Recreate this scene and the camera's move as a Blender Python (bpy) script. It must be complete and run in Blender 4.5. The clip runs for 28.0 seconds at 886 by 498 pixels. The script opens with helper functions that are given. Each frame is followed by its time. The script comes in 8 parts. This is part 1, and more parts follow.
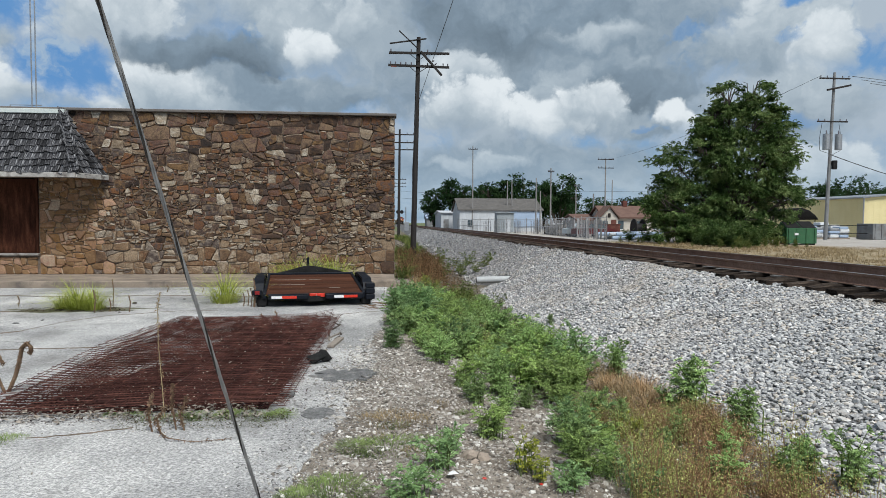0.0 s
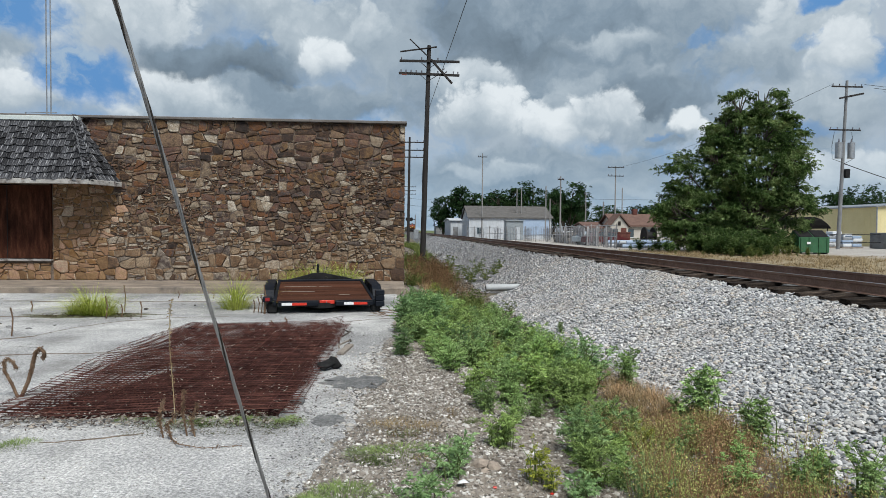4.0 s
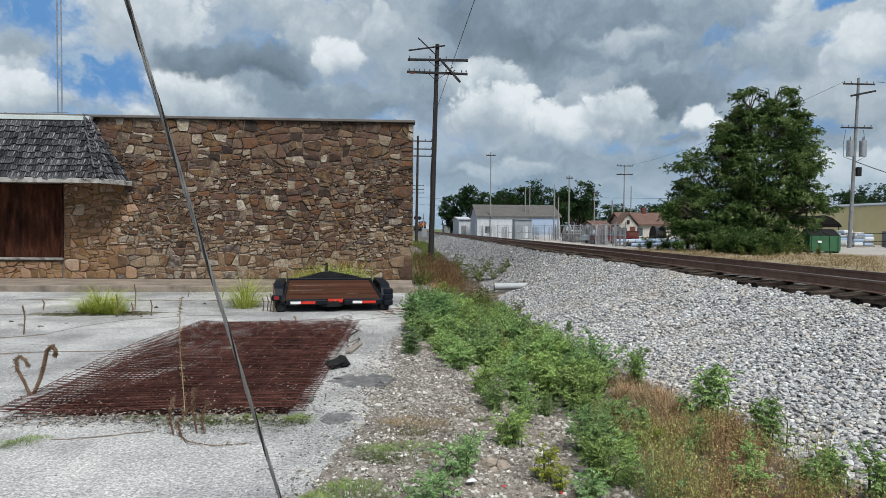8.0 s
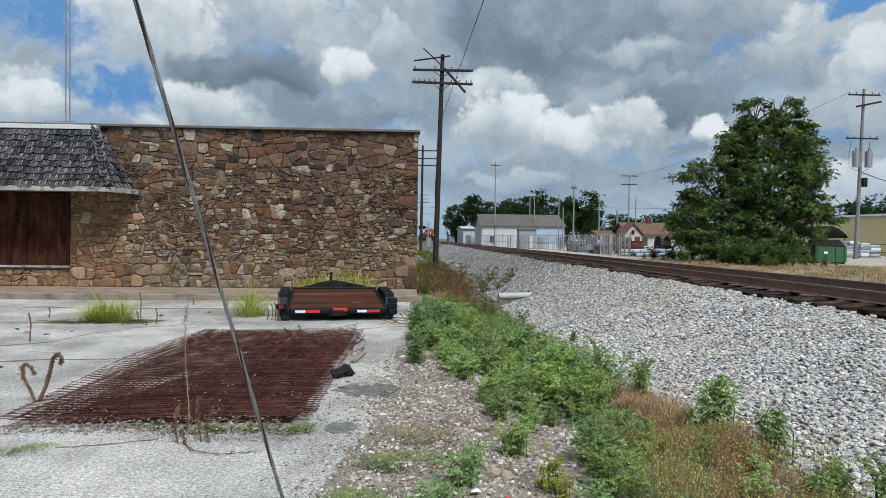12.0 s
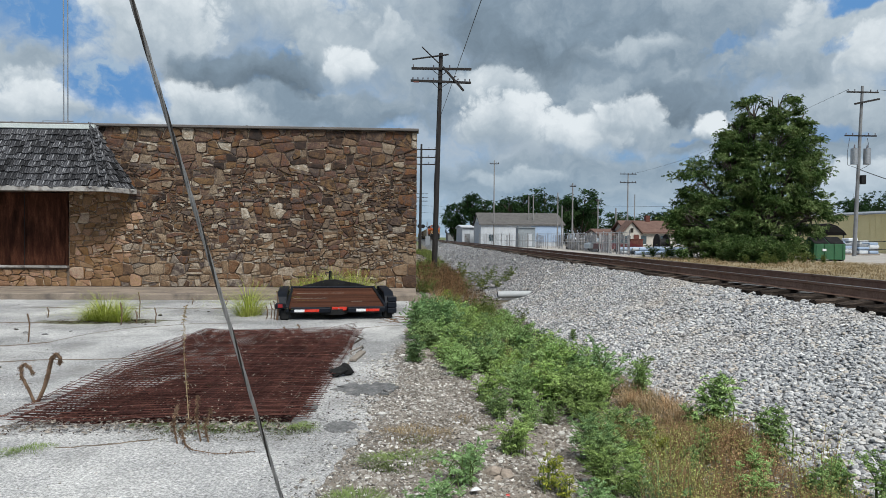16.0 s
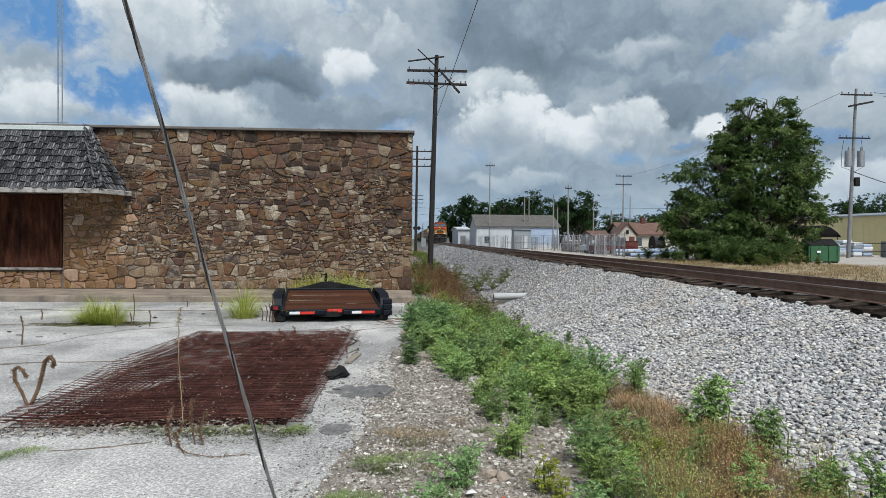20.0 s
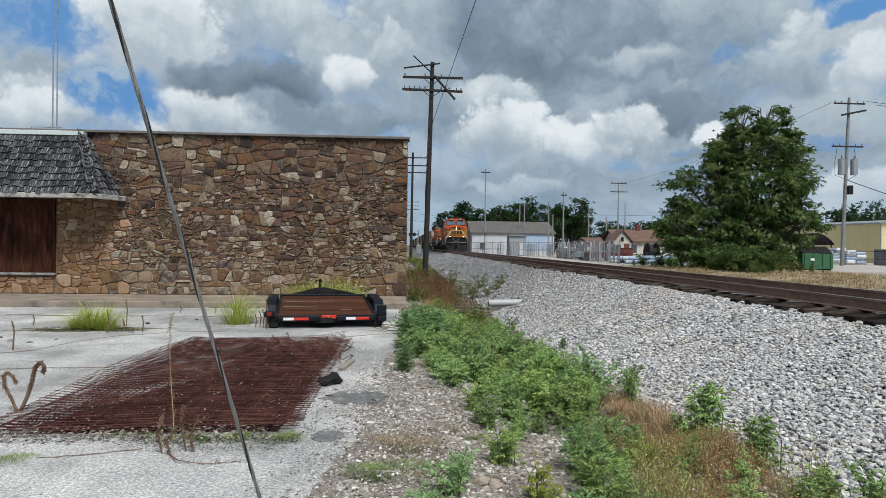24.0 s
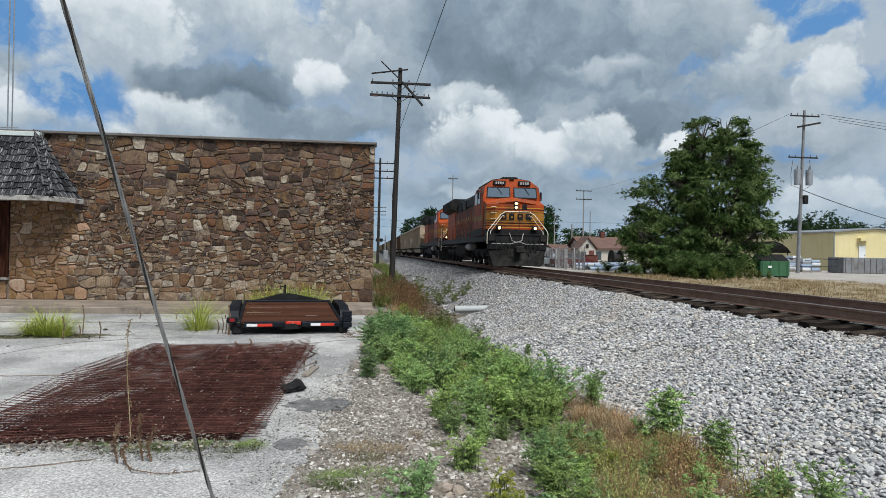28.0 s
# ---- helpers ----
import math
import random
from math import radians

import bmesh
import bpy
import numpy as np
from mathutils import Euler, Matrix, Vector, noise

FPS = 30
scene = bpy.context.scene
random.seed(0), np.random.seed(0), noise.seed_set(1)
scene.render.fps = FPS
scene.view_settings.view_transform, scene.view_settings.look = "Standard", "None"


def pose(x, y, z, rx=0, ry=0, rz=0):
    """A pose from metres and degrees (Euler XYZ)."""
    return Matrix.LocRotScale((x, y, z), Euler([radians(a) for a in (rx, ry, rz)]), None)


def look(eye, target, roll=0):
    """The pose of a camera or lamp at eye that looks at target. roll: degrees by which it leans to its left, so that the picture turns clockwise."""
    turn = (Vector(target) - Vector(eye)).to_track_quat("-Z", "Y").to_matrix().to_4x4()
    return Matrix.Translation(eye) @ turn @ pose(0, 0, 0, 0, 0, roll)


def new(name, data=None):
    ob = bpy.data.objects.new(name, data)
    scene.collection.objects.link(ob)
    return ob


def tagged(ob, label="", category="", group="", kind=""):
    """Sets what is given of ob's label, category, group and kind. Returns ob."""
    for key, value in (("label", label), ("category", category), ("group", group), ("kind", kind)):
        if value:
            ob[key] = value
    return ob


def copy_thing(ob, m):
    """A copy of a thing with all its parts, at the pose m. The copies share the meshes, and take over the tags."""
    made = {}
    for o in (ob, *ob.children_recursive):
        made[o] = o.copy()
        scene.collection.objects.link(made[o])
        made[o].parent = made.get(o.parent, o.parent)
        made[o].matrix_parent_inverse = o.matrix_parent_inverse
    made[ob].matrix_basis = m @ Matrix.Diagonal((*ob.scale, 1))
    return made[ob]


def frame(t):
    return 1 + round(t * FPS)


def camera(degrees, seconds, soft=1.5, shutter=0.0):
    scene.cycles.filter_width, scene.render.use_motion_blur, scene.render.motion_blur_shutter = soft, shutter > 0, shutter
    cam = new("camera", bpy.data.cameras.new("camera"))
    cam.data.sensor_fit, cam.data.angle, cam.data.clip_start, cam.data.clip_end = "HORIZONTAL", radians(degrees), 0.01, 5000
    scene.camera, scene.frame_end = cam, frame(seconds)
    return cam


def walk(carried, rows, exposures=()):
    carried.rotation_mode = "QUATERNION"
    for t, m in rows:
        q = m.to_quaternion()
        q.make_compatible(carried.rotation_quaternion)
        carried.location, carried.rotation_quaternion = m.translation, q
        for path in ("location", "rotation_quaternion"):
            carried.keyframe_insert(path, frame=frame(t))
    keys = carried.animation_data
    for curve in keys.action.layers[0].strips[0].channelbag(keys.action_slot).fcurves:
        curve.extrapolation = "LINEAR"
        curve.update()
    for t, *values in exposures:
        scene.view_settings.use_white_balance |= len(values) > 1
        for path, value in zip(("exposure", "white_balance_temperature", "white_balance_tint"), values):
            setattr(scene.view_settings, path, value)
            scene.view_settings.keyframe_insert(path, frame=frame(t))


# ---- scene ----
cam = camera(69.0, 28.0, soft=0.55)
PATH = [
    (0, (0.016, 0.002, 1.599), (0.18, 1.994, 1.518), 0.3),
    (0.5, (0.015, 0.003, 1.599), (0.172, 1.995, 1.517), 0.3),
    (1, (0.013, 0.003, 1.599), (0.165, 1.995, 1.52), 0.4),
    (1.5, (0.011, 0.002, 1.6), (0.16, 1.995, 1.523), 0.4),
    (2, (0.008, 0.001, 1.6), (0.157, 1.994, 1.529), 0.5),
    (2.5, (0.006, 0.0, 1.601), (0.151, 1.993, 1.535), 0.5),
    (3, (0.004, 0.0, 1.601), (0.146, 1.994, 1.54), 0.5),
    (3.5, (0.004, 0.001, 1.601), (0.142, 1.995, 1.543), 0.5),
    (5.5, (0.002, 0.004, 1.599), (0.131, 1.999, 1.537), 0.6),
    (6, (0.003, 0.004, 1.599), (0.127, 1.999, 1.534), 0.6),
    (6.5, (0.003, 0.005, 1.598), (0.121, 2.0, 1.531), 0.6),
    (7, (0.002, 0.004, 1.599), (0.116, 2.0, 1.529), 0.5),
    (7.5, (0.001, 0.004, 1.599), (0.112, 2.0, 1.532), 0.5),
    (8, (0.0, 0.003, 1.599), (0.11, 1.999, 1.537), 0.5),
    (8.5, (-0.002, 0.003, 1.599), (0.106, 1.999, 1.541), 0.5),
    (9, (-0.003, 0.002, 1.599), (0.102, 1.998, 1.543), 0.6),
    (9.5, (-0.004, 0.001, 1.599), (0.099, 1.997, 1.545), 0.6),
    (10, (-0.005, -0.001, 1.599), (0.098, 1.996, 1.55), 0.6),
    (10.5, (-0.005, -0.003, 1.599), (0.096, 1.994, 1.556), 0.7),
    (11, (-0.005, -0.005, 1.599), (0.094, 1.992, 1.56), 0.7),
    (11.5, (-0.004, -0.008, 1.6), (0.092, 1.99, 1.563), 0.7),
    (12, (-0.004, -0.009, 1.6), (0.092, 1.988, 1.567), 0.7),
    (12.5, (-0.003, -0.009, 1.6), (0.094, 1.988, 1.573), 0.7),
    (14.5, (-0.001, -0.004, 1.599), (0.095, 1.993, 1.573), 0.5),
    (15, (-0.002, -0.003, 1.598), (0.095, 1.994, 1.571), 0.5),
    (15.5, (-0.003, -0.003, 1.598), (0.095, 1.995, 1.567), 0.5),
    (16, (-0.003, -0.002, 1.599), (0.096, 1.995, 1.562), 0.5),
    (16.5, (-0.004, -0.001, 1.599), (0.097, 1.996, 1.557), 0.4),
    (17, (-0.004, 0.0, 1.599), (0.099, 1.997, 1.555), 0.4),
    (17.5, (-0.003, 0.002, 1.599), (0.102, 1.998, 1.556), 0.4),
    (18, (-0.002, 0.003, 1.599), (0.107, 2.0, 1.56), 0.4),
    (18.5, (-0.001, 0.004, 1.599), (0.11, 2.001, 1.563), 0.4),
    (19, (-0.001, 0.005, 1.6), (0.11, 2.001, 1.567), 0.5),
    (19.5, (0.0, 0.005, 1.6), (0.11, 2.002, 1.568), 0.5),
    (20, (-0.001, 0.005, 1.6), (0.111, 2.002, 1.569), 0.5),
    (20.5, (-0.001, 0.006, 1.6), (0.113, 2.002, 1.57), 0.5),
    (21, (-0.001, 0.007, 1.6), (0.116, 2.004, 1.573), 0.6),
    (21.5, (0.001, 0.01, 1.599), (0.119, 2.006, 1.579), 0.6),
    (23.5, (0.013, 0.016, 1.597), (0.135, 2.012, 1.585), 0.7),
    (24, (0.015, 0.014, 1.598), (0.141, 2.01, 1.587), 0.7),
    (24.5, (0.016, 0.012, 1.599), (0.145, 2.008, 1.591), 0.8),
    (25, (0.016, 0.01, 1.599), (0.152, 2.006, 1.595), 0.8),
    (25.5, (0.018, 0.01, 1.599), (0.161, 2.005, 1.598), 0.8),
    (26, (0.02, 0.011, 1.6), (0.173, 2.005, 1.599), 0.9),
    (26.5, (0.023, 0.011, 1.6), (0.188, 2.004, 1.598), 0.9),
    (27, (0.026, 0.011, 1.6), (0.209, 2.002, 1.599), 0.9),
    (27.5, (0.03, 0.01, 1.6), (0.233, 2.0, 1.604), 1.0),
    (28, (0.033, 0.009, 1.6), (0.26, 1.996, 1.609), 1.0),
]
walk(cam, [(t, look(eye, target, roll)) for t, eye, target, roll in PATH], [(0.0, 0.05, 6300, 7), (28.0, 0.05, 6300, 7)])

# ---- light ----
SUN_EL, SUN_AZ = 55.5, 162.0  # degrees; azimuth from +y towards +x
sun = new("sun", bpy.data.lights.new("sun", "SUN"))
sun.data.energy, sun.data.angle, sun.data.color = 4.2, radians(26), (1.0, 0.975, 0.94)
sun.matrix_world = look((math.sin(radians(SUN_AZ)) * 50, math.cos(radians(SUN_AZ)) * 50, 50 * math.tan(radians(SUN_EL))), (0, 0, 0))


def node(tree, kind, links=()):
    """A shader node, with inputs set or linked by index."""
    n = tree.nodes.new(kind)
    for index, value in links:
        if isinstance(value, bpy.types.NodeSocket):
            tree.links.new(value, n.inputs[index])
        else:
            n.inputs[index].default_value = value
    return n


def calc(tree, op, a, b=0.0, c=0.0, clamp=False):
    n = node(tree, "ShaderNodeMath", ((0, a), (1, b), (2, c)))
    n.operation, n.use_clamp = op, clamp
    return n.outputs[0]


def vec(tree, op, a, b=None, c=None):
    n = node(tree, "ShaderNodeVectorMath", [(i, v) for i, v in enumerate((a, b, c)) if v is not None])
    n.operation = op
    return n.outputs[1 if op == "DOT_PRODUCT" else 0]


def span(tree, f, lo, hi, to_lo=0.0, to_hi=1.0):
    n = node(tree, "ShaderNodeMapRange", ((0, f), (1, lo), (2, hi), (3, to_lo), (4, to_hi)))
    n.interpolation_type = "SMOOTHSTEP"
    return n.outputs[0]


def blend(tree, f, a, b, how="MIX"):
    n = tree.nodes.new("ShaderNodeMix")
    n.data_type, n.blend_type = "RGBA", how
    for index, value in ((0, f), (6, a), (7, b)):
        if isinstance(value, bpy.types.NodeSocket):
            tree.links.new(value, n.inputs[index])
        else:
            n.inputs[index].default_value = value
    return n.outputs[2]


def fbm(tree, place, scale, detail=6.0, rough=0.55, warp=0.0):
    return node(tree, "ShaderNodeTexNoise", ((0, place), (2, scale), (3, detail), (4, rough), (8, warp))).outputs[0]


def ramp(tree, f, stops, mode="LINEAR"):
    n = node(tree, "ShaderNodeValToRGB", ((0, f),))
    n.color_ramp.interpolation = mode
    while len(n.color_ramp.elements) < len(stops):
        n.color_ramp.elements.new(0.5)
    for e, (p, c) in zip(n.color_ramp.elements, stops):
        e.position, e.color = p, (*c, 1.0)
    return n.outputs[0]


# cumulus clouds from back to front: azimuth, elevation, half widths (degrees), brightness of their tops and bellies
CLOUD_DECK = (
    (-30.2, 12.9, 3.3, 1.9, 0.66, 0.56), (-19.0, 10.4, 15.7, 2.3, 0.76, 0.5), (-5.5, 11.0, 8.5, 1.9, 0.5, 0.4), (-4.6, 15.3, 6.5, 3.8, 0.74, 0.56),
    (-1.7, 20.5, 5.5, 5.3, 0.74, 0.56), (13.4, 4.7, 15.1, 3.0, 0.5, 0.42), (8.5, 5.1, 5.5, 0.9, 0.7, 0.6), (13.7, 13.3, 16.6, 5.5, 0.58, 0.42),
    (22.6, 10.9, 6.0, 2.0, 0.38, 0.29), (10.7, 18.8, 9.9, 5.6, 0.46, 0.27), (19.3, 18.7, 10.0, 4.8, 0.56, 0.38),
)
CLOUD_BANKS = (
    (19.8, 15.0, 5.2, 1.5, 0.7, 0.4), (26.7, 18.8, 6.7, 4.3, 0.7, 0.46), (33.6, 8.8, 6.3, 3.8, 0.66, 0.5), (36.0, 4.0, 3.7, 2.3, 0.84, 0.7),
    (33.5, 15.1, 4.6, 2.8, 0.78, 0.58), (30.5, 13.8, 5.2, 1.9, 0.72, 0.52), (-14.6, 19.2, 8.7, 4.8, 0.84, 0.56), (-22.4, 17.0, 5.8, 4.5, 0.95, 0.66),
    (-10.9, 11.8, 4.9, 1.3, 0.5, 0.42),
)
CLOUD_HEADS = (
    (-29.7, 9.6, 3.7, 1.7, 0.92, 0.62), (-23.8, 9.8, 2.8, 1.4, 0.95, 0.72), (-18.4, 11.0, 4.1, 1.7, 0.9, 0.6), (-14.6, 13.9, 7.8, 1.7, 0.42, 0.2),
    (-5.8, 14.8, 2.3, 1.6, 1.0, 0.8), (6.9, 12.7, 3.5, 2.3, 0.8, 0.56), (7.9, 9.8, 4.4, 3.0, 0.98, 0.6), (14.8, 9.0, 3.4, 2.5, 1.0, 0.66),
    (16.2, 11.5, 3.4, 1.8, 0.66, 0.5), (18.5, 9.9, 3.3, 2.2, 0.94, 0.6), (25.3, 8.9, 1.5, 1.4, 0.98, 0.8), (36.0, 13.4, 2.2, 2.1, 0.88, 0.66),
    (-2.2, 16.5, 1.8, 2.5, 0.76, 0.58), (22.6, 8.5, 2.8, 1.5, 0.58, 0.45),
)

# holes of blue in the deck: azimuth, elevation, half widths
BLUE_GAPS = (
    (-24.8, 11.7, 3.5, 2.2), (-29.0, 16.2, 3.7, 2.6), (25.2, 15.0, 1.4, 0.5), (35.4, 17.5, 2.5, 1.3),
    (34.2, 13.9, 1.3, 0.5), (-7.1, 21.5, 1.1, 2.0), (33.7, 20.1, 2.9, 2.0), (-31.1, 18.5, 3.0, 1.5),
    (33.8, 8.1, 1.7, 0.6), (23.3, 8.5, 1.1, 0.4),
)


def clouds(tree, way):
    """Colour of a sky of broken cumulus, by the direction."""
    d = vec(tree, "NORMALIZE", way)
    s = node(tree, "ShaderNodeSeparateXYZ", ((0, d),)).outputs
    az = calc(tree, "ARCTAN2", s[0], s[1])
    el = calc(tree, "ARCSINE", s[2])
    p = node(tree, "ShaderNodeCombineXYZ", ((0, az), (1, el), (2, 0.0))).outputs[0]
    w = vec(tree, "SUBTRACT", node(tree, "ShaderNodeTexNoise", ((0, p), (2, 14.0), (3, 8.0), (4, 0.56))).outputs[1], (0.5, 0.5, 0.5))
    wob = vec(tree, "MULTIPLY_ADD", w, (0.15, 0.10, 0.0), p)
    ragged = vec(tree, "MULTIPLY_ADD", w, (0.045, 0.04, 0.0), p)
    cell = node(tree, "ShaderNodeTexVoronoi", ((0, ragged), (2, 26.0), (3, 3.0), (4, 0.55), (5, 2.3)))
    cell.feature, cell.normalize = "F1", True
    puff = calc(tree, "SUBTRACT", 0.34, cell.outputs[0])  # round billows, high in their middles
    broad = calc(tree, "SUBTRACT", fbm(tree, p, 9.0, 3.0, 0.5), 0.5)
    billow = calc(tree, "SUBTRACT", fbm(tree, wob, 19.0, 7.0, 0.6), 0.5)
    blue = ramp(tree, calc(tree, "MULTIPLY", el, 2.0), ((0.0, (0.30, 0.42, 0.55)), (0.25, (0.17, 0.33, 0.56)), (0.9, (0.075, 0.215, 0.50))))
    thin = span(tree, fbm(tree, wob, 6.0, 8.0, 0.56), 0.36, 0.58)
    col = blend(tree, thin, blue, (0.42, 0.48, 0.55, 1.0))

    def away(place, a, e, sa, se):
        off = vec(tree, "SUBTRACT", place, (radians(a), radians(e), 0.0))
        off = vec(tree, "MULTIPLY", off, (1 / radians(sa), 1 / radians(se), 0.0))
        return vec(tree, "DOT_PRODUCT", off, off), node(tree, "ShaderNodeSeparateXYZ", ((0, off),)).outputs[1]

    tones = ((0.0, (0.080, 0.107, 0.138)), (0.2, (0.14, 0.182, 0.226)), (0.45, (0.235, 0.30, 0.37)), (0.7, (0.43, 0.49, 0.545)), (1.0, (0.76, 0.79, 0.815)))
    for a, e, sa, se, top, belly in (*CLOUD_DECK, *CLOUD_BANKS, *CLOUD_HEADS):
        crisp = top >= 0.74
        far, high = away(ragged if crisp else wob, a, e, sa, se)
        far = calc(tree, "MULTIPLY_ADD", puff, -2.8 if crisp else -1.6, far)
        body = span(tree, far, 1.25, 0.62 if crisp else 0.25)
        high = calc(tree, "MULTIPLY_ADD", broad, 2.0, high)
        if crisp:  # tops are sharp, undersides melt into the haze
            body = calc(tree, "MULTIPLY", body, span(tree, high, -1.3, -0.1))
        tone = span(tree, high, -0.9, 0.75, belly, top)
        tone = calc(tree, "MULTIPLY_ADD", puff, 0.5 if crisp else 0.26, tone)
        tone = calc(tree, "MULTIPLY_ADD", billow, 0.30 if crisp else 0.40, tone)
        col = blend(tree, body, col, ramp(tree, tone, tones))
    for a, e, sa, se in BLUE_GAPS:
        far, _ = away(wob, a, e, sa, se)
        far = calc(tree, "MULTIPLY_ADD", puff, 1.6, far)
        hole = span(tree, far, 1.7, 0.3, 0.0, 1.0 if sa > 2.2 else 0.5)
        col = blend(tree, hole, col, blend(tree, span(tree, billow, -0.02, 0.2), (0.125, 0.28, 0.55, 1.0), (0.36, 0.46, 0.58, 1.0)))
    haze = span(tree, el, 0.02, 0.15, 0.75, 0.0)
    bands = fbm(tree, vec(tree, "MULTIPLY", wob, (1.0, 4.0, 1.0)), 6.0, 5.0)
    low = ramp(tree, bands, ((0.35, (0.25, 0.35, 0.46)), (0.65, (0.48, 0.565, 0.64))))
    return blend(tree, haze, col, low)


world = bpy.data.worlds.new("sky")
scene.world = world
world.use_nodes = True
wt = world.node_tree
sky = node(wt, "ShaderNodeTexSky")
sky.sky_type, sky.sun_disc, sky.sun_elevation, sky.sun_rotation = "NISHITA", False, radians(SUN_EL), radians(SUN_AZ)
veil = fbm(wt, node(wt, "ShaderNodeTexCoord").outputs[0], 3.0, 5.0)
cover = node(wt, "ShaderNodeMapRange", ((0, veil), (1, 0.35), (2, 0.55))).outputs[0]
wcol = blend(wt, cover, sky.outputs[0], (7.5, 7.7, 8.0, 1.0))
wt.links.new(wcol, wt.nodes["Background"].inputs[0])
wt.nodes["Background"].inputs[1].default_value = 0.044

# ---- mesh helpers ----
class Shape:
    """Vertices and faces gathered for one mesh."""

    def __init__(self):
        self.v, self.f = [], []

    def add(self, verts, faces):
        k = len(self.v)
        self.v += [tuple(p) for p in verts]
        self.f += [tuple(i + k for i in face) for face in faces]
        return self

    def box(self, x0, x1, y0, y1, z0, z1, c=0.0, m=None):
        """A box, with its edges cut at 45 degrees by c."""
        m = m or Matrix()
        if c <= 0:
            vs = [(x, y, z) for x in (x0, x1) for y in (y0, y1) for z in (z0, z1)]
            return self.add([m @ Vector(p) for p in vs], [(0, 1, 3, 2), (4, 6, 7, 5), (0, 4, 5, 1), (2, 3, 7, 6), (0, 2, 6, 4), (1, 5, 7, 3)])
        vs, ids = [], {}
        for i, x in enumerate((x0, x1)):
            for j, y in enumerate((y0, y1)):
                for k, z in enumerate((z0, z1)):
                    a, b, d = c * (1 - 2 * i), c * (1 - 2 * j), c * (1 - 2 * k)
                    for ax, p in enumerate(((x, y + b, z + d), (x + a, y, z + d), (x + a, y + b, z))):
                        ids[i, j, k, ax] = len(vs)
                        vs.append(m @ Vector(p))
        fs = []
        for s in (0, 1):
            for ax in range(3):
                ring = [(0, 0), (0, 1), (1, 1), (1, 0)] if s else [(0, 0), (1, 0), (1, 1), (0, 1)]
                def key(p, q, ax=ax, s=s):
                    t = [p, q]
                    t.insert(ax, s)
                    return (*t, ax)
                face = [ids[key(p, q)] for p, q in ring]
                fs.append(tuple(face if ax != 1 else face[::-1]))
        for ax in range(3):
            o1, o2 = [q for q in range(3) if q != ax]
            for p in (0, 1):
                for q in (0, 1):
                    ends = []
                    for e in (0, 1):
                        t = [0, 0, 0]
                        t[ax], t[o1], t[o2] = e, p, q
                        ends.append(t)
                    fs.append((ids[(*ends[0], o1)], ids[(*ends[1], o1)], ids[(*ends[1], o2)], ids[(*ends[0], o2)]))
        for i in (0, 1):
            for j in (0, 1):
                for k in (0, 1):
                    fs.append((ids[i, j, k, 0], ids[i, j, k, 1], ids[i, j, k, 2]))
        return self.add(vs, fs)

    def tube(self, points, radii, n=8, caps=True):
        """A round bar along points; radii is one number or one for each point."""
        pts = [Vector(p) for p in points]
        radii = [radii] * len(pts) if isinstance(radii, (int, float)) else radii
        vs, fs = [], []
        side = None
        for i, p in enumerate(pts):
            d = (pts[min(i + 1, len(pts) - 1)] - pts[max(i - 1, 0)]).normalized()
            if side is None:
                side = d.orthogonal().normalized()
            side = (side - d * side.dot(d)).normalized()
            up = d.cross(side)
            for k in range(n):
                a = 2 * math.pi * k / n
                vs.append(p + (side * math.cos(a) + up * math.sin(a)) * radii[i])
        for i in range(len(pts) - 1):
            for k in range(n):
                a, b = i * n + k, i * n + (k + 1) % n
                fs.append((a, b, b + n, a + n))
        if caps:
            fs += [tuple(reversed(range(n))), tuple(range(len(vs) - n, len(vs)))]
        return self.add(vs, fs)

    def prism(self, outline, a, b, axis="x"):
        """A closed outline in the other two axes, drawn out from a to b."""
        n = len(outline)
        put = {"x": lambda p, t: (t, p[0], p[1]), "y": lambda p, t: (p[0], t, p[1]), "z": lambda p, t: (p[0], p[1], t)}[axis]
        vs = [put(p, a) for p in outline] + [put(p, b) for p in outline]
        fs = [tuple(range(n)), tuple(reversed(range(n, 2 * n)))]
        fs += [(i, i + n, (i + 1) % n + n, (i + 1) % n) for i in range(n)]
        return self.add(vs, fs)

    def mesh(self, name="mesh", smooth=35.0):
        me = bpy.data.meshes.new(name)
        me.from_pydata(self.v, [], self.f)
        bm = bmesh.new()
        bm.from_mesh(me)
        bmesh.ops.recalc_face_normals(bm, faces=bm.faces)
        bm.to_mesh(me)
        bm.free()
        if smooth:
            me.shade_smooth()
            me.set_sharp_from_angle(angle=radians(smooth))
        return me


def raw_mesh(name, verts, faces, width):
    """A mesh from arrays whose faces all have the same number of corners."""
    me = bpy.data.meshes.new(name)
    verts, faces = np.asarray(verts, np.float32), np.asarray(faces, np.int32)
    me.vertices.add(len(verts))
    me.vertices.foreach_set("co", verts.ravel())
    me.loops.add(faces.size)
    me.loops.foreach_set("vertex_index", faces.ravel())
    me.polygons.add(len(faces))
    me.polygons.foreach_set("loop_start", np.arange(0, faces.size, width, dtype=np.int32))
    me.update(calc_edges=True)
    me.shade_flat()
    return me


def part(name, shape, material, parent=None, label="", smooth=35.0):
    """One mesh object, under a thing or a part."""
    me = shape.mesh(name, smooth) if isinstance(shape, Shape) else shape
    if material and not me.materials:
        me.materials.append(material)
    ob = new(name, me)
    ob.parent = parent
    if label:
        ob["label"] = label
    return ob


def thing(name, label, category, group="", kind="", at=None):
    ob = tagged(new(name), label, category, group, kind)
    ob.empty_display_size = 0.2
    if at is not None:
        ob.matrix_world = at
    return ob


def solid(name, shape, material, label="", category="", group="", kind="structure", smooth=35.0):
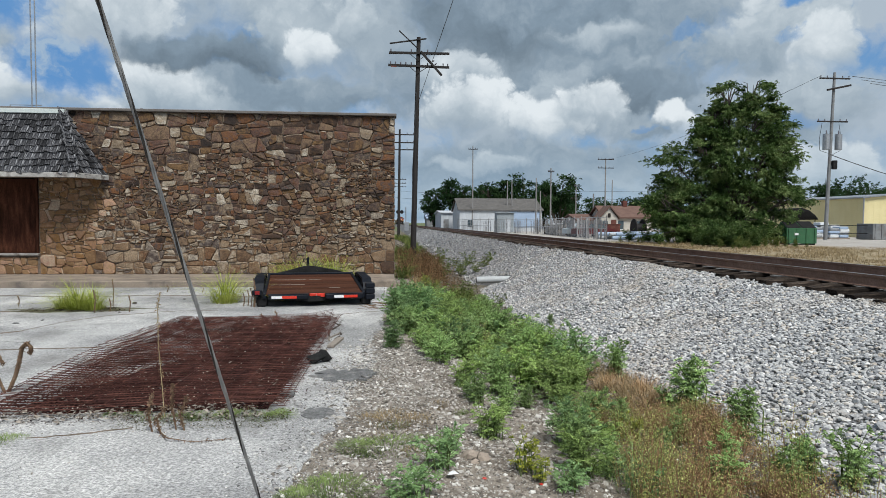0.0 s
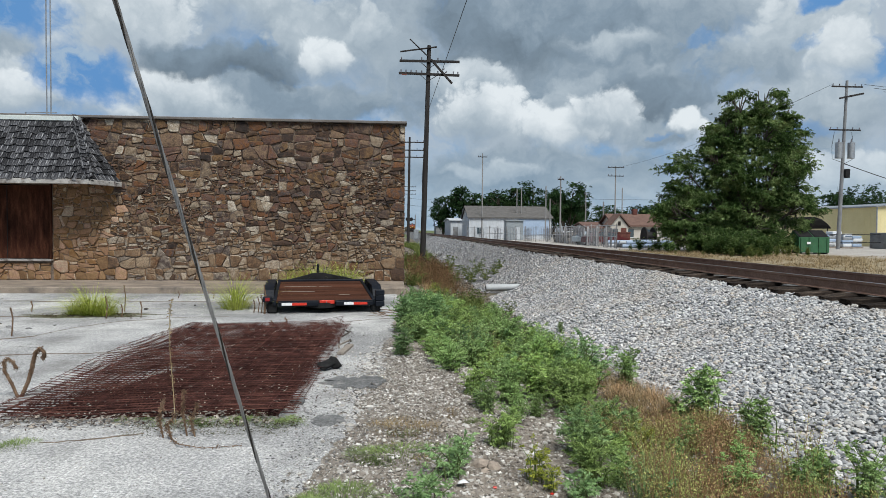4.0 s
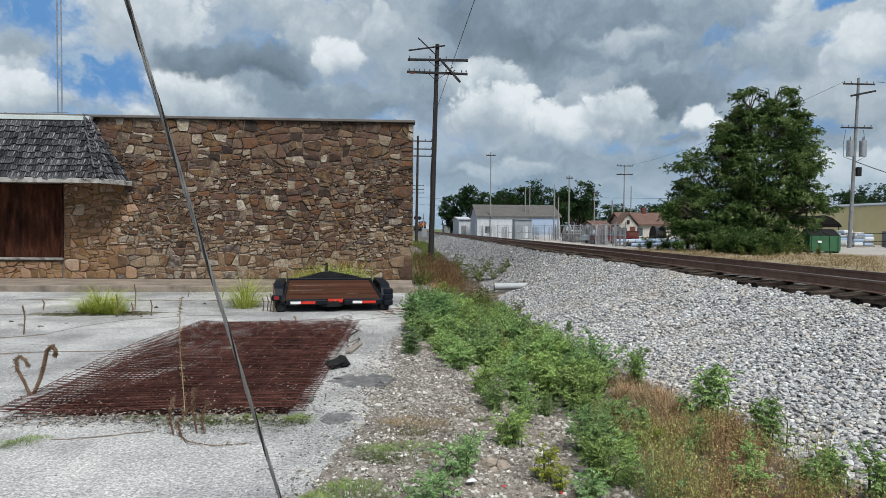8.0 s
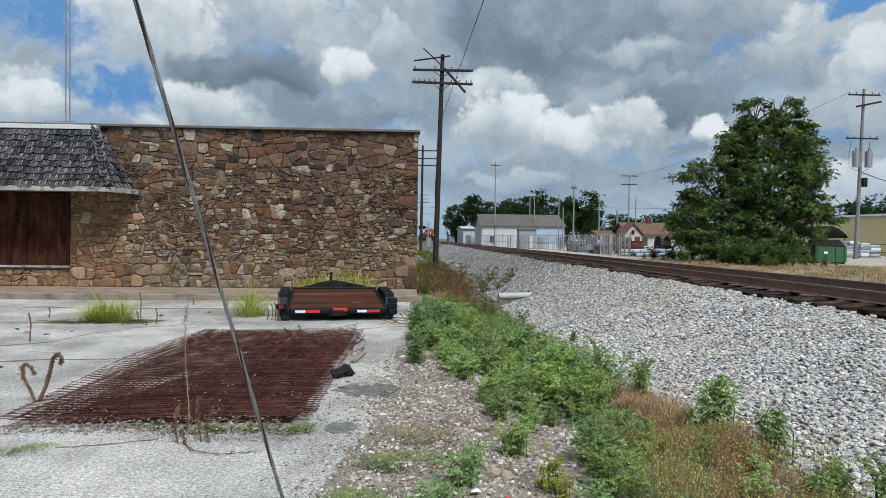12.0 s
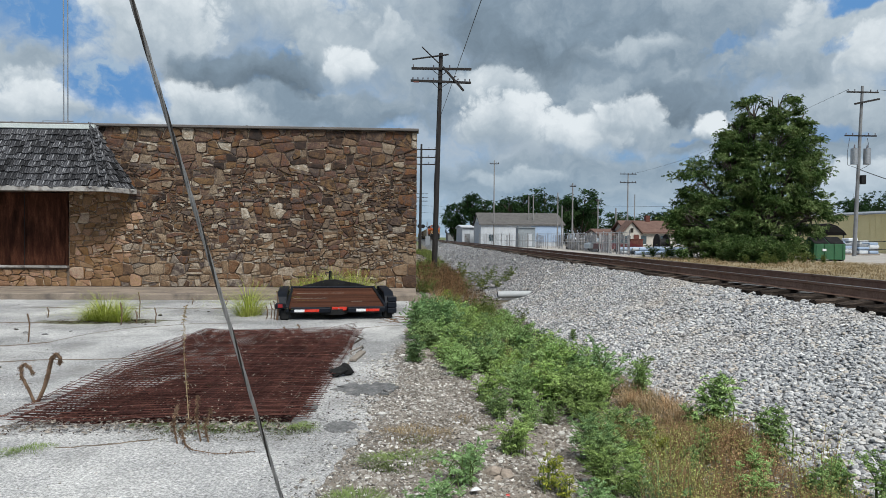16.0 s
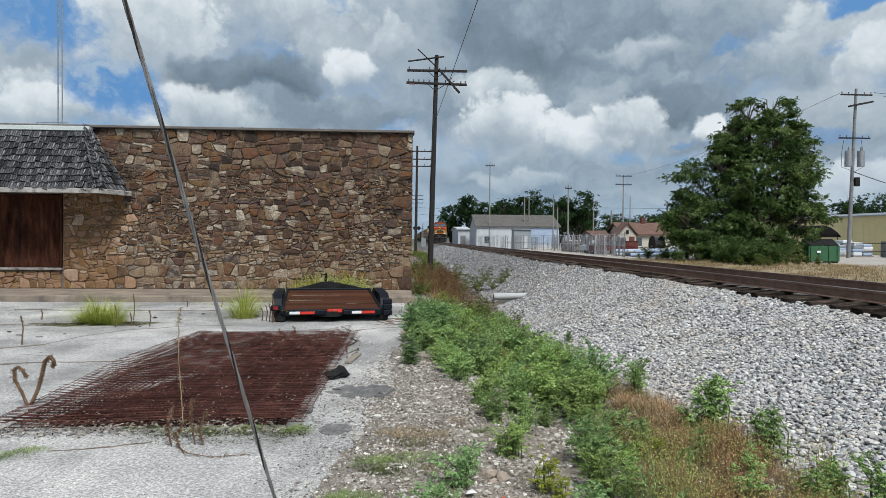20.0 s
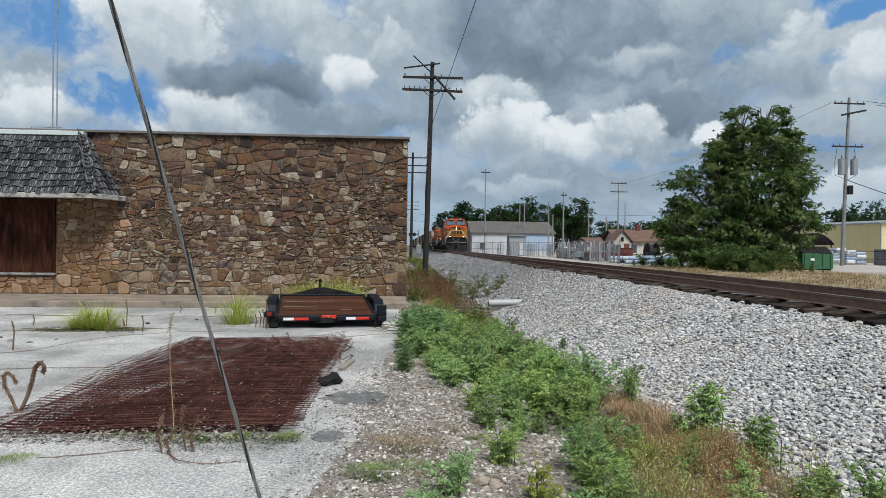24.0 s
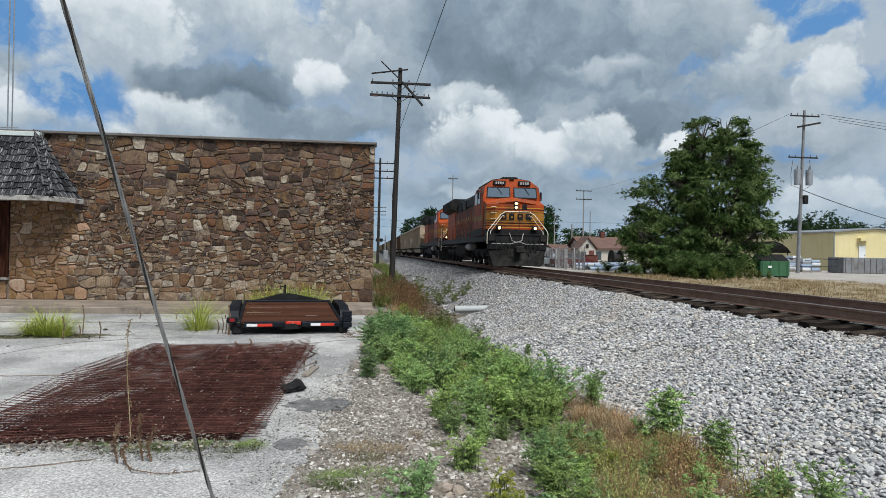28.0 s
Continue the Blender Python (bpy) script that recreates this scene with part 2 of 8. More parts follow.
    return tagged(part(name, shape, material, None, "", smooth), label, category, group, kind)


rng = np.random.default_rng(7)


def turns(n, r=rng):
    """n random rotation matrices."""
    q = r.normal(size=(n, 4))
    q /= np.linalg.norm(q, axis=1, keepdims=True)
    w, x, y, z = q.T
    return np.stack([np.stack([1 - 2 * (y * y + z * z), 2 * (x * y - z * w), 2 * (x * z + y * w)], -1),
                     np.stack([2 * (x * y + z * w), 1 - 2 * (x * x + z * z), 2 * (y * z - x * w)], -1),
                     np.stack([2 * (x * z - y * w), 2 * (y * z + x * w), 1 - 2 * (x * x + y * y)], -1)], 1)


CUBE_V = np.array([(x, y, z) for x in (-1, 1) for y in (-1, 1) for z in (-1, 1)]) * 0.62
CUBE_F = np.array([(0, 1, 3), (0, 3, 2), (4, 6, 7), (4, 7, 5), (0, 4, 5), (0, 5, 1), (2, 3, 7), (2, 7, 6), (0, 2, 6), (0, 6, 4), (1, 5, 7), (1, 7, 3)])


def pebbles(centres, sizes, flat=0.75, r=rng):
    """Angular broken stones as one mesh: arrays of vertices and triangles."""
    n = len(centres)
    v = CUBE_V[None] * r.uniform(0.45, 1.25, (n, 8, 3)) * r.uniform((0.8, 0.65, 0.5), (1.3, 1.05, 0.9), (n, 1, 3))
    v = np.einsum("nij,nkj->nki", turns(n, r), v)
    v = v * np.array((1, 1, flat)) * np.asarray(sizes)[:, None, None] * 0.62 + np.asarray(centres)[:, None]
    f = CUBE_F[None] + (np.arange(n) * 8)[:, None, None]
    return v.reshape(-1, 3), f.reshape(-1, 3)


LUMP_V = np.concatenate([CUBE_V, np.array([(1, 0, 0), (-1, 0, 0), (0, 1, 0), (0, -1, 0), (0, 0, 1), (0, 0, -1)]) * 0.86])
LUMP_F = np.array([(a, b, c) for c, ring in ((8, (4, 6, 7, 5)), (9, (0, 1, 3, 2)), (10, (2, 3, 7, 6)), (11, (0, 4, 5, 1)), (12, (1, 5, 7, 3)), (13, (0, 2, 6, 4))) for a, b in zip(ring, ring[1:] + ring[:1])])


def lumps(centres, sizes, flat=0.7, r=rng):
    """Blunter broken stones with bulging faces, as one mesh."""
    n = len(centres)
    v = LUMP_V[None] * r.uniform(0.72, 1.18, (n, 14, 3)) * r.uniform((0.85, 0.65, 0.5), (1.35, 1.05, 0.85), (n, 1, 3))
    v = np.einsum("nij,nkj->nki", turns(n, r), v)
    v = v * np.array((1, 1, flat)) * np.asarray(sizes)[:, None, None] * 0.6 + np.asarray(centres)[:, None]
    f = LUMP_F[None] + (np.arange(n) * 14)[:, None, None]
    return v.reshape(-1, 3), f.reshape(-1, 3)


def leaf_mesh(name, base, ahead, length, width, droop=0.25, r=rng):
    """Pointed leaves folded along the middle: four corners, two triangles each, from arrays."""
    n = len(base)
    ahead = ahead / np.linalg.norm(ahead, axis=1, keepdims=True)
    side = np.cross(ahead, r.normal(size=(n, 3)) * 0.5 + (0, 0, 1))
    side /= np.linalg.norm(side, axis=1, keepdims=True) + 1e-9
    length, width = np.asarray(length)[:, None], np.asarray(width)[:, None]
    mid = base + ahead * length * 0.45
    tip = base + ahead * length - np.array((0, 0, 1)) * length * droop
    lift = np.cross(side, ahead) * width * 0.25
    v = np.stack([base, mid + side * width * 0.5 + lift, tip, mid - side * width * 0.5 + lift], 1).reshape(-1, 3)
    k = (np.arange(n) * 4)[:, None]
    f = np.stack([k + (0, 1, 2), k + (0, 2, 3)], 1).reshape(-1, 3)
    return raw_mesh(name, v, f, 3)


def blade_mesh(name, roots, leans, heights, width, r=rng):
    """Grass blades of three bent pieces each, from arrays."""
    n = len(roots)
    side = np.stack([-leans[:, 1], leans[:, 0], 0 * leans[:, 0]], 1) + r.normal(size=(n, 3)) * (0.02, 0.02, 0)
    side /= np.linalg.norm(side, axis=1, keepdims=True) + 1e-9
    up, rows = np.array((0, 0, 1.0)), []
    for s, w in ((0, 1.0), (0.4, 0.9), (0.75, 0.6), (1.0, 0.08)):
        p = roots + up * (heights * (s - 0.35 * s * s * np.linalg.norm(leans, axis=1)))[:, None]
        p = p + np.c_[leans, np.zeros(n)] * (heights * s * s)[:, None]
        rows += [p - side * width * w * 0.5, p + side * width * w * 0.5]
    v = np.stack(rows, 1).reshape(-1, 3)
    k = (np.arange(n) * 8)[:, None]
    f = np.stack([k + (2 * i, 2 * i + 1, 2 * i + 3, 2 * i + 2) for i in range(3)], 1).reshape(-1, 4)
    return raw_mesh(name, v, f, 4)


# ---- materials ----
def mat(name, stops, scale=3.0, rough=0.8, metal=0.0, bump=0.3, fine=40.0, stretch=(1, 1, 1), vary="", spread=0.25, dirt=None, leaf=0.0, coat=0.0, step=0.01, grain=None, crack=0.0, spec=None):
    """A surface of colours by noise at two scales, with fine relief. vary: 'object' or 'island' lightens and darkens piece by piece.
    dirt: (colour, scale, from, to), stains with a shape of their own."""
    m = bpy.data.materials.new(name)
    m.use_nodes = True
    t = m.node_tree
    b = t.nodes["Principled BSDF"]
    co = node(t, "ShaderNodeTexCoord").outputs[3]
    co = node(t, "ShaderNodeMapping", ((0, co), (3, stretch))).outputs[0]
    a, f = fbm(t, co, scale, 5.0, 0.6), fbm(t, co, fine, 4.0, 0.65)
    if vary:
        src = node(t, "ShaderNodeObjectInfo").outputs["Random"] if vary not in ("island", "stone") else node(t, "ShaderNodeNewGeometry").outputs["Random Per Island"]
        if vary == "both":
            src = calc(t, "MULTIPLY_ADD", node(t, "ShaderNodeNewGeometry").outputs["Random Per Island"], 0.5, calc(t, "MULTIPLY", src, 0.5))
    if vary and spread >= 1:
        pick = calc(t, "MULTIPLY_ADD", calc(t, "SUBTRACT", a, 0.5), 0.35 if vary != "stone" else 0.45, src)
        col = ramp(t, pick, stops)
    else:
        pick = calc(t, "MULTIPLY_ADD", calc(t, "SUBTRACT", f, 0.5), 0.5, a)
        n = len(stops)
        col = ramp(t, pick, [(0.3 + 0.4 * i / max(n - 1, 1), c) for i, c in enumerate(stops)])
        if vary:
            v = calc(t, "MULTIPLY_ADD", src, 2 * spread, 1 - spread)
            col = blend(t, 1.0, col, node(t, "ShaderNodeCombineXYZ", ((0, v), (1, v), (2, v))).outputs[0], "MULTIPLY")
    g = calc(t, "MULTIPLY_ADD", f, 0.6, 0.7)
    col = blend(t, 1.0, col, node(t, "ShaderNodeCombineXYZ", ((0, g), (1, g), (2, g))).outputs[0], "MULTIPLY")
    if grain:
        h = span(t, fbm(t, co, grain[0], 3.0, 0.7), 0.34, 0.66, 1 - grain[1], 1 + grain[1])
        col = blend(t, 1.0, col, node(t, "ShaderNodeCombineXYZ", ((0, h), (1, h), (2, h))).outputs[0], "MULTIPLY")
    if crack:
        wv = vec(t, "MULTIPLY_ADD", node(t, "ShaderNodeTexNoise", ((0, co), (2, 1.6), (3, 5.0))).outputs[1], (0.8, 0.8, 0.0), co)
        cell = node(t, "ShaderNodeTexVoronoi", ((0, wv), (2, crack)))
        cell.feature = "DISTANCE_TO_EDGE"
        line = calc(t, "MULTIPLY", span(t, cell.outputs[0], 0.0, 0.0045, 0.75, 0.0), span(t, fbm(t, co, 0.9, 3.0), 0.48, 0.62))
        col = blend(t, line, col, (0.055, 0.05, 0.042, 1.0))
    if dirt:
        colour, dscale, lo, hi = dirt
        mask = node(t, "ShaderNodeMapRange", ((0, fbm(t, co, dscale, 6.0, 0.65)), (1, lo), (2, hi))).outputs[0]
        col = blend(t, mask, col, (*colour, 1.0))
    t.links.new(col, b.inputs["Base Color"])
    b.inputs["Metallic"].default_value = metal
    t.links.new(calc(t, "MULTIPLY_ADD", f, 0.25, rough - 0.12, clamp=True), b.inputs["Roughness"])
    b.inputs["Specular IOR Level"].default_value = spec if spec is not None else 0.28 if rough >= 0.7 else 0.5
    if coat:
        b.inputs["Coat Weight"].default_value = coat
    if leaf:
        b.inputs["Specular IOR Level"].default_value = 0.15
        tr = node(t, "ShaderNodeBsdfTranslucent", ((0, col),))
        mix = node(t, "ShaderNodeMixShader", ((0, leaf), (1, b.outputs[0]), (2, tr.outputs[0])))
        t.links.new(mix.outputs[0], t.nodes["Material Output"].inputs[0])
    if bump:
        n = node(t, "ShaderNodeBump", ((0, bump), (1, step), (2, f)))
        for index, s in enumerate(n.inputs):
            if s.name == "Height":
                t.links.new(f, s)
            if s.name == "Distance":
                s.default_value = step
            if s.name == "Strength":
                s.default_value = bump
        t.links.new(n.outputs[0], b.inputs["Normal"])
    return m


def glow(name, colour, power):
    m = bpy.data.materials.new(name)
    m.use_nodes = True
    b = m.node_tree.nodes["Principled BSDF"]
    b.inputs["Base Color"].default_value = (*colour, 1)
    b.inputs["Emission Color"].default_value = (*colour, 1)
    b.inputs["Emission Strength"].default_value = power
    return m


def glass(name, colour=(0.05, 0.07, 0.08), rough=0.05):
    m = bpy.data.materials.new(name)
    m.use_nodes = True
    b = m.node_tree.nodes["Principled BSDF"]
    b.inputs["Base Color"].default_value = (*colour, 1)
    b.inputs["Roughness"].default_value = rough
    b.inputs["Specular IOR Level"].default_value = 0.8
    return m


STONE = ((0.00, (0.025, 0.018, 0.015)), (0.10, (0.066, 0.039, 0.025)), (0.20, (0.160, 0.094, 0.043)), (0.30, (0.043, 0.029, 0.026)), (0.42, (0.177, 0.117, 0.072)), (0.53, (0.092, 0.054, 0.044)), (0.64, (0.146, 0.065, 0.026)), (0.73, (0.062, 0.049, 0.047)), (0.84, (0.177, 0.127, 0.083)), (0.95, (0.263, 0.213, 0.157)), (1.00, (0.372, 0.324, 0.260)))
PALE = ((0.0, (0.064, 0.038, 0.026)), (0.15, (0.157, 0.096, 0.054)), (0.35, (0.248, 0.185, 0.124)), (0.5, (0.123, 0.060, 0.029)), (0.65, (0.205, 0.143, 0.089)), (0.8, (0.353, 0.298, 0.232)), (1.0, (0.075, 0.055, 0.048)))
# tan stones beside the window; warmth of bounced light is put into the tones
WARMED_TAN = ((0.0, (0.140, 0.080, 0.040)), (0.2, (0.225, 0.137, 0.068)), (0.4, (0.270, 0.158, 0.096)), (0.55, (0.190, 0.098, 0.036)), (0.7, (0.290, 0.190, 0.102)), (0.85, (0.340, 0.205, 0.140)), (1.0, (0.400, 0.325, 0.230)))
PEBBLE = ((0.0, (0.15, 0.152, 0.16)), (0.2, (0.275, 0.279, 0.287)), (0.5, (0.39, 0.39, 0.39)), (0.76, (0.53, 0.526, 0.518)), (0.86, (0.43, 0.37, 0.305)), (0.93, (0.58, 0.57, 0.55)), (1.0, (0.68, 0.672, 0.655)))
M = {
    "stone": mat("field_stone", STONE, 8, 0.85, vary="object", spread=1, bump=0.8, fine=18, step=0.02, grain=(34, 0.35), dirt=((0.080, 0.050, 0.040), 0.8, 0.52, 0.95)),
    "stone_rest": mat("field_stone_joined", STONE, 8, 0.85, vary="stone", spread=1, bump=0.8, fine=18, step=0.02, grain=(34, 0.35), dirt=((0.080, 0.050, 0.040), 0.8, 0.52, 0.95)),
    "stone_pale": mat("pale_base_stone", PALE, 8, 0.85, vary="stone", spread=1, bump=0.8, fine=18, step=0.02, grain=(34, 0.4), dirt=((0.06, 0.042, 0.034), 1.3, 0.54, 0.9)),
    "stone_warmed": mat("bounce_warmed_tan_stone", WARMED_TAN, 8, 0.85, vary="stone", spread=1, bump=0.5, fine=18, step=0.02, grain=(34, 0.2)),
    "mortar": mat("old_mortar", ((0.12, 0.092, 0.072), (0.22, 0.172, 0.135)), 4, 0.95, bump=0.6),
    "concrete": mat("weathered_concrete", ((0.20, 0.20, 0.20), (0.36, 0.357, 0.352), (0.54, 0.532, 0.515)), 0.6, 0.92, bump=0.8, fine=26, step=0.015, grain=(55, 0.40), crack=0.17, dirt=((0.16, 0.155, 0.146), 1.1, 0.50, 0.84)),
    "seam": mat("brown_crack_soil", ((0.10, 0.08, 0.062), (0.20, 0.16, 0.125)), 8, 0.95, bump=0.8),
    "moss": mat("damp_moss_and_mud", ((0.05, 0.05, 0.025), (0.10, 0.10, 0.055), (0.20, 0.19, 0.14)), 5, 0.95, bump=0.8, grain=(60, 0.4)),
    "kerb": mat("stained_kerb_concrete", ((0.19, 0.155, 0.122), (0.30, 0.245, 0.195)), 1.5, 0.9, bump=0.4, dirt=((0.10, 0.085, 0.075), 2.0, 0.48, 0.72)),
    "dirt": mat("gravelly_soil", ((0.065, 0.05, 0.04), (0.14, 0.115, 0.095), (0.24, 0.21, 0.18)), 2.5, 0.95, bump=0.8, fine=28, step=0.03),
    # bed is darker than its stones: the shade of their gaps is in its colour
    "ballast": mat("ballast_bed", ((0.04, 0.04, 0.04), (0.11, 0.11, 0.11), (0.20, 0.197, 0.193)), 14, 0.9, bump=1.0, fine=16, step=0.05),
    "pebble": mat("crushed_granite", PEBBLE, 30, 0.85, vary="island", spread=1, bump=0.3, dirt=((0.36, 0.29, 0.21), 0.55, 0.50, 0.95)),
    "pebble_dark": mat("dark_brown_ballast", ((0.0, (0.03, 0.025, 0.02)), (0.7, (0.09, 0.075, 0.06)), (1.0, (0.22, 0.20, 0.18))), 30, 0.9, vary="island", spread=1, bump=0.3, spec=0.12),
    "pebble_far": mat("darker_granite", tuple((p, tuple(c * q for c, q in zip(col, (0.54, 0.545, 0.56)))) for p, col in PEBBLE), 30, 0.85, vary="island", spread=1, bump=0.3),
    "pebble_one": mat("crushed_granite_single", PEBBLE, 30, 0.85, vary="object", spread=1, bump=0.3),
    "shake": mat("weathered_cedar_shake", ((0.015, 0.015, 0.017), (0.042, 0.042, 0.046), (0.18, 0.18, 0.185)), 2.2, 0.9, vary="object", spread=0.7, stretch=(16, 1.0, 16), bump=0.8, fine=5, spec=0.12),
    "trim": mat("peeling_white_trim", ((0.22, 0.205, 0.19), (0.46, 0.44, 0.41)), 3, 0.8, dirt=((0.12, 0.10, 0.09), 5, 0.52, 0.66)),
    "cap": mat("grey_metal_coping", ((0.10, 0.09, 0.082), (0.16, 0.145, 0.135)), 2, 0.6, dirt=((0.09, 0.07, 0.06), 4, 0.52, 0.68)),
    "flash": mat("pale_green_flashing", ((0.45, 0.50, 0.48), (0.56, 0.60, 0.58)), 2, 0.55),
    "plywood": mat("brown_stained_plywood", ((0.030, 0.012, 0.0075), (0.066, 0.025, 0.015), (0.125, 0.050, 0.028)), 3, 0.9, stretch=(3, 3, 0.6), bump=0.2, dirt=((0.010, 0.005, 0.0035), 1.2, 0.48, 0.7), spec=0.08),
    # near-black for hollows, gaps and undersides: their shade is put into the colour
    "dark": mat("shade_black", ((0.02, 0.018, 0.016), (0.03, 0.027, 0.025)), 3, spec=0.12),
    "rust": mat("rusty_wire", ((0.042, 0.020, 0.017), (0.080, 0.034, 0.028), (0.155, 0.070, 0.052)), 6, 0.9, bump=0.5, fine=90, vary="object", spread=0.5, spec=0.1),
    "rail": mat("rusty_rail", ((0.20, 0.115, 0.080), (0.31, 0.195, 0.145)), 4, 0.8, 0.0),
    "railtop": mat("polished_rail_head", ((0.28, 0.24, 0.21), (0.42, 0.38, 0.35)), 6, 0.35, 0.9, bump=0.05, stretch=(1, 0.1, 1)),
    "tie": mat("creosoted_tie", ((0.010, 0.008, 0.007), (0.028, 0.021, 0.017), (0.095, 0.074, 0.058)), 4, 0.95, vary="object", spread=0.5, stretch=(0.6, 6, 6), bump=0.8, spec=0.12),
    "wood": mat("weathered_pole_wood", ((0.022, 0.020, 0.020), (0.046, 0.042, 0.040)), 4, 0.9, stretch=(6, 6, 0.4), bump=0.5, fine=20, spec=0.12),
    "palewood": mat("sun_bleached_pole_wood", ((0.20, 0.17, 0.14), (0.32, 0.28, 0.24)), 4, 0.9, stretch=(6, 6, 0.4), bump=0.5, fine=20),
    "farpole": mat("silvered_pole_wood", ((0.17, 0.165, 0.16), (0.27, 0.262, 0.255)), 4, 0.9, stretch=(6, 6, 0.4), bump=0.4, fine=20),
    "insul": mat("glass_insulator", ((0.10, 0.09, 0.10), (0.16, 0.15, 0.17)), 5, 0.25),
    "wire": mat("dull_wire", ((0.05, 0.05, 0.05), (0.09, 0.09, 0.09)), 9, 0.5, 0.6),
    "cable": mat("galvanised_strand", ((0.15, 0.15, 0.15), (0.36, 0.355, 0.345)), 12, 0.6, 0.3, stretch=(1, 1, 0.3), dirt=((0.08, 0.07, 0.06), 5, 0.5, 0.7)),
    "darkstrand": mat("dark_steel_strand", ((0.025, 0.022, 0.02), (0.06, 0.055, 0.05)), 20, 0.7, 0.2, spec=0.15),
    "galv": mat("galvanised_steel", ((0.30, 0.31, 0.32), (0.42, 0.43, 0.44)), 5, 0.45, 0.7),
    "oldgrey": mat("weathered_grey_paint", ((0.15, 0.155, 0.16), (0.23, 0.235, 0.24)), 1, 0.8, dirt=((0.11, 0.09, 0.08), 1.2, 0.52, 0.75)),
    "plastic": mat("grey_corrugated_plastic", ((0.33, 0.345, 0.35), (0.42, 0.43, 0.435)), 3, 0.55),
    "orange": mat("orange_locomotive_paint", ((0.29, 0.046, 0.007), (0.40, 0.068, 0.010)), 1.2, 0.6, dirt=((0.07, 0.026, 0.015), 1.1, 0.46, 0.76), bump=0.05, spec=0.25),
    "yellow": mat("yellow_stripe_paint", ((0.40, 0.21, 0.02), (0.50, 0.27, 0.03)), 2, 0.6, bump=0.05, spec=0.25),
    "mustard": mat("dirty_mustard_band_paint", ((0.25, 0.105, 0.012), (0.38, 0.17, 0.02)), 2, 0.6, dirt=((0.08, 0.04, 0.02), 1.5, 0.48, 0.74), bump=0.05, spec=0.25),
    "black": mat("black_paint", ((0.010, 0.010, 0.011), (0.022, 0.021, 0.021)), 3, 0.6, dirt=((0.045, 0.04, 0.036), 3, 0.58, 0.85), bump=0.1, spec=0.12),
    "greypaint": mat("dusty_grey_undercarriage", ((0.014, 0.013, 0.013), (0.034, 0.032, 0.03)), 3, 0.9, spec=0.12),
    "silver": mat("dusty_silver_tank", ((0.28, 0.27, 0.26), (0.40, 0.39, 0.37)), 2, 0.6, 0.3),
    "cream": mat("cream_handrail_paint", ((0.70, 0.66, 0.55), (0.80, 0.76, 0.66)), 3, 0.5),
    "car": mat("tan_hopper_paint", ((0.34, 0.27, 0.19), (0.44, 0.36, 0.265)), 0.7, 0.8, dirt=((0.17, 0.12, 0.085), 1.2, 0.54, 0.8), bump=0.1),
    "carbrown": mat("rust_brown_hopper_paint", ((0.10, 0.052, 0.036), (0.17, 0.09, 0.062)), 0.7, 0.85, dirt=((0.07, 0.045, 0.036), 1.2, 0.54, 0.8), bump=0.1),
    # grime stains over an orange that is darkened for the hood's shaded sides
    "hoodorange": mat("grimy_shaded_hood_paint", ((0.13, 0.030, 0.010), (0.24, 0.050, 0.012)), 1.2, 0.65, dirt=((0.035, 0.02, 0.015), 0.9, 0.40, 0.68), bump=0.05, spec=0.2),
    "coal": mat("coal", ((0.012, 0.012, 0.013), (0.03, 0.03, 0.03)), 6, 0.6, bump=1.0, fine=6, step=0.1),
    "lamp": glow("locomotive_headlight", (1.0, 0.70, 0.30), 3.2),
    "glass": glass("dark_window_glass"),
    "screen": glass("windscreen_glass", (0.10, 0.14, 0.18), 0.06),
    "white": mat("white_siding_paint", ((0.62, 0.64, 0.66), (0.74, 0.755, 0.77)), 0.6, 0.7, bump=0.1),
    "shedwall": mat("dull_white_shed_siding", ((0.40, 0.42, 0.445), (0.50, 0.52, 0.545)), 0.6, 0.75, stretch=(4, 4, 0.5), dirt=((0.30, 0.305, 0.315), 0.8, 0.55, 0.85), bump=0.1),
    "hazegrey": mat("pale_grey_screen", ((0.22, 0.245, 0.26), (0.29, 0.315, 0.33)), 1.0, 0.7),
    "blue": mat("pale_blue_siding_paint", ((0.28, 0.36, 0.48), (0.35, 0.43, 0.55)), 0.6, 0.7, bump=0.1),
    "slate": mat("grey_shingle_roof", ((0.085, 0.08, 0.076), (0.13, 0.123, 0.116)), 1.5, 0.9, bump=0.3),
    "brownroof": mat("brown_shingle_roof", ((0.11, 0.065, 0.052), (0.16, 0.10, 0.08)), 1.5, 0.9, bump=0.3),
    "cream_wall": mat("cream_gable_siding", ((0.42, 0.39, 0.34), (0.52, 0.48, 0.42)), 1, 0.8),
    "brick": mat("red_brick_wall", ((0.09, 0.034, 0.027), (0.15, 0.058, 0.045)), 4, 0.9),
    "yellow_wall": mat("pale_yellow_metal_siding", ((0.62, 0.53, 0.27), (0.70, 0.61, 0.34)), 0.4, 0.65, bump=0.1),
    "green": mat("green_dumpster_paint", ((0.02, 0.085, 0.035), (0.035, 0.125, 0.05)), 2, 0.6, dirt=((0.05, 0.06, 0.035), 4, 0.56, 0.75)),
    "fence": mat("faded_fence_slats", ((0.22, 0.215, 0.215), (0.34, 0.332, 0.33)), 2, 0.9, vary="object", spread=0.35),
    "bark": mat("tree_bark", ((0.05, 0.042, 0.035), (0.10, 0.085, 0.07)), 5, 0.95, stretch=(5, 5, 0.7), bump=0.8),
    "leaf": mat("tree_leaves", ((0.017, 0.038, 0.009), (0.074, 0.130, 0.034), (0.33, 0.41, 0.165)), 0.9, 0.6, vary="island", spread=0.5, leaf=0.16, bump=0.0),
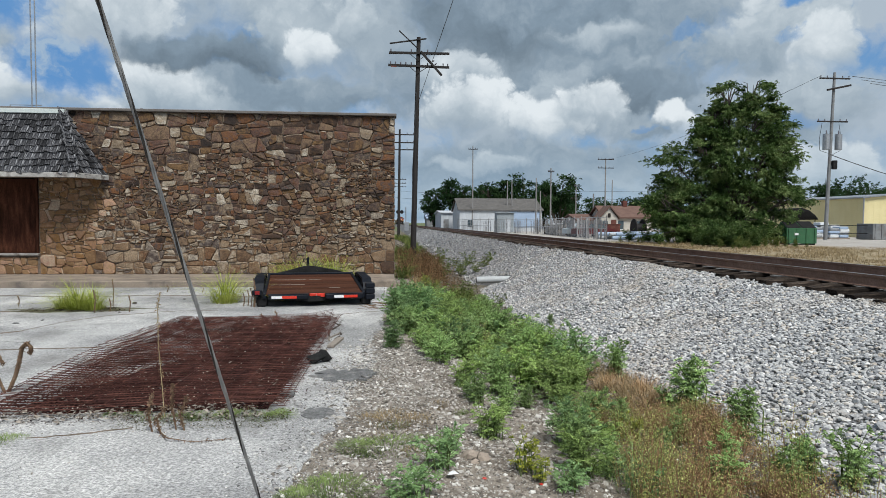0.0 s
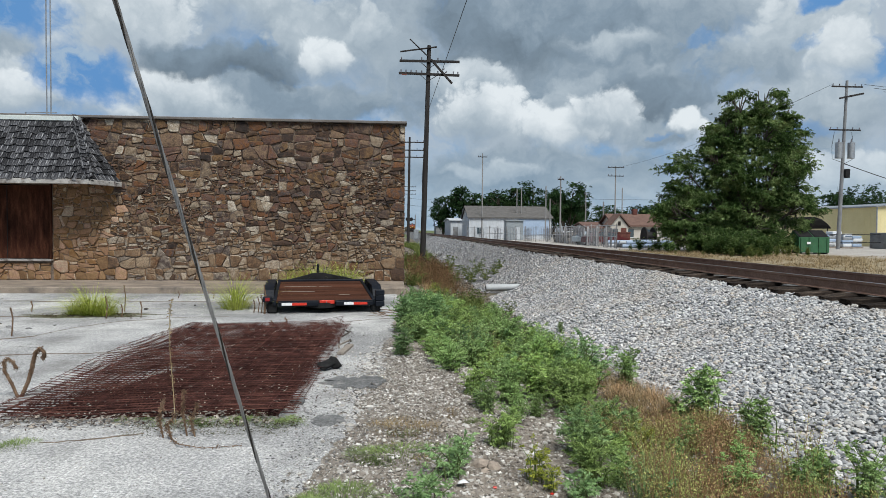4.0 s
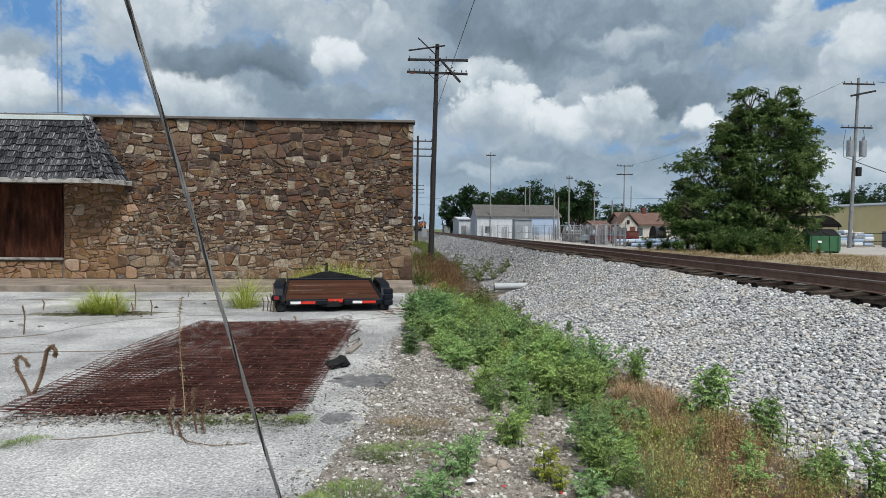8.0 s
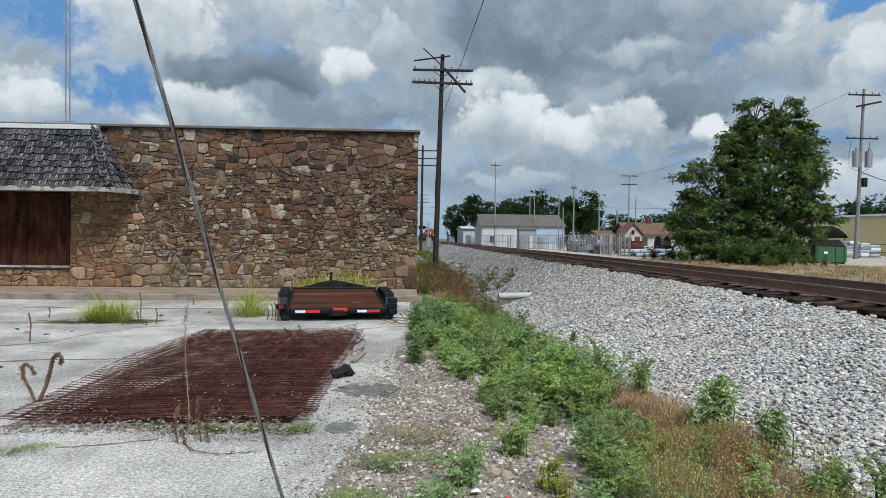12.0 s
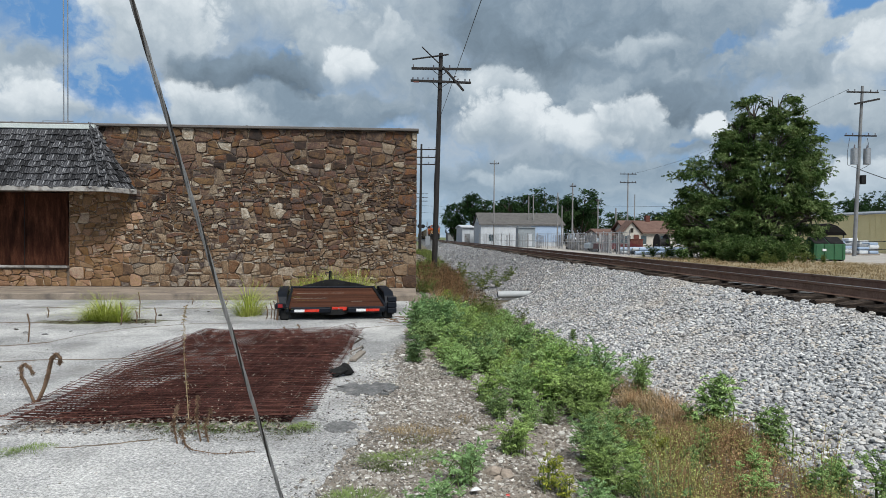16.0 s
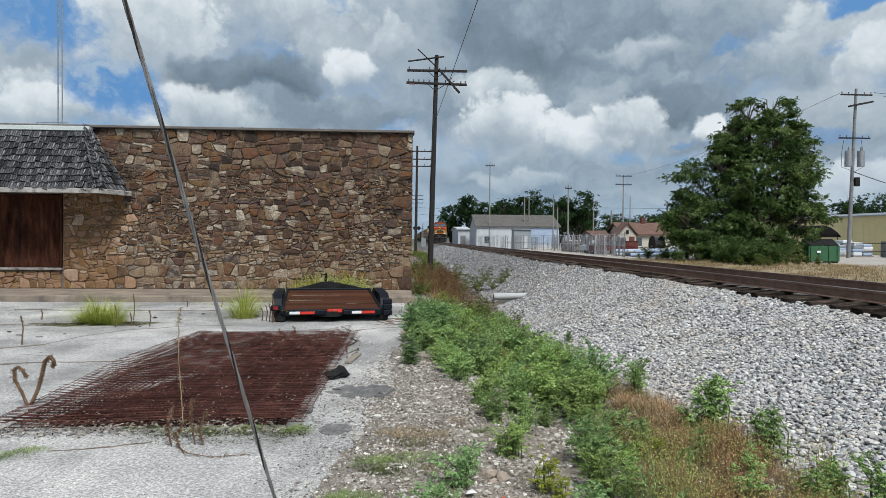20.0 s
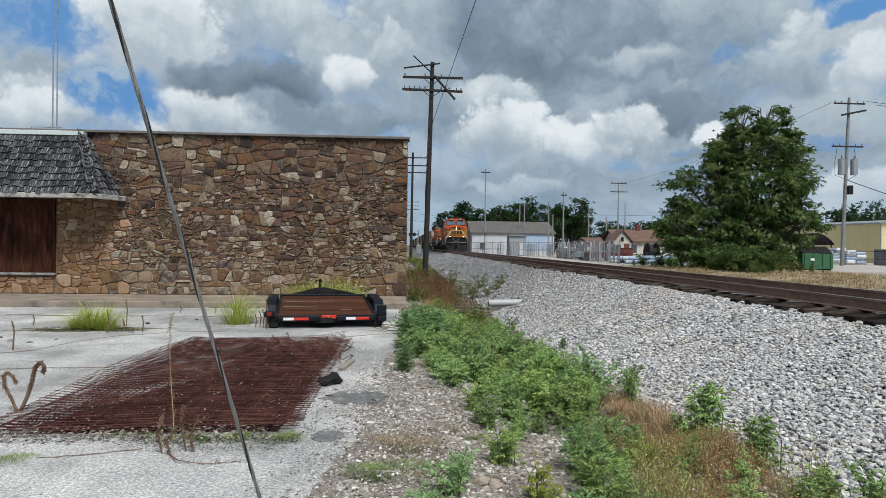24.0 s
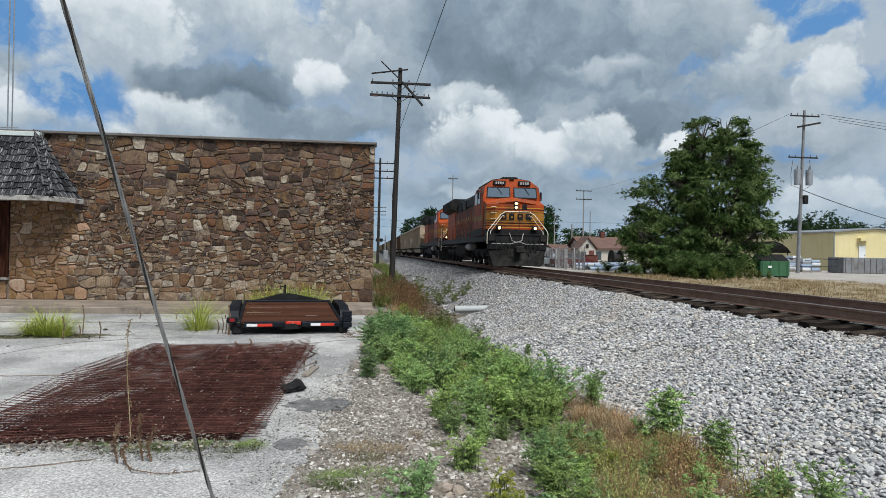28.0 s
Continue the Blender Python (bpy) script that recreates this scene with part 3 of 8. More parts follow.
    "farleaf": mat("distant_leaves", ((0.018, 0.04, 0.015), (0.032, 0.07, 0.024), (0.055, 0.10, 0.035)), 0.2, 0.7, vary="island", spread=0.4, leaf=0.2, bump=0.0),
    "weed": mat("weed_leaves", ((0.175, 0.265, 0.085), (0.295, 0.42, 0.155), (0.46, 0.59, 0.285)), 3, 0.6, vary="both", spread=0.55, leaf=0.17, bump=0.0),
    "weed_lime": mat("lime_weed_leaves", ((0.205, 0.30, 0.08), (0.325, 0.445, 0.14), (0.48, 0.58, 0.25)), 3, 0.6, vary="both", spread=0.55, leaf=0.17, bump=0.0),
    "weed_dark": mat("dark_weed_leaves", ((0.115, 0.20, 0.08), (0.21, 0.32, 0.135), (0.34, 0.46, 0.225)), 3, 0.7, vary="both", spread=0.55, leaf=0.17, bump=0.0),
    "yellowleaf": mat("yellow_green_leaves", ((0.22, 0.27, 0.04), (0.38, 0.38, 0.065)), 3, 0.6, vary="island", spread=0.3, leaf=0.25, bump=0.0),
    "grass": mat("bright_grass", ((0.20, 0.25, 0.04), (0.33, 0.38, 0.065), (0.47, 0.47, 0.14)), 4, 0.6, vary="island", spread=0.4, leaf=0.22, bump=0.0),
    "drygrass": mat("dry_tan_grass", ((0.18, 0.13, 0.065), (0.30, 0.225, 0.125), (0.40, 0.32, 0.195)), 4, 0.8, vary="island", spread=0.35, leaf=0.25, bump=0.0),
    "matgrass": mat("low_mat_grass", ((0.105, 0.145, 0.05), (0.185, 0.25, 0.085), (0.29, 0.35, 0.145)), 4, 0.7, vary="island", spread=0.4, leaf=0.2, bump=0.0),
    "rustgrass": mat("russet_dry_weed", ((0.24, 0.14, 0.07), (0.42, 0.275, 0.15), (0.60, 0.45, 0.28)), 4, 0.85, vary="island", spread=0.4, leaf=0.3, bump=0.0),
    "oliveweed": mat("olive_drying_leaves", ((0.25, 0.26, 0.08), (0.39, 0.40, 0.14), (0.52, 0.50, 0.24)), 4, 0.8, vary="island", spread=0.4, leaf=0.3, bump=0.0),
    "oliveshrub": mat("olive_shrub_leaves", ((0.06, 0.09, 0.024), (0.125, 0.16, 0.042), (0.24, 0.25, 0.08)), 3, 0.7, vary="island", spread=0.4, leaf=0.2, bump=0.0),
    "brownweed": mat("dark_brown_dry_weed", ((0.055, 0.032, 0.016), (0.105, 0.062, 0.030), (0.17, 0.11, 0.055)), 4, 0.85, vary="island", spread=0.4, leaf=0.3, bump=0.0),
    "stem": mat("dry_brown_stem", ((0.10, 0.06, 0.036), (0.19, 0.125, 0.08)), 12, 0.9),
    "deadbrown": mat("dead_brown_weed", ((0.10, 0.06, 0.035), (0.17, 0.11, 0.07), (0.27, 0.19, 0.13)), 6, 0.9, vary="island", spread=0.4, bump=0.0),
    "russetstem": mat("russet_stem", ((0.17, 0.095, 0.045), (0.30, 0.19, 0.10)), 12, 0.9),
    "straw": mat("straw_stalk", ((0.26, 0.20, 0.11), (0.38, 0.31, 0.18)), 12, 0.9),
    "greenstem": mat("green_stem", ((0.09, 0.13, 0.04), (0.14, 0.18, 0.06)), 8, 0.8),
    "tyre": mat("black_rubber", ((0.012, 0.012, 0.012), (0.025, 0.025, 0.025)), 5, 0.85, spec=0.12),
    "navy": mat("dark_blue_black_trailer_paint", ((0.005, 0.0065, 0.010), (0.011, 0.014, 0.021)), 4, 0.55, dirt=((0.03, 0.03, 0.034), 6, 0.6, 0.85), bump=0.05, spec=0.15),
    "plank": mat("red_brown_trailer_plank", ((0.045, 0.018, 0.011), (0.085, 0.034, 0.019)), 3, 0.85, vary="object", spread=0.3, stretch=(0.5, 6, 6), spec=0.12),
    "red": mat("red_reflector", ((0.55, 0.03, 0.015), (0.62, 0.04, 0.02)), 9, 0.3),
    "darkred": mat("dark_red_lens", ((0.16, 0.010, 0.012), (0.26, 0.02, 0.02)), 9, 0.2),
    "reflector": mat("white_reflector", ((0.72, 0.72, 0.72), (0.8, 0.8, 0.8)), 9, 0.3),
    "asphalt": mat("broken_asphalt", ((0.10, 0.10, 0.10), (0.17, 0.17, 0.168)), 5, 0.9, bump=0.8, grain=(60, 0.35), dirt=((0.26, 0.25, 0.24), 7, 0.52, 0.68)),
}


# ---- the ground ----
def smooth(a, b, x):
    t = np.clip((x - a) / (b - a), 0, 1)
    return t * t * (3 - 2 * t)


TRACK = 7.45  # the track's centre line


def rail_z(y):
    """Top of the rails, on a slight grade."""
    return 0.91 - 0.0007 * (y - 9.0)


def ground_z(x, y):
    """Height of the ground sheet: lot level, ditch, foot of the ballast, and the flat land past the track."""
    x, y = np.asarray(x, float), np.asarray(y, float)
    bottom = -0.18 - 0.34 * smooth(6, 14, y)
    wob = 0.12 * np.sin(y * 0.9) + 0.08 * np.sin(y * 2.3 + 1)
    z = np.where(x < 1.9, bottom * smooth(0.15, 1.75, x + wob), bottom)
    z = np.where(x > 2.3, bottom + (0.26 - bottom) * smooth(4.4, 8.0, x), z)
    z = np.where(x > 9.6, 0.26 - 0.06 * smooth(9.6, 13, x), z)
    z = z + 0.025 * np.sin(x * 3.1 + y * 1.7) * np.sin(y * 2.9 - x) * smooth(0.1, 0.6, x)
    lot = smooth(0.05, -0.2, x) * 0.012 + 0.04 * smooth(-0.8, -1.2, x)
    return np.where(x < 0.05, z - lot * (y < 60), z)


def ballast_z(x, y):
    """Height of the ballast bed's surface."""
    x, y = np.asarray(x, float), np.asarray(y, float)
    top = rail_z(y) - 0.205
    left = ground_z(2.6, y) - 0.10
    s = np.clip((x - 2.55) / (6.15 - 2.55), 0, 1)
    z = left + (top - 0.08 - left) * (0.82 * s + 0.18 * smooth(0, 1, s)) + 0.08 * smooth(6.45, 6.85, x)
    right = np.clip((x - 8.85) / 2.2, 0, 1)
    z = np.where(x > 8.85, top - (top - 0.1) * right, z)
    z = z - 0.30 * np.exp(-((y - 21.1) / 0.55) ** 2) * smooth(4.2, 3.5, x)
    return z + 0.02 * np.sin(x * 4 + y) * np.sin(y * 1.3)


def sheet(name, xs, ys, height):
    """A grid of heights."""
    gx, gy = np.meshgrid(xs, ys, indexing="ij")
    v = np.stack([gx, gy, height(gx, gy)], -1).reshape(-1, 3)
    n = len(ys)
    i = (np.arange(len(xs) - 1)[:, None] * n + np.arange(n - 1)).ravel()
    me = raw_mesh(name, v, np.stack([i, i + n, i + n + 1, i + 1], 1), 4)
    me.shade_smooth()
    return me


def ground_material():
    """Soil and gravel by the lot, weedy soil in the ditch, dry grass past the track, a pale yard beyond."""
    m = mat("ground", ((0.128, 0.106, 0.085), (0.225, 0.194, 0.160), (0.33, 0.292, 0.248)), 2.2, 0.95, bump=0.9, fine=26, step=0.03)
    t = m.node_tree
    b = t.nodes["Principled BSDF"]
    base = b.inputs["Base Color"].links[0].from_socket
    co = node(t, "ShaderNodeTexCoord").outputs[3]
    s = node(t, "ShaderNodeSeparateXYZ", ((0, co),)).outputs
    edge = calc(t, "MULTIPLY_ADD", calc(t, "SUBTRACT", fbm(t, co, 0.6, 5.0), 0.5), 3.0, s[0])
    weedy = ramp(t, fbm(t, co, 3.5, 6.0, 0.7), ((0.35, (0.07, 0.056, 0.042)), (0.5, (0.12, 0.105, 0.075)), (0.65, (0.20, 0.165, 0.125))))
    col = blend(t, calc(t, "MULTIPLY", span(t, edge, 0.9, 1.9), span(t, edge, 4.2, 3.0)), base, weedy)
    dry = ramp(t, fbm(t, co, 1.1, 7.0, 0.7), ((0.3, (0.16, 0.145, 0.08)), (0.5, (0.28, 0.225, 0.14)), (0.7, (0.38, 0.325, 0.235))))
    col = blend(t, span(t, edge, 9.2, 10.5), col, dry)
    yard = ramp(t, fbm(t, co, 0.5, 6.0, 0.6), ((0.3, (0.30, 0.28, 0.25)), (0.7, (0.44, 0.41, 0.38))))
    col = blend(t, calc(t, "MULTIPLY", calc(t, "MAXIMUM", span(t, edge, 26, 31), calc(t, "MULTIPLY", span(t, edge, 9.5, 11.0), span(t, s[1], 47, 52))), span(t, s[1], 140, 100)), col, yard)
    far = ramp(t, fbm(t, co, 0.05, 6.0, 0.6), ((0.3, (0.07, 0.10, 0.04)), (0.7, (0.16, 0.17, 0.08))))
    col = blend(t, span(t, s[1], 130, 200), col, far)
    t.links.new(col, b.inputs["Base Color"])
    return m


xs = np.r_[-4000, -1500, -500, -150, -50, -20, -8, -3, np.arange(-1.2, 6.0, 0.12), np.arange(6, 14, 0.8), 16, 20, 30, 50, 100, 300, 1000, 4000]
ys = np.r_[-4000, -800, -200, -60, -20, np.arange(-8, 2, 1.0), np.arange(2, 24, 0.16), np.arange(24, 60, 0.8), np.arange(60, 160, 8), 200, 300, 500, 900, 2000, 4000]
solid("ground", sheet("ground", xs, ys, ground_z), ground_material(), "gravelly soil ground with weedy ditch and dry grass", "ground")

# the lot: slabs of old concrete with ragged joints, down to the broken edge by the ditch
lot = new("pavement")
tagged(lot, "cracked pale concrete lot in large worn slabs", "pavement", kind="structure")
JX, JY = (-22, -14.5, -7.4, None), (-9.0, -3.0, 1.5, 8.25, 9.75, 12.25, 16.1)


def lot_edge(y):
    return -0.52 + 0.30 * float(smooth(3.8, 8.0, y)) + 0.20 * float(smooth(8.5, 11.5, y)) + 0.05 * math.sin(y * 0.8 + 2.0) + 0.05 * math.sin(y * 2.7)


def slab(x0, x1, y0, y1, seed):
    """One slab with wavering joints; x1 None follows the broken edge."""
    r, s = random.Random(seed), Shape()
    gap, n = 0.014, 26
    def side(a, b, fixed, along):
        out = []
        for i in range(n):
            t = a + (b - a) * i / n
            w = r.uniform(-0.012, 0.012)
            out.append((t, fixed + w) if along == "x" else (fixed + w, t))
        return out
    if x1 is None:
        east = [(lot_edge(y0 + (y1 - y0) * i / 60) + r.uniform(-0.05, 0.05), y0 + (y1 - y0) * i / 60) for i in range(60)]
        xa, xb = lot_edge(y0), lot_edge(y1)
    else:
        east, xa, xb = side(y0 + gap, y1 - gap, x1 - gap, "y"), x1 - gap, x1 - gap
    loop = side(x0 + gap, xa, y0 + gap, "x") + east + side(xb, x0 + gap, y1 - gap, "x") + side(y1 - gap, y0 + gap, x0 + gap, "y")
    k = len(loop)
    h = r.uniform(-0.004, 0.004)
    cx, cy = sum(p[0] for p in loop) / k, sum(p[1] for p in loop) / k
    inner = [(p[0] + (cx - p[0]) * 0.006, p[1] + (cy - p[1]) * 0.006) for p in loop]
    s.v = [(x, y, -0.16) for x, y in loop] + [(x, y, h - 0.012) for x, y in loop] + [(x, y, h) for x, y in inner]
    s.f = [(i + r2, (i + 1) % k + r2, (i + 1) % k + r2 + k, i + r2 + k) for r2 in (0, k) for i in range(k)] + [tuple(range(2 * k, 3 * k))]
    return s


for i in range(len(JX) - 1):
    for j in range(len(JY) - 1):
        part("slab", slab(JX[i], JX[i + 1], JY[j], JY[j + 1], i * 10 + j), M["concrete"], lot, smooth=0)
solid("joint_soil", Shape().box(-22, -0.5, -9, 16.1, -0.2, -0.035), M["dirt"], "dark soil in the slab joints", "soil")

# ---- the stone building ----
WALL_Y, WALL_X0, WALL_X1, WALL_TOP = 18.2, -24.0, 0.16, 4.56
OPEN = (-13.9, -9.45, 0.66, 2.75)  # boarded shop window
building = thing("building", "low flat-roofed shop building faced with brown field stone", "building")
core = Shape()
core.box(OPEN[1], WALL_X1 - 0.04, WALL_Y + 0.06, WALL_Y + 0.36, 0.0, WALL_TOP)
core.box(OPEN[0], OPEN[1], WALL_Y + 0.06, WALL_Y + 0.36, 0.0, OPEN[2])
core.box(OPEN[0], OPEN[1], WALL_Y + 0.06, WALL_Y + 0.36, OPEN[3], WALL_TOP)
core.box(WALL_X0, OPEN[0], WALL_Y + 0.06, WALL_Y + 0.36, 0.0, WALL_TOP)
wall = part("wall", core, M["mortar"], building, "mortar-set field stone front wall")
part("side_wall", Shape().box(WALL_X1 - 0.34, WALL_X1 - 0.02, WALL_Y + 0.36, WALL_Y + 26, 0.0, WALL_TOP), M["mortar"], building)
part("back_wall", Shape().box(WALL_X0, WALL_X1 - 0.34, WALL_Y + 25.7, WALL_Y + 26, 0.0, WALL_TOP), M["mortar"], building)
part("end_wall", Shape().box(WALL_X0, WALL_X0 + 0.3, WALL_Y + 0.36, WALL_Y + 25.7, 0.0, WALL_TOP), M["mortar"], building)
part("roof", Shape().box(WALL_X0 + 0.3, WALL_X1 - 0.34, WALL_Y + 0.36, WALL_Y + 25.7, 4.0, 4.15), M["slate"], building)
cope = part("coping", Shape().box(WALL_X0, WALL_X1 + 0.03, WALL_Y - 0.07, WALL_Y + 0.42, WALL_TOP + 0.002, WALL_TOP + 0.075, 0.012), M["cap"], building, "rusty grey metal coping along the wall top")
for k in range(6):
    part("coping_joint", Shape().box(-10.9 + k * 2.1, -10.84 + k * 2.1, WALL_Y - 0.078, WALL_Y + 0.425, WALL_TOP + 0.01, WALL_TOP + 0.082, 0.003), M["cap"], cope)
board = part("boarded_window", Shape().box(OPEN[0] + 0.03, OPEN[1] - 0.03, WALL_Y + 0.16, WALL_Y + 0.19, OPEN[2] + 0.07, OPEN[3] - 0.02), M["plywood"], building, "dark brown plywood over the shop window")
part("board_seam", Shape().box(-10.68, -10.66, WALL_Y + 0.152, WALL_Y + 0.158, OPEN[2] + 0.07, OPEN[3] - 0.02), M["dark"], board)
part("sill", Shape().box(OPEN[0] - 0.02, OPEN[1] + 0.03, WALL_Y - 0.05, WALL_Y + 0.15, OPEN[2] + 0.0, OPEN[2] + 0.06, 0.01), M["trim"], building, "stained pale window sill")
part("jamb", Shape().box(OPEN[1] - 0.028, OPEN[1] + 0.02, WALL_Y + 0.0, WALL_Y + 0.15, OPEN[2] + 0.062, OPEN[3], 0.006), M["plywood"], building)

solid("pavement_kerb", Shape().box(WALL_X0, 0.14, 16.1, WALL_Y + 0.055, -0.1, 0.15, 0.02), M["kerb"], "stained concrete walkway along the shop front", "walkway")

# mansard awning of cedar shakes, with a hipped end
AW_X1, AW_TOPX, AW_Y, AW_Z0, AW_Z1 = -7.62, -8.66, 17.15, 2.80, 4.44
AW_CX = -7.98  # the corner of the eave
awning = thing("mansard_awning", "shingled mansard awning with weathered grey cedar shakes", "awning")
deck = Shape()
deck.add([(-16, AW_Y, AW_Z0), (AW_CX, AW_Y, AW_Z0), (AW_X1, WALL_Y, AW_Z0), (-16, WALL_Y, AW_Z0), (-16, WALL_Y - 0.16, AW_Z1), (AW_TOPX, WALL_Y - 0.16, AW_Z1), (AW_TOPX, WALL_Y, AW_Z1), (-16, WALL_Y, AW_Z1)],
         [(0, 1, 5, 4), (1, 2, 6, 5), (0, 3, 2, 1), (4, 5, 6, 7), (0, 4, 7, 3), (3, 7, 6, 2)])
# near-black deck paints the shade under the eave and between the shakes
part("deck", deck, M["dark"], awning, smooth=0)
eave = Shape()
eave.box(-16, AW_CX + 0.04, AW_Y - 0.05, AW_Y + 0.05, AW_Z0 - 0.10, AW_Z0 + 0.03, 0.01)
part("fascia", eave, M["trim"], awning, "peeling white eave board")
d = Vector((AW_X1 + 0.02, WALL_Y - 0.01, 0)) - Vector((AW_CX + 0.02, AW_Y, 0))
ret = Shape().box(0, d.length, -0.05, 0.03, AW_Z0 - 0.10, AW_Z0 + 0.03, 0.01, m=Matrix.Translation((AW_CX + 0.02, AW_Y, 0)) @ Matrix.Rotation(math.atan2(d.y, d.x), 4, "Z"))
part("fascia_return", ret, M["trim"], awning)
part("top_flashing", Shape().box(-16, AW_TOPX + 0.05, WALL_Y - 0.22, WALL_Y - 0.072, AW_Z1 + 0.002, AW_Z1 + 0.125, 0.01), M["flash"], awning, "pale metal flashing along the top")


def shake_mesh(seed):
    r = random.Random(seed)
    w, l = r.uniform(0.08, 0.21), 0.32
    s = Shape()
    a, b = r.uniform(-0.014, 0.014), r.uniform(-0.03, 0.03)
    s.add([(-w / 2, 0, 0), (w / 2, 0, 0), (w / 2 - 0.002, l, 0), (-w / 2 + 0.002, l, 0),
           (-w / 2 + a, -0.01 + b, 0.036), (w / 2 + a, -0.01 - b, 0.030), (w / 2, l, 0.004), (-w / 2, l, 0.004)],
          [(0, 3, 2, 1), (4, 5, 6, 7), (0, 1, 5, 4), (1, 2, 6, 5), (2, 3, 7, 6), (3, 0, 4, 7)])
    me = s.mesh("shake", 0)
    me.materials.append(M["shake"])
    return me, w


SHAKES = [shake_mesh(k) for k in range(14)]


def lay_shakes(a, b, c, e, rows, seed):
    """Shakes over the slope with lower edge a-b and upper edge e-c."""
    r = random.Random(seed)
    a, b, c, e = (Vector(p) for p in (a, b, c, e))
    nrm = (b - a).cross(e - a).normalized()
    for i in range(rows):
        f = i / rows
        p, q = a.lerp(e, f), b.lerp(c, f)
        run, up = (q - p), ((e - a) if (e - a).length < (c - b).length else (c - b)).normalized()
        along = run.normalized()
        up = nrm.cross(along).normalized()
        t = 0.0
        while t < run.length - 0.04:
            me, w = r.choice(SHAKES)
            o = new("shake", me)
            o.parent = awning
            mid = p + along * (t + w / 2) + nrm * (0.012 + r.uniform(0, 0.014)) + up * r.uniform(-0.055, 0.03)
            rot = Matrix((along, up, nrm)).transposed().to_4x4()
            o.matrix_world = Matrix.Translation(mid) @ rot @ Matrix.Rotation(r.uniform(-0.05, 0.05), 4, "Z") @ Matrix.Rotation(-0.085, 4, "X")
            t += w + r.uniform(0.003, 0.012)


# ---- the track ----
bx = np.r_[2.5, np.arange(2.6, 9.0, 0.2), 9.4, 10.0, 10.6, 11.1]
by = np.r_[-40, -10, np.arange(2, 40, 0.4), np.arange(40, 120, 4), 150, 200, 300, 450, 700]
solid("ballast_bed", sheet("ballast_bed", bx, by, ballast_z), M["ballast"], "bank of pale grey crushed stone ballast", "ballast")
track = thing("railway_track", "single railway track on dark creosoted ties", "track", kind="structure")
RAIL = ((-0.07, 0), (0.07, 0), (0.07, 0.012), (0.012, 0.03), (0.010, 0.125), (0.036, 0.135), (0.036, 0.168), (-0.036, 0.168), (-0.036, 0.135), (-0.010, 0.125), (-0.012, 0.03), (-0.07, 0.012))
for side in (-1, 1):
    s, top = Shape(), Shape()
    for y0, y1 in ((-30, 60), (60, 700)):
        k = len(RAIL)
        vs = [(TRACK + side * 0.7545 + x, y, rail_z(y) - 0.17 + z) for y in (y0, y1) for x, z in RAIL]
        s.add(vs, [tuple(range(k)), tuple(range(k, 2 * k))] + [(i, (i + 1) % k, (i + 1) % k + k, i + k) for i in range(k)])
        xs2 = (-0.032, 0.032)
        top.add([(TRACK + side * 0.7545 + x, y, rail_z(y) + dz) for y in (y0, y1) for x in xs2 for dz in (-0.001, 0.002)],
                [(0, 2, 6, 4), (1, 5, 7, 3), (0, 4, 5, 1), (2, 3, 7, 6)])
    rl = part("rail", s, M["rail"], track, "rusty steel rail with a polished head", smooth=0)
    part("rail_head", top, M["railtop"], rl, smooth=0)
tie_meshes = []
for k in range(8):
    r = random.Random(k)
    tm = Shape()
    a, b = -1.27 + r.uniform(-0.07, 0.05), 1.27 + r.uniform(-0.05, 0.07)
    n = 9
    ring = [(-0.115, -0.18), (0.115, -0.18), (0.115, -0.02), (0.09, 0.0), (-0.09, 0.0), (-0.115, -0.025)]
    for i in range(n):
        x = a + (b - a) * i / (n - 1)
        worn = 0.03 if i in (0, n - 1) else 0.0
        tm.v += [(x + r.uniform(-0.015, 0.015), y * (1 - worn * 4) + r.uniform(-0.012, 0.012), z - (worn if z > -0.1 else 0) + r.uniform(-0.012, 0.006)) for y, z in ring]
    tm.f = [(i * 6 + j, i * 6 + (j + 1) % 6, i * 6 + 6 + (j + 1) % 6, i * 6 + 6 + j) for i in range(n - 1) for j in range(6)] + [tuple(range(6)), tuple(range(n * 6 - 6, n * 6))]
    tm = tm.mesh("tie", 0)
    tm.materials.append(M["tie"])
    tie_meshes.append(tm)
for k in range(290):
    r = random.Random(k + 50)
    y = -4 + k * 0.5
    o = new("tie", r.choice(tie_meshes))
    o.parent = track
    o.matrix_world = pose(TRACK + r.uniform(-0.09, 0.06), y + r.uniform(-0.03, 0.03), rail_z(y) - 0.175 + r.uniform(-0.035, 0.004), 0, r.uniform(-0.4, 0.4), r.uniform(-1, 1))


# ---- sky backdrop: clouds that drift slowly ----
def sky_dome():
    bm = Shape()
    n, els = 72, (-3, 0, 4, 8, 13, 19, 26, 32)
    for e in els:
        for k in range(n):
            a = 2 * math.pi * k / n
            bm.v.append((2600 * math.cos(radians(e)) * math.sin(a), 2600 * math.cos(radians(e)) * math.cos(a), 2600 * math.sin(radians(e))))
    for i in range(len(els) - 1):
        for k in range(n):
            bm.f.append((i * n + k, i * n + (k + 1) % n, (i + 1) * n + (k + 1) % n, (i + 1) * n + k))
    m = bpy.data.materials.new("cloudy_sky")
    m.use_nodes = True
    t = m.node_tree
    t.nodes.remove(t.nodes["Principled BSDF"])
    em = node(t, "ShaderNodeEmission", ((0, clouds(t, node(t, "ShaderNodeTexCoord").outputs[3])), (1, 1.0)))
    t.links.new(em.outputs[0], t.nodes["Material Output"].inputs[0])
    m.cycles.emission_sampling = "NONE"
    ob = solid("sky_backdrop", bm, m, "broken grey and white cumulus clouds with blue gaps", "sky")
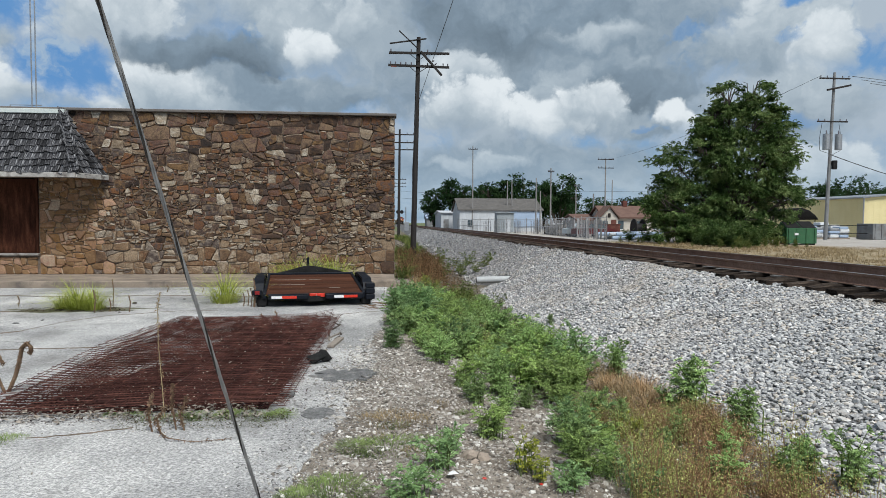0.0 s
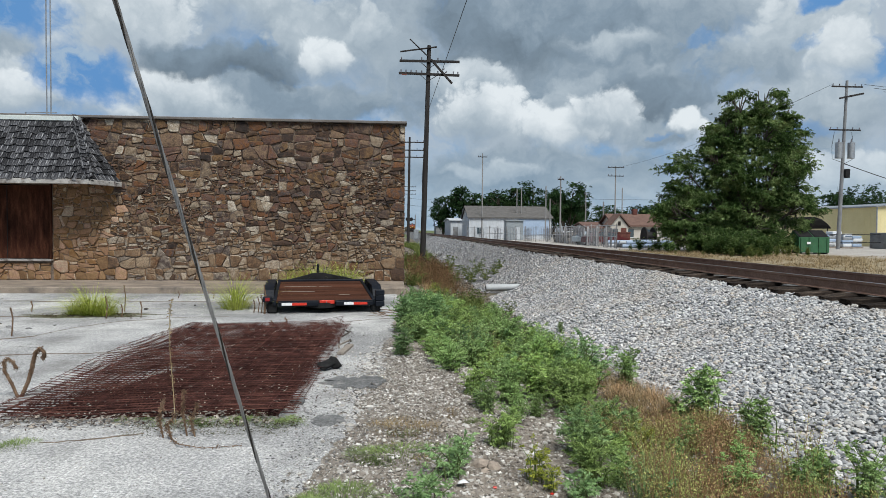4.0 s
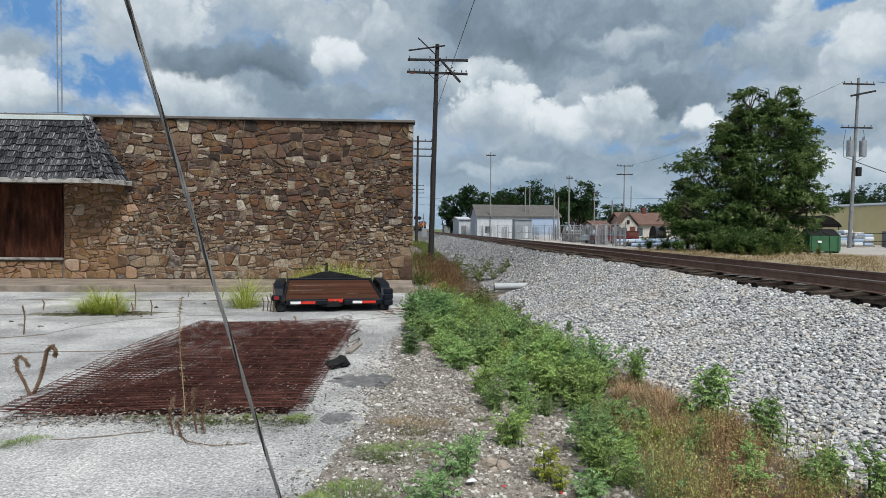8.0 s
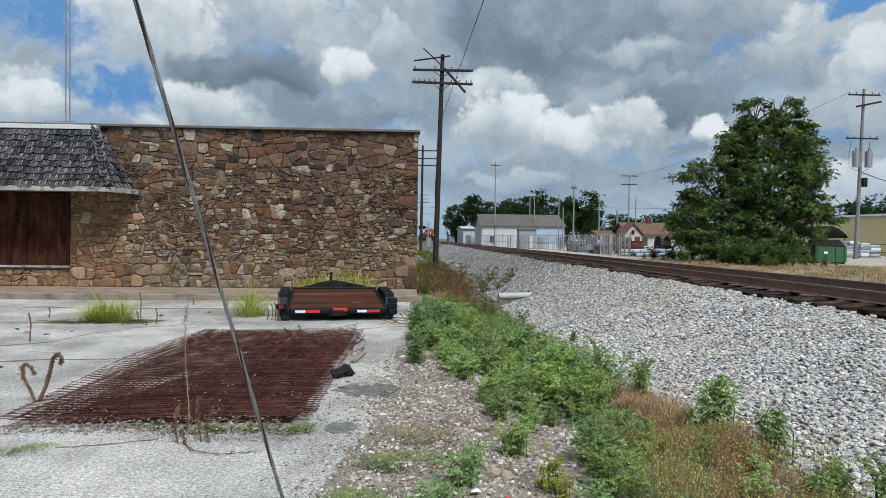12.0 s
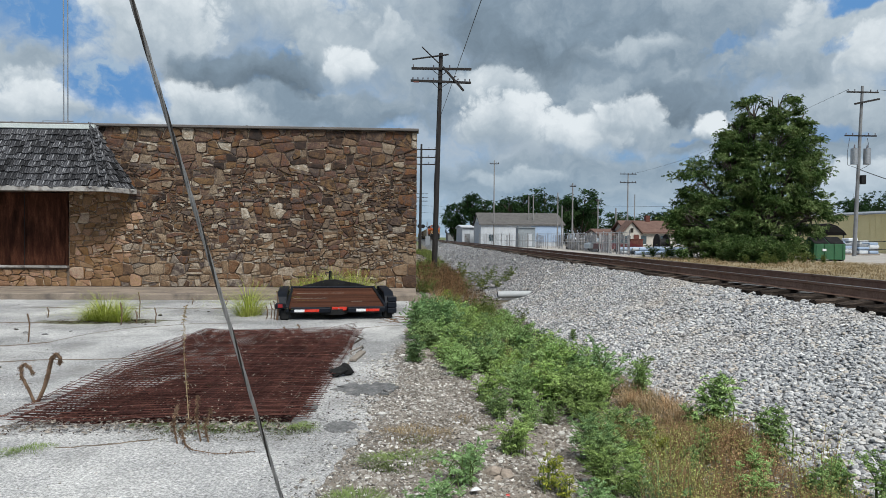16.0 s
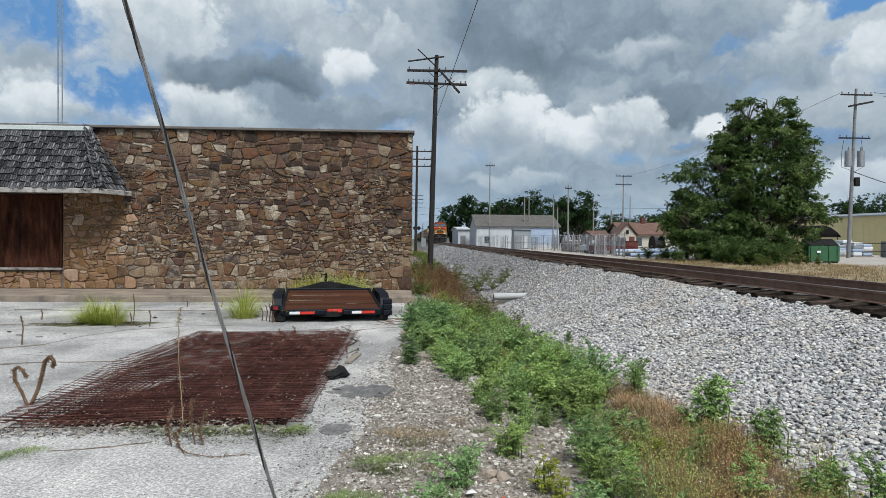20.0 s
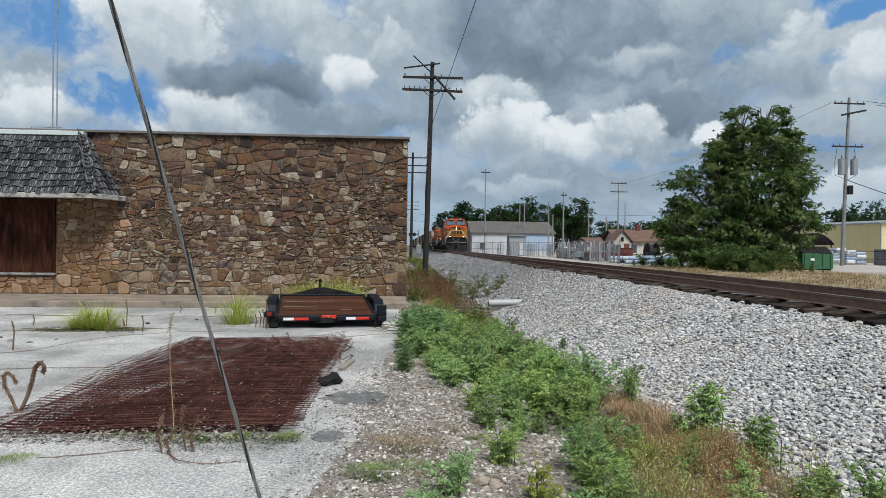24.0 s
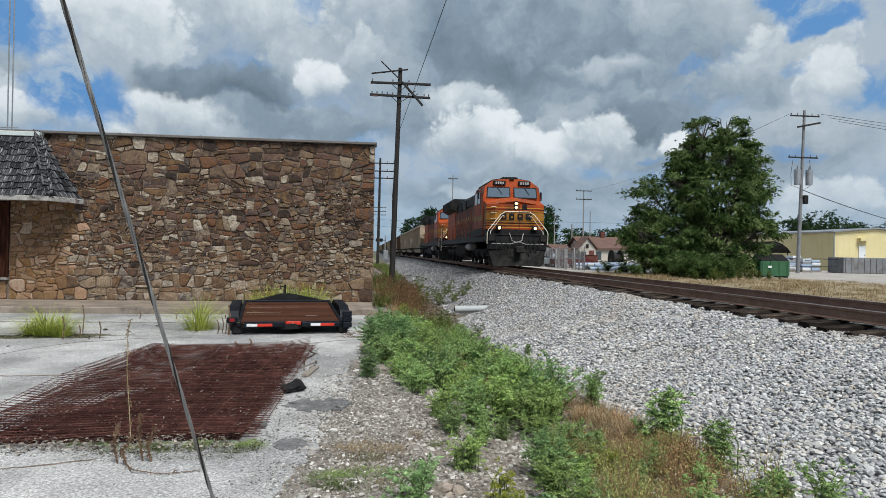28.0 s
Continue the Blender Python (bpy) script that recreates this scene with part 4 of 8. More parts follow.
    ob.location = (0, 0, 1.6)
    return ob


sky_ring = sky_dome()


# ---- train ----
def locomotive():
    """A wide-cab freight locomotive; its nose is at y = 0, rear at y = 22.3, z above the rails."""
    ob = thing("locomotive", "orange, black and yellow diesel freight locomotive with lit headlights", "locomotive", "train")
    part("underframe", Shape().box(-1.50, 1.50, 0.75, 22.0, 1.28, 1.62, 0.03), M["black"], ob)
    # cab and nose
    cab = Shape()
    prof = [(-1.54, 1.62), (1.54, 1.62), (1.54, 3.62), (1.44, 4.22), (1.0, 4.54), (0.4, 4.62), (-0.4, 4.62), (-1.0, 4.54), (-1.44, 4.22), (-1.54, 3.62)]
    k = len(prof)
    front = [(x, 2.02 + max(0, z - 3.4) * 0.14, z) for x, z in prof]
    cab.add(front + [(x, 5.0, z) for x, z in prof], [tuple(range(k)), tuple(range(k, 2 * k))] + [(i, (i + 1) % k, (i + 1) % k + k, i + k) for i in range(k)])
    cabp = part("cab", cab, M["orange"], ob, smooth=0)
    # nose front face reaches out round the nose sides
    side = Shape()
    side.prism([(-1.5, 1.20), (-1.1, 0.95), (1.1, 0.95), (1.5, 1.20), (1.5, 2.6), (-1.5, 2.6)], 1.622, 3.20, "z")
    part("nose", side, M["orange"], ob, "wide orange nose")
    cap2 = Shape()
    cap2.add([(-1.5, 1.20, 3.20), (-1.1, 0.95, 3.20), (0, 0.95, 3.36), (1.1, 0.95, 3.20), (1.5, 1.20, 3.20), (1.5, 2.05, 3.46), (0, 2.05, 3.66), (-1.5, 2.05, 3.46), (-1.5, 2.6, 3.2), (1.5, 2.6, 3.2)],
             [(0, 1, 2, 3, 4), (0, 7, 6, 2, 1), (4, 3, 2, 6, 5), (7, 8, 9, 5, 6), (0, 8, 7), (4, 5, 9), (0, 4, 9, 8)])
    part("nose_top", cap2, M["orange"], ob, smooth=0)

    def band(name, z0, z1, material, out):
        s = Shape().prism([(-1.5 - out, 1.20 - out), (-1.1 - out, 0.95 - out), (1.1 + out, 0.95 - out), (1.5 + out, 1.20 - out), (1.5 + out, 1.95), (1.4, 1.95), (1.4, 1.25), (1.08, 0.97), (-1.08, 0.97), (-1.4, 1.25), (-1.4, 1.95), (-1.5 - out, 1.95)], z0, z1, "z")
        return part(name, s, M[material], ob, smooth=0)
    for z0, z1, m in ((2.00, 2.03, "yellow"), (2.08, 2.11, "black"), (2.14, 2.19, "mustard"), (2.22, 2.25, "black"), (2.27, 2.86, "mustard"), (2.92, 2.95, "black"), (2.99, 3.02, "yellow")):
        band("stripe", z0, z1, m, 0.007)
    for z in (2.34, 2.78):
        band("stripe_line", z, z + 0.025, "black", 0.011)
    band("nose_skirt", 1.63, 1.92, "black", 0.012)
    for x, w in ((-0.66, 0.30), (-0.24, 0.28), (0.20, 0.28), (0.64, 0.30)):
        mark = part("emblem_mark", Shape().box(x - w / 2, x + w / 2, 0.925, 0.942, 2.40, 2.73, 0.004), M["black"], ob)
        part("emblem_cut", Shape().box(x - w * 0.17, x + w * 0.20, 0.918, 0.924, 2.50 if x < 0 else 2.56, 2.57 if x < 0 else 2.63, 0.001), M["mustard"], mark)
    part("emblem_bar", Shape().box(-0.95, 0.95, 0.928, 0.938, 2.22, 2.255, 0.003), M["black"], ob)
    part("nose_door_window", Shape().box(0.30, 0.56, 0.935, 0.955, 2.92, 3.20, 0.01), M["black"], ob, "dark nose door window")
    part("nose_door_seam", Shape().box(0.16, 0.175, 0.938, 0.951, 1.95, 3.2), M["black"], ob)
    hl = part("headlight_housing", Shape().box(-0.14, 0.10, 0.90, 0.97, 2.92, 3.36, 0.04), M["black"], ob)
    for z in (3.03, 3.24):
        part("headlight", Shape().tube([(-0.02, 0.87, z), (-0.02, 0.91, z)], 0.07, 14), M["lamp"], hl, "lit warm headlight")
    for x in (-0.92, 0.92):
        d = part("ditch_light_housing", Shape().box(x - 0.13, x + 0.13, 0.66, 0.9, 1.84, 2.10, 0.03), M["black"], ob)
        part("ditch_light", Shape().tube([(x, 0.62, 1.97), (x, 0.67, 1.97)], 0.07, 14), M["lamp"], d, "lit warm ditch light")
    for sx in (-1, 1):
        x0, x1 = (-1.36, -0.09) if sx < 0 else (0.09, 1.36)
        top = (x0 * 0.97, x1 * 0.97)

        def pane(o, grow, thick):
            a, b = x0 + grow, x1 - grow
            c, e = top[0] + grow, top[1] - grow
            z0, z1 = 3.60 + grow, 4.18 - grow
            f0, f1 = 2.02 + (z0 - 3.4) * 0.14 - o, 2.02 + (z1 - 3.4) * 0.14 - o
            q = Shape()
            q.add([(a, f0, z0), (b, f0, z0), (e, f1, z1), (c, f1, z1), (a, f0 - thick, z0), (b, f0 - thick, z0), (e, f1 - thick, z1), (c, f1 - thick, z1)],
                  [(0, 1, 2, 3), (4, 7, 6, 5), (0, 4, 5, 1), (1, 5, 6, 2), (2, 6, 7, 3), (3, 7, 4, 0)])
            return q
        part("window_frame", pane(-0.01, 0.0, 0.03), M["black"], cabp, smooth=0)
        part("windscreen", pane(0.021, 0.05, 0.006), M["screen"], cabp, "windscreen reflecting pale sky", smooth=0)
        cx = (x0 + x1) / 2
        part("wiper", Shape().tube([(cx - 0.05, 2.08, 4.15), (cx + 0.2, 2.02, 3.8)], 0.012, 5), M["black"], cabp)
        nb = part("number_board", Shape().box(cx * 0.92 - 0.33, cx * 0.92 + 0.33, 2.05, 2.4, 4.27, 4.52, 0.03), M["black"], cabp, "black number board")
        for q in range(4):
            part("number_bar", Shape().box(cx * 0.92 - 0.22 + q * 0.12, cx * 0.92 - 0.14 + q * 0.12, 2.043, 2.051, 4.33, 4.46), M["silver"], nb)
        for y0 in (2.9, 3.8):
            part("side_window", Shape().box(sx * 1.545 - 0.012, sx * 1.545 + 0.012, y0, y0 + 0.75, 3.35, 3.95, 0.004), M["glass"], cabp)
        part("mirror", Shape().box(sx * 1.70 - 0.05, sx * 1.70 + 0.05, 2.55, 2.62, 3.55, 4.0, 0.01), M["black"], cabp)
        part("cab_stripe", Shape().box(sx * 1.545 - 0.008, sx * 1.545 + 0.008, 2.1, 4.9, 2.42, 2.70), M["mustard"], cabp)
        part("cab_skirt", Shape().box(sx * 1.547 - 0.008, sx * 1.547 + 0.008, 2.05, 4.95, 1.63, 2.0), M["black"], cabp)
    part("cab_roof", Shape().prism([(-1.30, 4.335), (-1.0, 4.56), (-0.4, 4.645), (0.4, 4.645), (1.0, 4.56), (1.30, 4.335), (1.30, 4.40), (1.0, 4.60), (0.4, 4.69), (-0.4, 4.69), (-1.0, 4.60), (-1.30, 4.40)], 2.5, 5.0, "y"), M["black"], cabp, smooth=0)
    part("cab_vent", Shape().box(-0.42, 0.42, 2.55, 3.3, 4.66, 4.78, 0.04), M["black"], cabp)
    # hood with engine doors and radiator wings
    part("hood", Shape().box(-0.98, 0.98, 5.0, 16.6, 1.62, 3.62, 0.03), M["hoodorange"], ob, "long grimy orange engine hood, darkened for its shaded sides")
    part("hood_stripe", Shape().box(-0.99, 0.99, 5.62, 16.5, 2.42, 2.52, 0.004), M["mustard"], ob)
    part("hood_base", Shape().box(-0.992, 0.992, 5.02, 16.5, 1.64, 2.0, 0.004), M["black"], ob)
    part("hood_top", Shape().box(-0.985, 0.985, 5.0, 16.6, 3.622, 4.30, 0.12), M["black"], ob, "sooty black upper hood")
    part("hood_roof", Shape().box(-0.80, 0.80, 5.0, 16.6, 4.28, 4.42, 0.06), M["black"], ob)
    part("cab_back", Shape().box(-1.25, 1.25, 5.0, 5.6, 1.63, 4.35, 0.08), M["black"], ob)
    for y0 in np.arange(5.4, 16.0, 0.95):
        for sx in (-1, 1):
            # black strip paints in the shade of the gap between two doors
            part("door_gap", Shape().box(sx * 0.99 - 0.006, sx * 0.99 + 0.006, y0 - 0.075, y0 - 0.02, 2.06, 3.6), M["black"], ob)
            part("door_latch", Shape().box(sx * 1.02 - 0.015, sx * 1.02 + 0.015, y0 + 0.1, y0 + 0.18, 2.85, 3.0, 0.004), M["yellow"], ob)
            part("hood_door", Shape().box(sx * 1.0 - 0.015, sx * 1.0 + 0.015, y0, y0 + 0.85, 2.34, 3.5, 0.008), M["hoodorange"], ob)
    for y0 in (6.0, 7.6, 11.6, 13.6):
        for sx in (-1, 1):
            part("grille", Shape().box(sx * 1.005 - 0.02, sx * 1.005 + 0.02, y0, y0 + 1.2, 3.56, 4.2, 0.008), M["black"], ob)
    part("exhaust_stack", Shape().box(-0.5, 0.5, 9.2, 10.6, 4.4, 4.66, 0.05), M["black"], ob)
    part("rear_hood", Shape().box(-1.05, 1.05, 16.6, 21.0, 1.62, 3.74, 0.06), M["orange"], ob)
    s = Shape()
    prof = [(-1.05, 3.72), (1.05, 3.72), (1.50, 3.95), (1.50, 4.50), (1.25, 4.64), (-1.25, 4.64), (-1.50, 4.50), (-1.50, 3.95)]
    s.prism(prof, 15.9, 21.2, "y")
    part("radiator", s, M["black"], ob, "black flared radiator housing", smooth=0)
    for sx in (-1, 1):
        for q in range(6):
            part("radiator_louvre", Shape().box(sx * 1.51 - 0.02, sx * 1.51 + 0.02, 16.1 + q * 0.83, 16.8 + q * 0.83, 4.0, 4.45, 0.01), M["greypaint"], ob)
    # walkway rails
    for sx in (-1, 1):
        rail = part("handrail", Shape().tube([(sx * 1.46, 5.2, 2.62), (sx * 1.46, 21.4, 2.62)], 0.022, 6), M["orange"], ob)
        for y0 in np.arange(5.3, 21.5, 1.6):
            part("stanchion", Shape().tube([(sx * 1.46, y0, 1.62), (sx * 1.46, y0, 2.62)], 0.02, 6), M["orange"], rail)
        fr = Shape().tube([(0.0, 0.70, 2.80), (sx * 0.62, 0.68, 2.80), (sx * 0.86, 0.62, 2.66), (sx * 1.50, 0.55, 1.86), (sx * 1.56, 0.55, 1.70), (sx * 1.56, 0.6, 1.15)], 0.019, 6)
        part("front_handrail", fr, M["cream"], ob, "cream front handrail")
        fr = Shape().tube([(sx * 0.66, 0.9, 2.62), (sx * 0.78, 0.8, 2.56), (sx * 1.36, 0.75, 1.78), (sx * 1.40, 0.78, 1.20)], 0.016, 6)
        part("inner_handrail", fr, M["cream"], ob)
        for z in (0.55, 0.85, 1.15, 1.45):
            part("step", Shape().box(min(sx * 1.2, sx * 1.52), max(sx * 1.2, sx * 1.52), 0.72, 1.1, z, z + 0.04, 0.006), M["black"], ob)
        part("rear_handrail", Shape().tube([(sx * 1.5, 21.9, 0.8), (sx * 1.5, 21.9, 2.6), (sx * 1.5, 21.3, 2.6)], 0.028, 6), M["cream"], ob)
    # pilot, plough, coupler
    part("front_platform", Shape().box(-1.50, 1.50, 0.58, 0.95, 1.60, 1.66, 0.01), M["black"], ob)
    part("uncoupling_lever", Shape().tube([(-1.35, 0.50, 1.18), (-0.4, 0.48, 1.16), (0, 0.44, 1.28), (0.4, 0.48, 1.16), (1.35, 0.50, 1.18)], 0.018, 6), M["silver"], ob)
    part("coupler_knuckle", Shape().box(-0.24, 0.20, -0.12, 0.10, 0.70, 1.06, 0.06), M["greypaint"], ob)
    for x in (-1.1, -0.85, -0.62, 0.62, 0.85, 1.1):
        part("air_hose", Shape().tube([(x, 0.60, 1.40), (x, 0.46, 1.15), (x + 0.03, 0.46, 0.86), (x + 0.1, 0.56, 0.74)], 0.022, 6), M["tyre"], ob)
    for x in (-1.32, 1.32):
        part("anti_climber", Shape().box(x - 0.16, x + 0.16, 0.50, 0.62, 1.30, 1.62, 0.02), M["greypaint"], ob)
    for z in (2.15, 2.45, 2.75, 3.05):
        part("nose_grab_iron", Shape().tube([(-1.30, 1.06, z), (-1.30, 1.00, z), (-1.05, 0.89, z), (-1.05, 0.95, z)], 0.012, 5), M["cream"], ob)
    part("plough_edge", Shape().box(-1.50, 1.50, 0.70, 0.78, 0.93, 0.97, 0.005), M["silver"], ob)
    part("pilot", Shape().box(-1.50, 1.50, 0.62, 0.95, 0.85, 1.66, 0.05), M["black"], ob)
    pl = Shape()
    pl.add([(-1.20, 0.60, 0.03), (0, 0.10, 0.09), (1.20, 0.60, 0.03), (-1.52, 0.74, 0.92), (0, 0.56, 0.92), (1.52, 0.74, 0.92), (-1.46, 0.9, 0.20), (1.46, 0.9, 0.20), (-1.52, 0.9, 0.92), (1.52, 0.9, 0.92)],
           [(0, 1, 4, 3), (1, 2, 5, 4), (0, 6, 7, 2, 1), (3, 4, 5, 9, 8), (0, 3, 8, 6), (2, 7, 9, 5), (6, 8, 9, 7)])
    part("plough", pl, M["greypaint"], ob, "dusty dark snow plough", smooth=0)
    part("coupler", Shape().box(-0.16, 0.16, 0.0, 0.7, 0.74, 1.02, 0.05), M["greypaint"], ob)
    for x in (-0.5, 0.45):
        part("air_hose", Shape().tube([(x, 0.6, 1.25), (x + 0.05, 0.4, 0.9), (x + 0.12, 0.42, 0.55), (x + 0.25, 0.55, 0.45)], 0.025, 6), M["tyre"], ob)
    part("hose_loop", Shape().tube([(-0.42, 0.6, 1.72), (-0.3, 0.5, 1.35), (-0.05, 0.46, 1.22), (0.2, 0.5, 1.35), (0.3, 0.6, 1.72)], 0.02, 6), M["silver"], ob)
    part("fuel_tank", Shape().box(-1.42, 1.42, 8.6, 13.6, 0.42, 1.27, 0.18), M["greypaint"], ob)
    for sx in (-1, 1):
        part("air_tank", Shape().tube([(sx * 1.25, 6.9, 1.05), (sx * 1.25, 8.5, 1.05)], 0.22, 12), M["silver"], ob, "dusty silver air reservoir")
    for y0 in (2.9, 15.4):
        truck = part("truck", Shape().box(-1.22, 1.22, y0 - 0.2, y0 + 4.2, 0.48, 0.92, 0.05), M["greypaint"], ob)
        for q in range(3):
            y = y0 + 0.15 + q * 1.85
            for sx in (-1, 1):
                wheel = part("wheel", Shape().tube([(-0.07, 0, 0), (0.05, 0, 0), (0.07, 0, 0)], [0.53, 0.53, 0.50], 20), M["greypaint"], truck)
                wheel.location = (sx * 0.77, y, 0.53)
                for q2 in range(4):
                    part("spoke_rib", Shape().box(0.071 * sx - 0.012, 0.071 * sx + 0.012, -0.04, 0.04, 0.12, 0.42, 0.004, m=Matrix.Rotation(q2 * math.pi / 2, 4, "X")), M["greypaint"], None).parent = wheel
                part("journal_box", Shape().box(sx * 1.22 - 0.1, sx * 1.22 + 0.1, y - 0.18, y + 0.18, 0.36, 0.72, 0.03), M["greypaint"], truck)
    part("cab_light", Shape().box(-0.12, 0.12, 2.10, 2.2, 4.56, 4.66, 0.02), M["black"], cabp)
    part("horn", Shape().tube([(0.2, 3.6, 4.74), (0.2, 3.1, 4.76)], [0.03, 0.09], 8), M["black"], ob)
    part("antenna_dome", Shape().box(-0.5, 0.1, 3.6, 4.3, 4.66, 4.76, 0.04), M["black"], ob)
    return ob


def hopper(paint, label):
    """A coal car, 16.2 m over its couplers, front at y = 0."""
    ob = thing("coal_car", label, "freight car", "train")
    ends = [(0.6, 2.3), (0.6, 3.85), (15.5, 3.85), (15.5, 2.3), (14.0, 1.05), (2.1, 1.05)]
    part("body", Shape().prism(ends, -1.44, 1.44, "x"), M[paint], ob, smooth=0)
    part("load", Shape().prism([(0.9, 3.86), (2.2, 4.05), (13.9, 4.05), (15.2, 3.86)], -1.2, 1.2, "x"), M["coal"], ob, "heaped black coal", smooth=0)
    part("top_chord", Shape().box(-1.54, 1.54, 0.55, 15.55, 3.70, 3.85, 0.02), M[paint], ob)
    part("sill", Shape().box(-1.50, 1.50, 2.1, 14.0, 1.02, 1.2, 0.02), M["greypaint"], ob)
    for sx in (-1, 1):
        tub = Shape().prism([(sx * 1.45, 1.02), (sx * 1.45, 1.5), (sx * 1.2, 0.62), (sx * 0.4, 0.5), (sx * 0.4, 1.02)], 3.0, 13.1, "y")
        part("tub_side", tub, M[paint], ob, smooth=0)
    for y in np.arange(1.3, 15.3, 1.52):
        for sx in (-1, 1):
            low = 1.25 if 2.4 < y < 13.8 else 2.45
            part("rib", Shape().box(sx * 1.49 - 0.05, sx * 1.49 + 0.05, y - 0.06, y + 0.06, low, 3.70, 0.01), M[paint], ob)
    for y in (0.5, 15.52):
        for sx in (-1, 1):
            lad = part("end_ladder", Shape().box(sx * 1.42 - 0.03, sx * 1.42 + 0.03, y, y + 0.05, 1.2, 3.7, 0.01), M[paint], ob)
            for z in np.arange(1.5, 3.6, 0.42):
                part("rung", Shape().tube([(sx * 1.42, y + 0.02, z), (sx * 1.05, y + 0.02, z)], 0.015, 5), M[paint], lad)
        part("end_platform", Shape().box(-1.45, 1.45, min(y, 14.2), max(y + 0.05, 1.9), 1.0, 1.2, 0.02), M["greypaint"], ob)
        part("end_brace", Shape().box(-0.06, 0.06, y, y + 0.06, 1.2, 2.4, 0.01), M[paint], ob)
    part("draft_gear", Shape().box(-0.2, 0.2, 0.0, 16.1, 0.75, 0.995, 0.03), M["greypaint"], ob)
    for y in (1.9, 14.2):
        truck = part("truck", Shape().box(-1.15, 1.15, y - 1.2, y + 1.2, 0.35, 0.74, 0.06), M["greypaint"], ob)
        for q in (-0.88, 0.88):
            for sx in (-1, 1):
                part("wheel", Shape().tube([(sx * 0.70, y + q, 0.46), (sx * 0.84, y + q, 0.46)], 0.46, 16), M["greypaint"], truck)
                part("journal_box", Shape().box(sx * 1.16 - 0.08, sx * 1.16 + 0.08, y + q - 0.15, y + q + 0.15, 0.34, 0.62, 0.02), M["greypaint"], truck)
    return ob


TRAIN = []  # the vehicle and how far its front stands behind the leading nose
lead = locomotive()
TRAIN.append((lead, 0.0))
TRAIN.append((copy_thing(lead, Matrix()), 22.5))
cars = [hopper("car", "dusty tan steel coal hopper car"), hopper("carbrown", "rust-brown steel coal hopper car")]
for k in range(20):
    model = cars[k in (3, 5, 6, 9, 12, 13)]
    TRAIN.append((model if k in (0, 3) else copy_thing(model, Matrix()), 45.0 + 16.3 * k))


def nose_y(t):
    """Where the leading nose stands on the track."""
    return 31.3 + 14.15 * (28.0 - t)


# ---- poles and wires ----
def crossarm_pole():
    """Old line pole with two broken crossarms."""
    base = Vector((1.33, 37.0, float(ground_z(1.33, 37))))
    ob = thing("utility_pole", "leaning old line pole with broken crossarms and insulators", "utility pole", "pole line")
    top = Vector((1.62, 37.0, 12.1))
    part("pole", Shape().tube([base - Vector((0, 0, 0.2)), base.lerp(top, 0.5), top], [0.17, 0.145, 0.115], 12), M["wood"], ob)
    def arm(name, x0, z0, x1, z1, h, y=36.86):
        d = Vector((x1 - x0, 0, z1 - z0))
        m = Matrix.Translation((x0, y, z0)) @ Matrix.Rotation(-math.atan2(d.z, d.x), 4, "Y")
        return part(name, Shape().box(0, d.length, -0.05, 0.05, -h / 2, h / 2, 0.008, m=m), M["wood"], ob)
    upper = arm("crossarm", -0.06, 11.17, 3.36, 11.19, 0.13)
    lower = arm("crossarm", -0.10, 10.48, 3.35, 10.42, 0.13)
    for x, z, p in ((0.05, 11.24, upper), (1.2, 11.24, upper), (2.12, 11.24, upper)):
        part("insulator", Shape().tube([(x, 36.86, z), (x, 36.86, z + 0.06), (x, 36.86, z + 0.15)], [0.015, 0.038, 0.034], 8), M["insul"], p)
    for x in (0.03, 0.31, 0.60, 0.89, 1.2, 2.12, 2.4, 3.0, 3.26):
        part("insulator", Shape().tube([(x, 36.86, 10.53 - 0.015 * x), (x, 36.86, 10.59 - 0.015 * x), (x, 36.86, 10.68 - 0.015 * x)], [0.015, 0.038, 0.034], 8), M["insul"], lower)
    arm("broken_arm", -0.02, 11.68, 2.05, 12.0, 0.07)
    arm("broken_arm", 0.52, 12.4, 1.55, 11.45, 0.05)
    hang = arm("hanging_arm", 1.72, 11.25, 2.92, 9.93, 0.12, 36.74)
    for q in (0.5, 0.62):
        part("insulator", Shape().tube([(1.72 + 1.2 * q, 36.74, 11.3 - 1.32 * q), (1.88 + 1.2 * q, 36.74, 11.42 - 1.32 * q)], [0.02, 0.038], 8), M["insul"], hang)
    for x0, x1, z0, z1 in ((1.58, 1.12, 10.75, 11.12), (1.58, 2.1, 10.75, 11.12), (1.55, 1.1, 10.02, 10.42), (1.55, 2.1, 10.05, 10.40)):
        part("brace", Shape().tube([(x0, 36.84, z0), (x1, 36.84, z1)], 0.018, 6), M["wood"], ob)
    part("tag", Shape().box(0.06, 0.36, 36.79, 36.805, 10.36, 10.43, 0.002), M["brick"], lower, "small faded red tag")


crossarm_pole()


def simple_pole(x, y, height, arms, material, label, r=0.13, lean=0.0, wide=2.6):
    ob = thing("utility_pole", label, "utility pole", "utility poles")
    z = float(ground_z(x, y)) if y < 60 and x < 12 else 0.2
    part("pole", Shape().tube([(x, y, z - 0.2), (x + lean, y, z + height)], [r * 1.2, r * 0.75], 10), material, ob)
    for a in arms:
        f = (a - z) / height
        cx = x + lean * f
        arm = part("crossarm", Shape().box(cx - wide / 2, cx + wide / 2, y - 0.14, y - 0.02, a - 0.06, a + 0.06, 0.01), M["wood"], ob)
        for q in (-0.46, -0.25, 0.25, 0.46):
            part("insulator", Shape().tube([(cx + q * wide, y - 0.08, a + 0.05), (cx + q * wide, y - 0.08, a + 0.24)], [0.03, 0.05], 6), M["insul"], arm)
    return ob


def transformer_pole():
    x, y = 39.4, 55.5
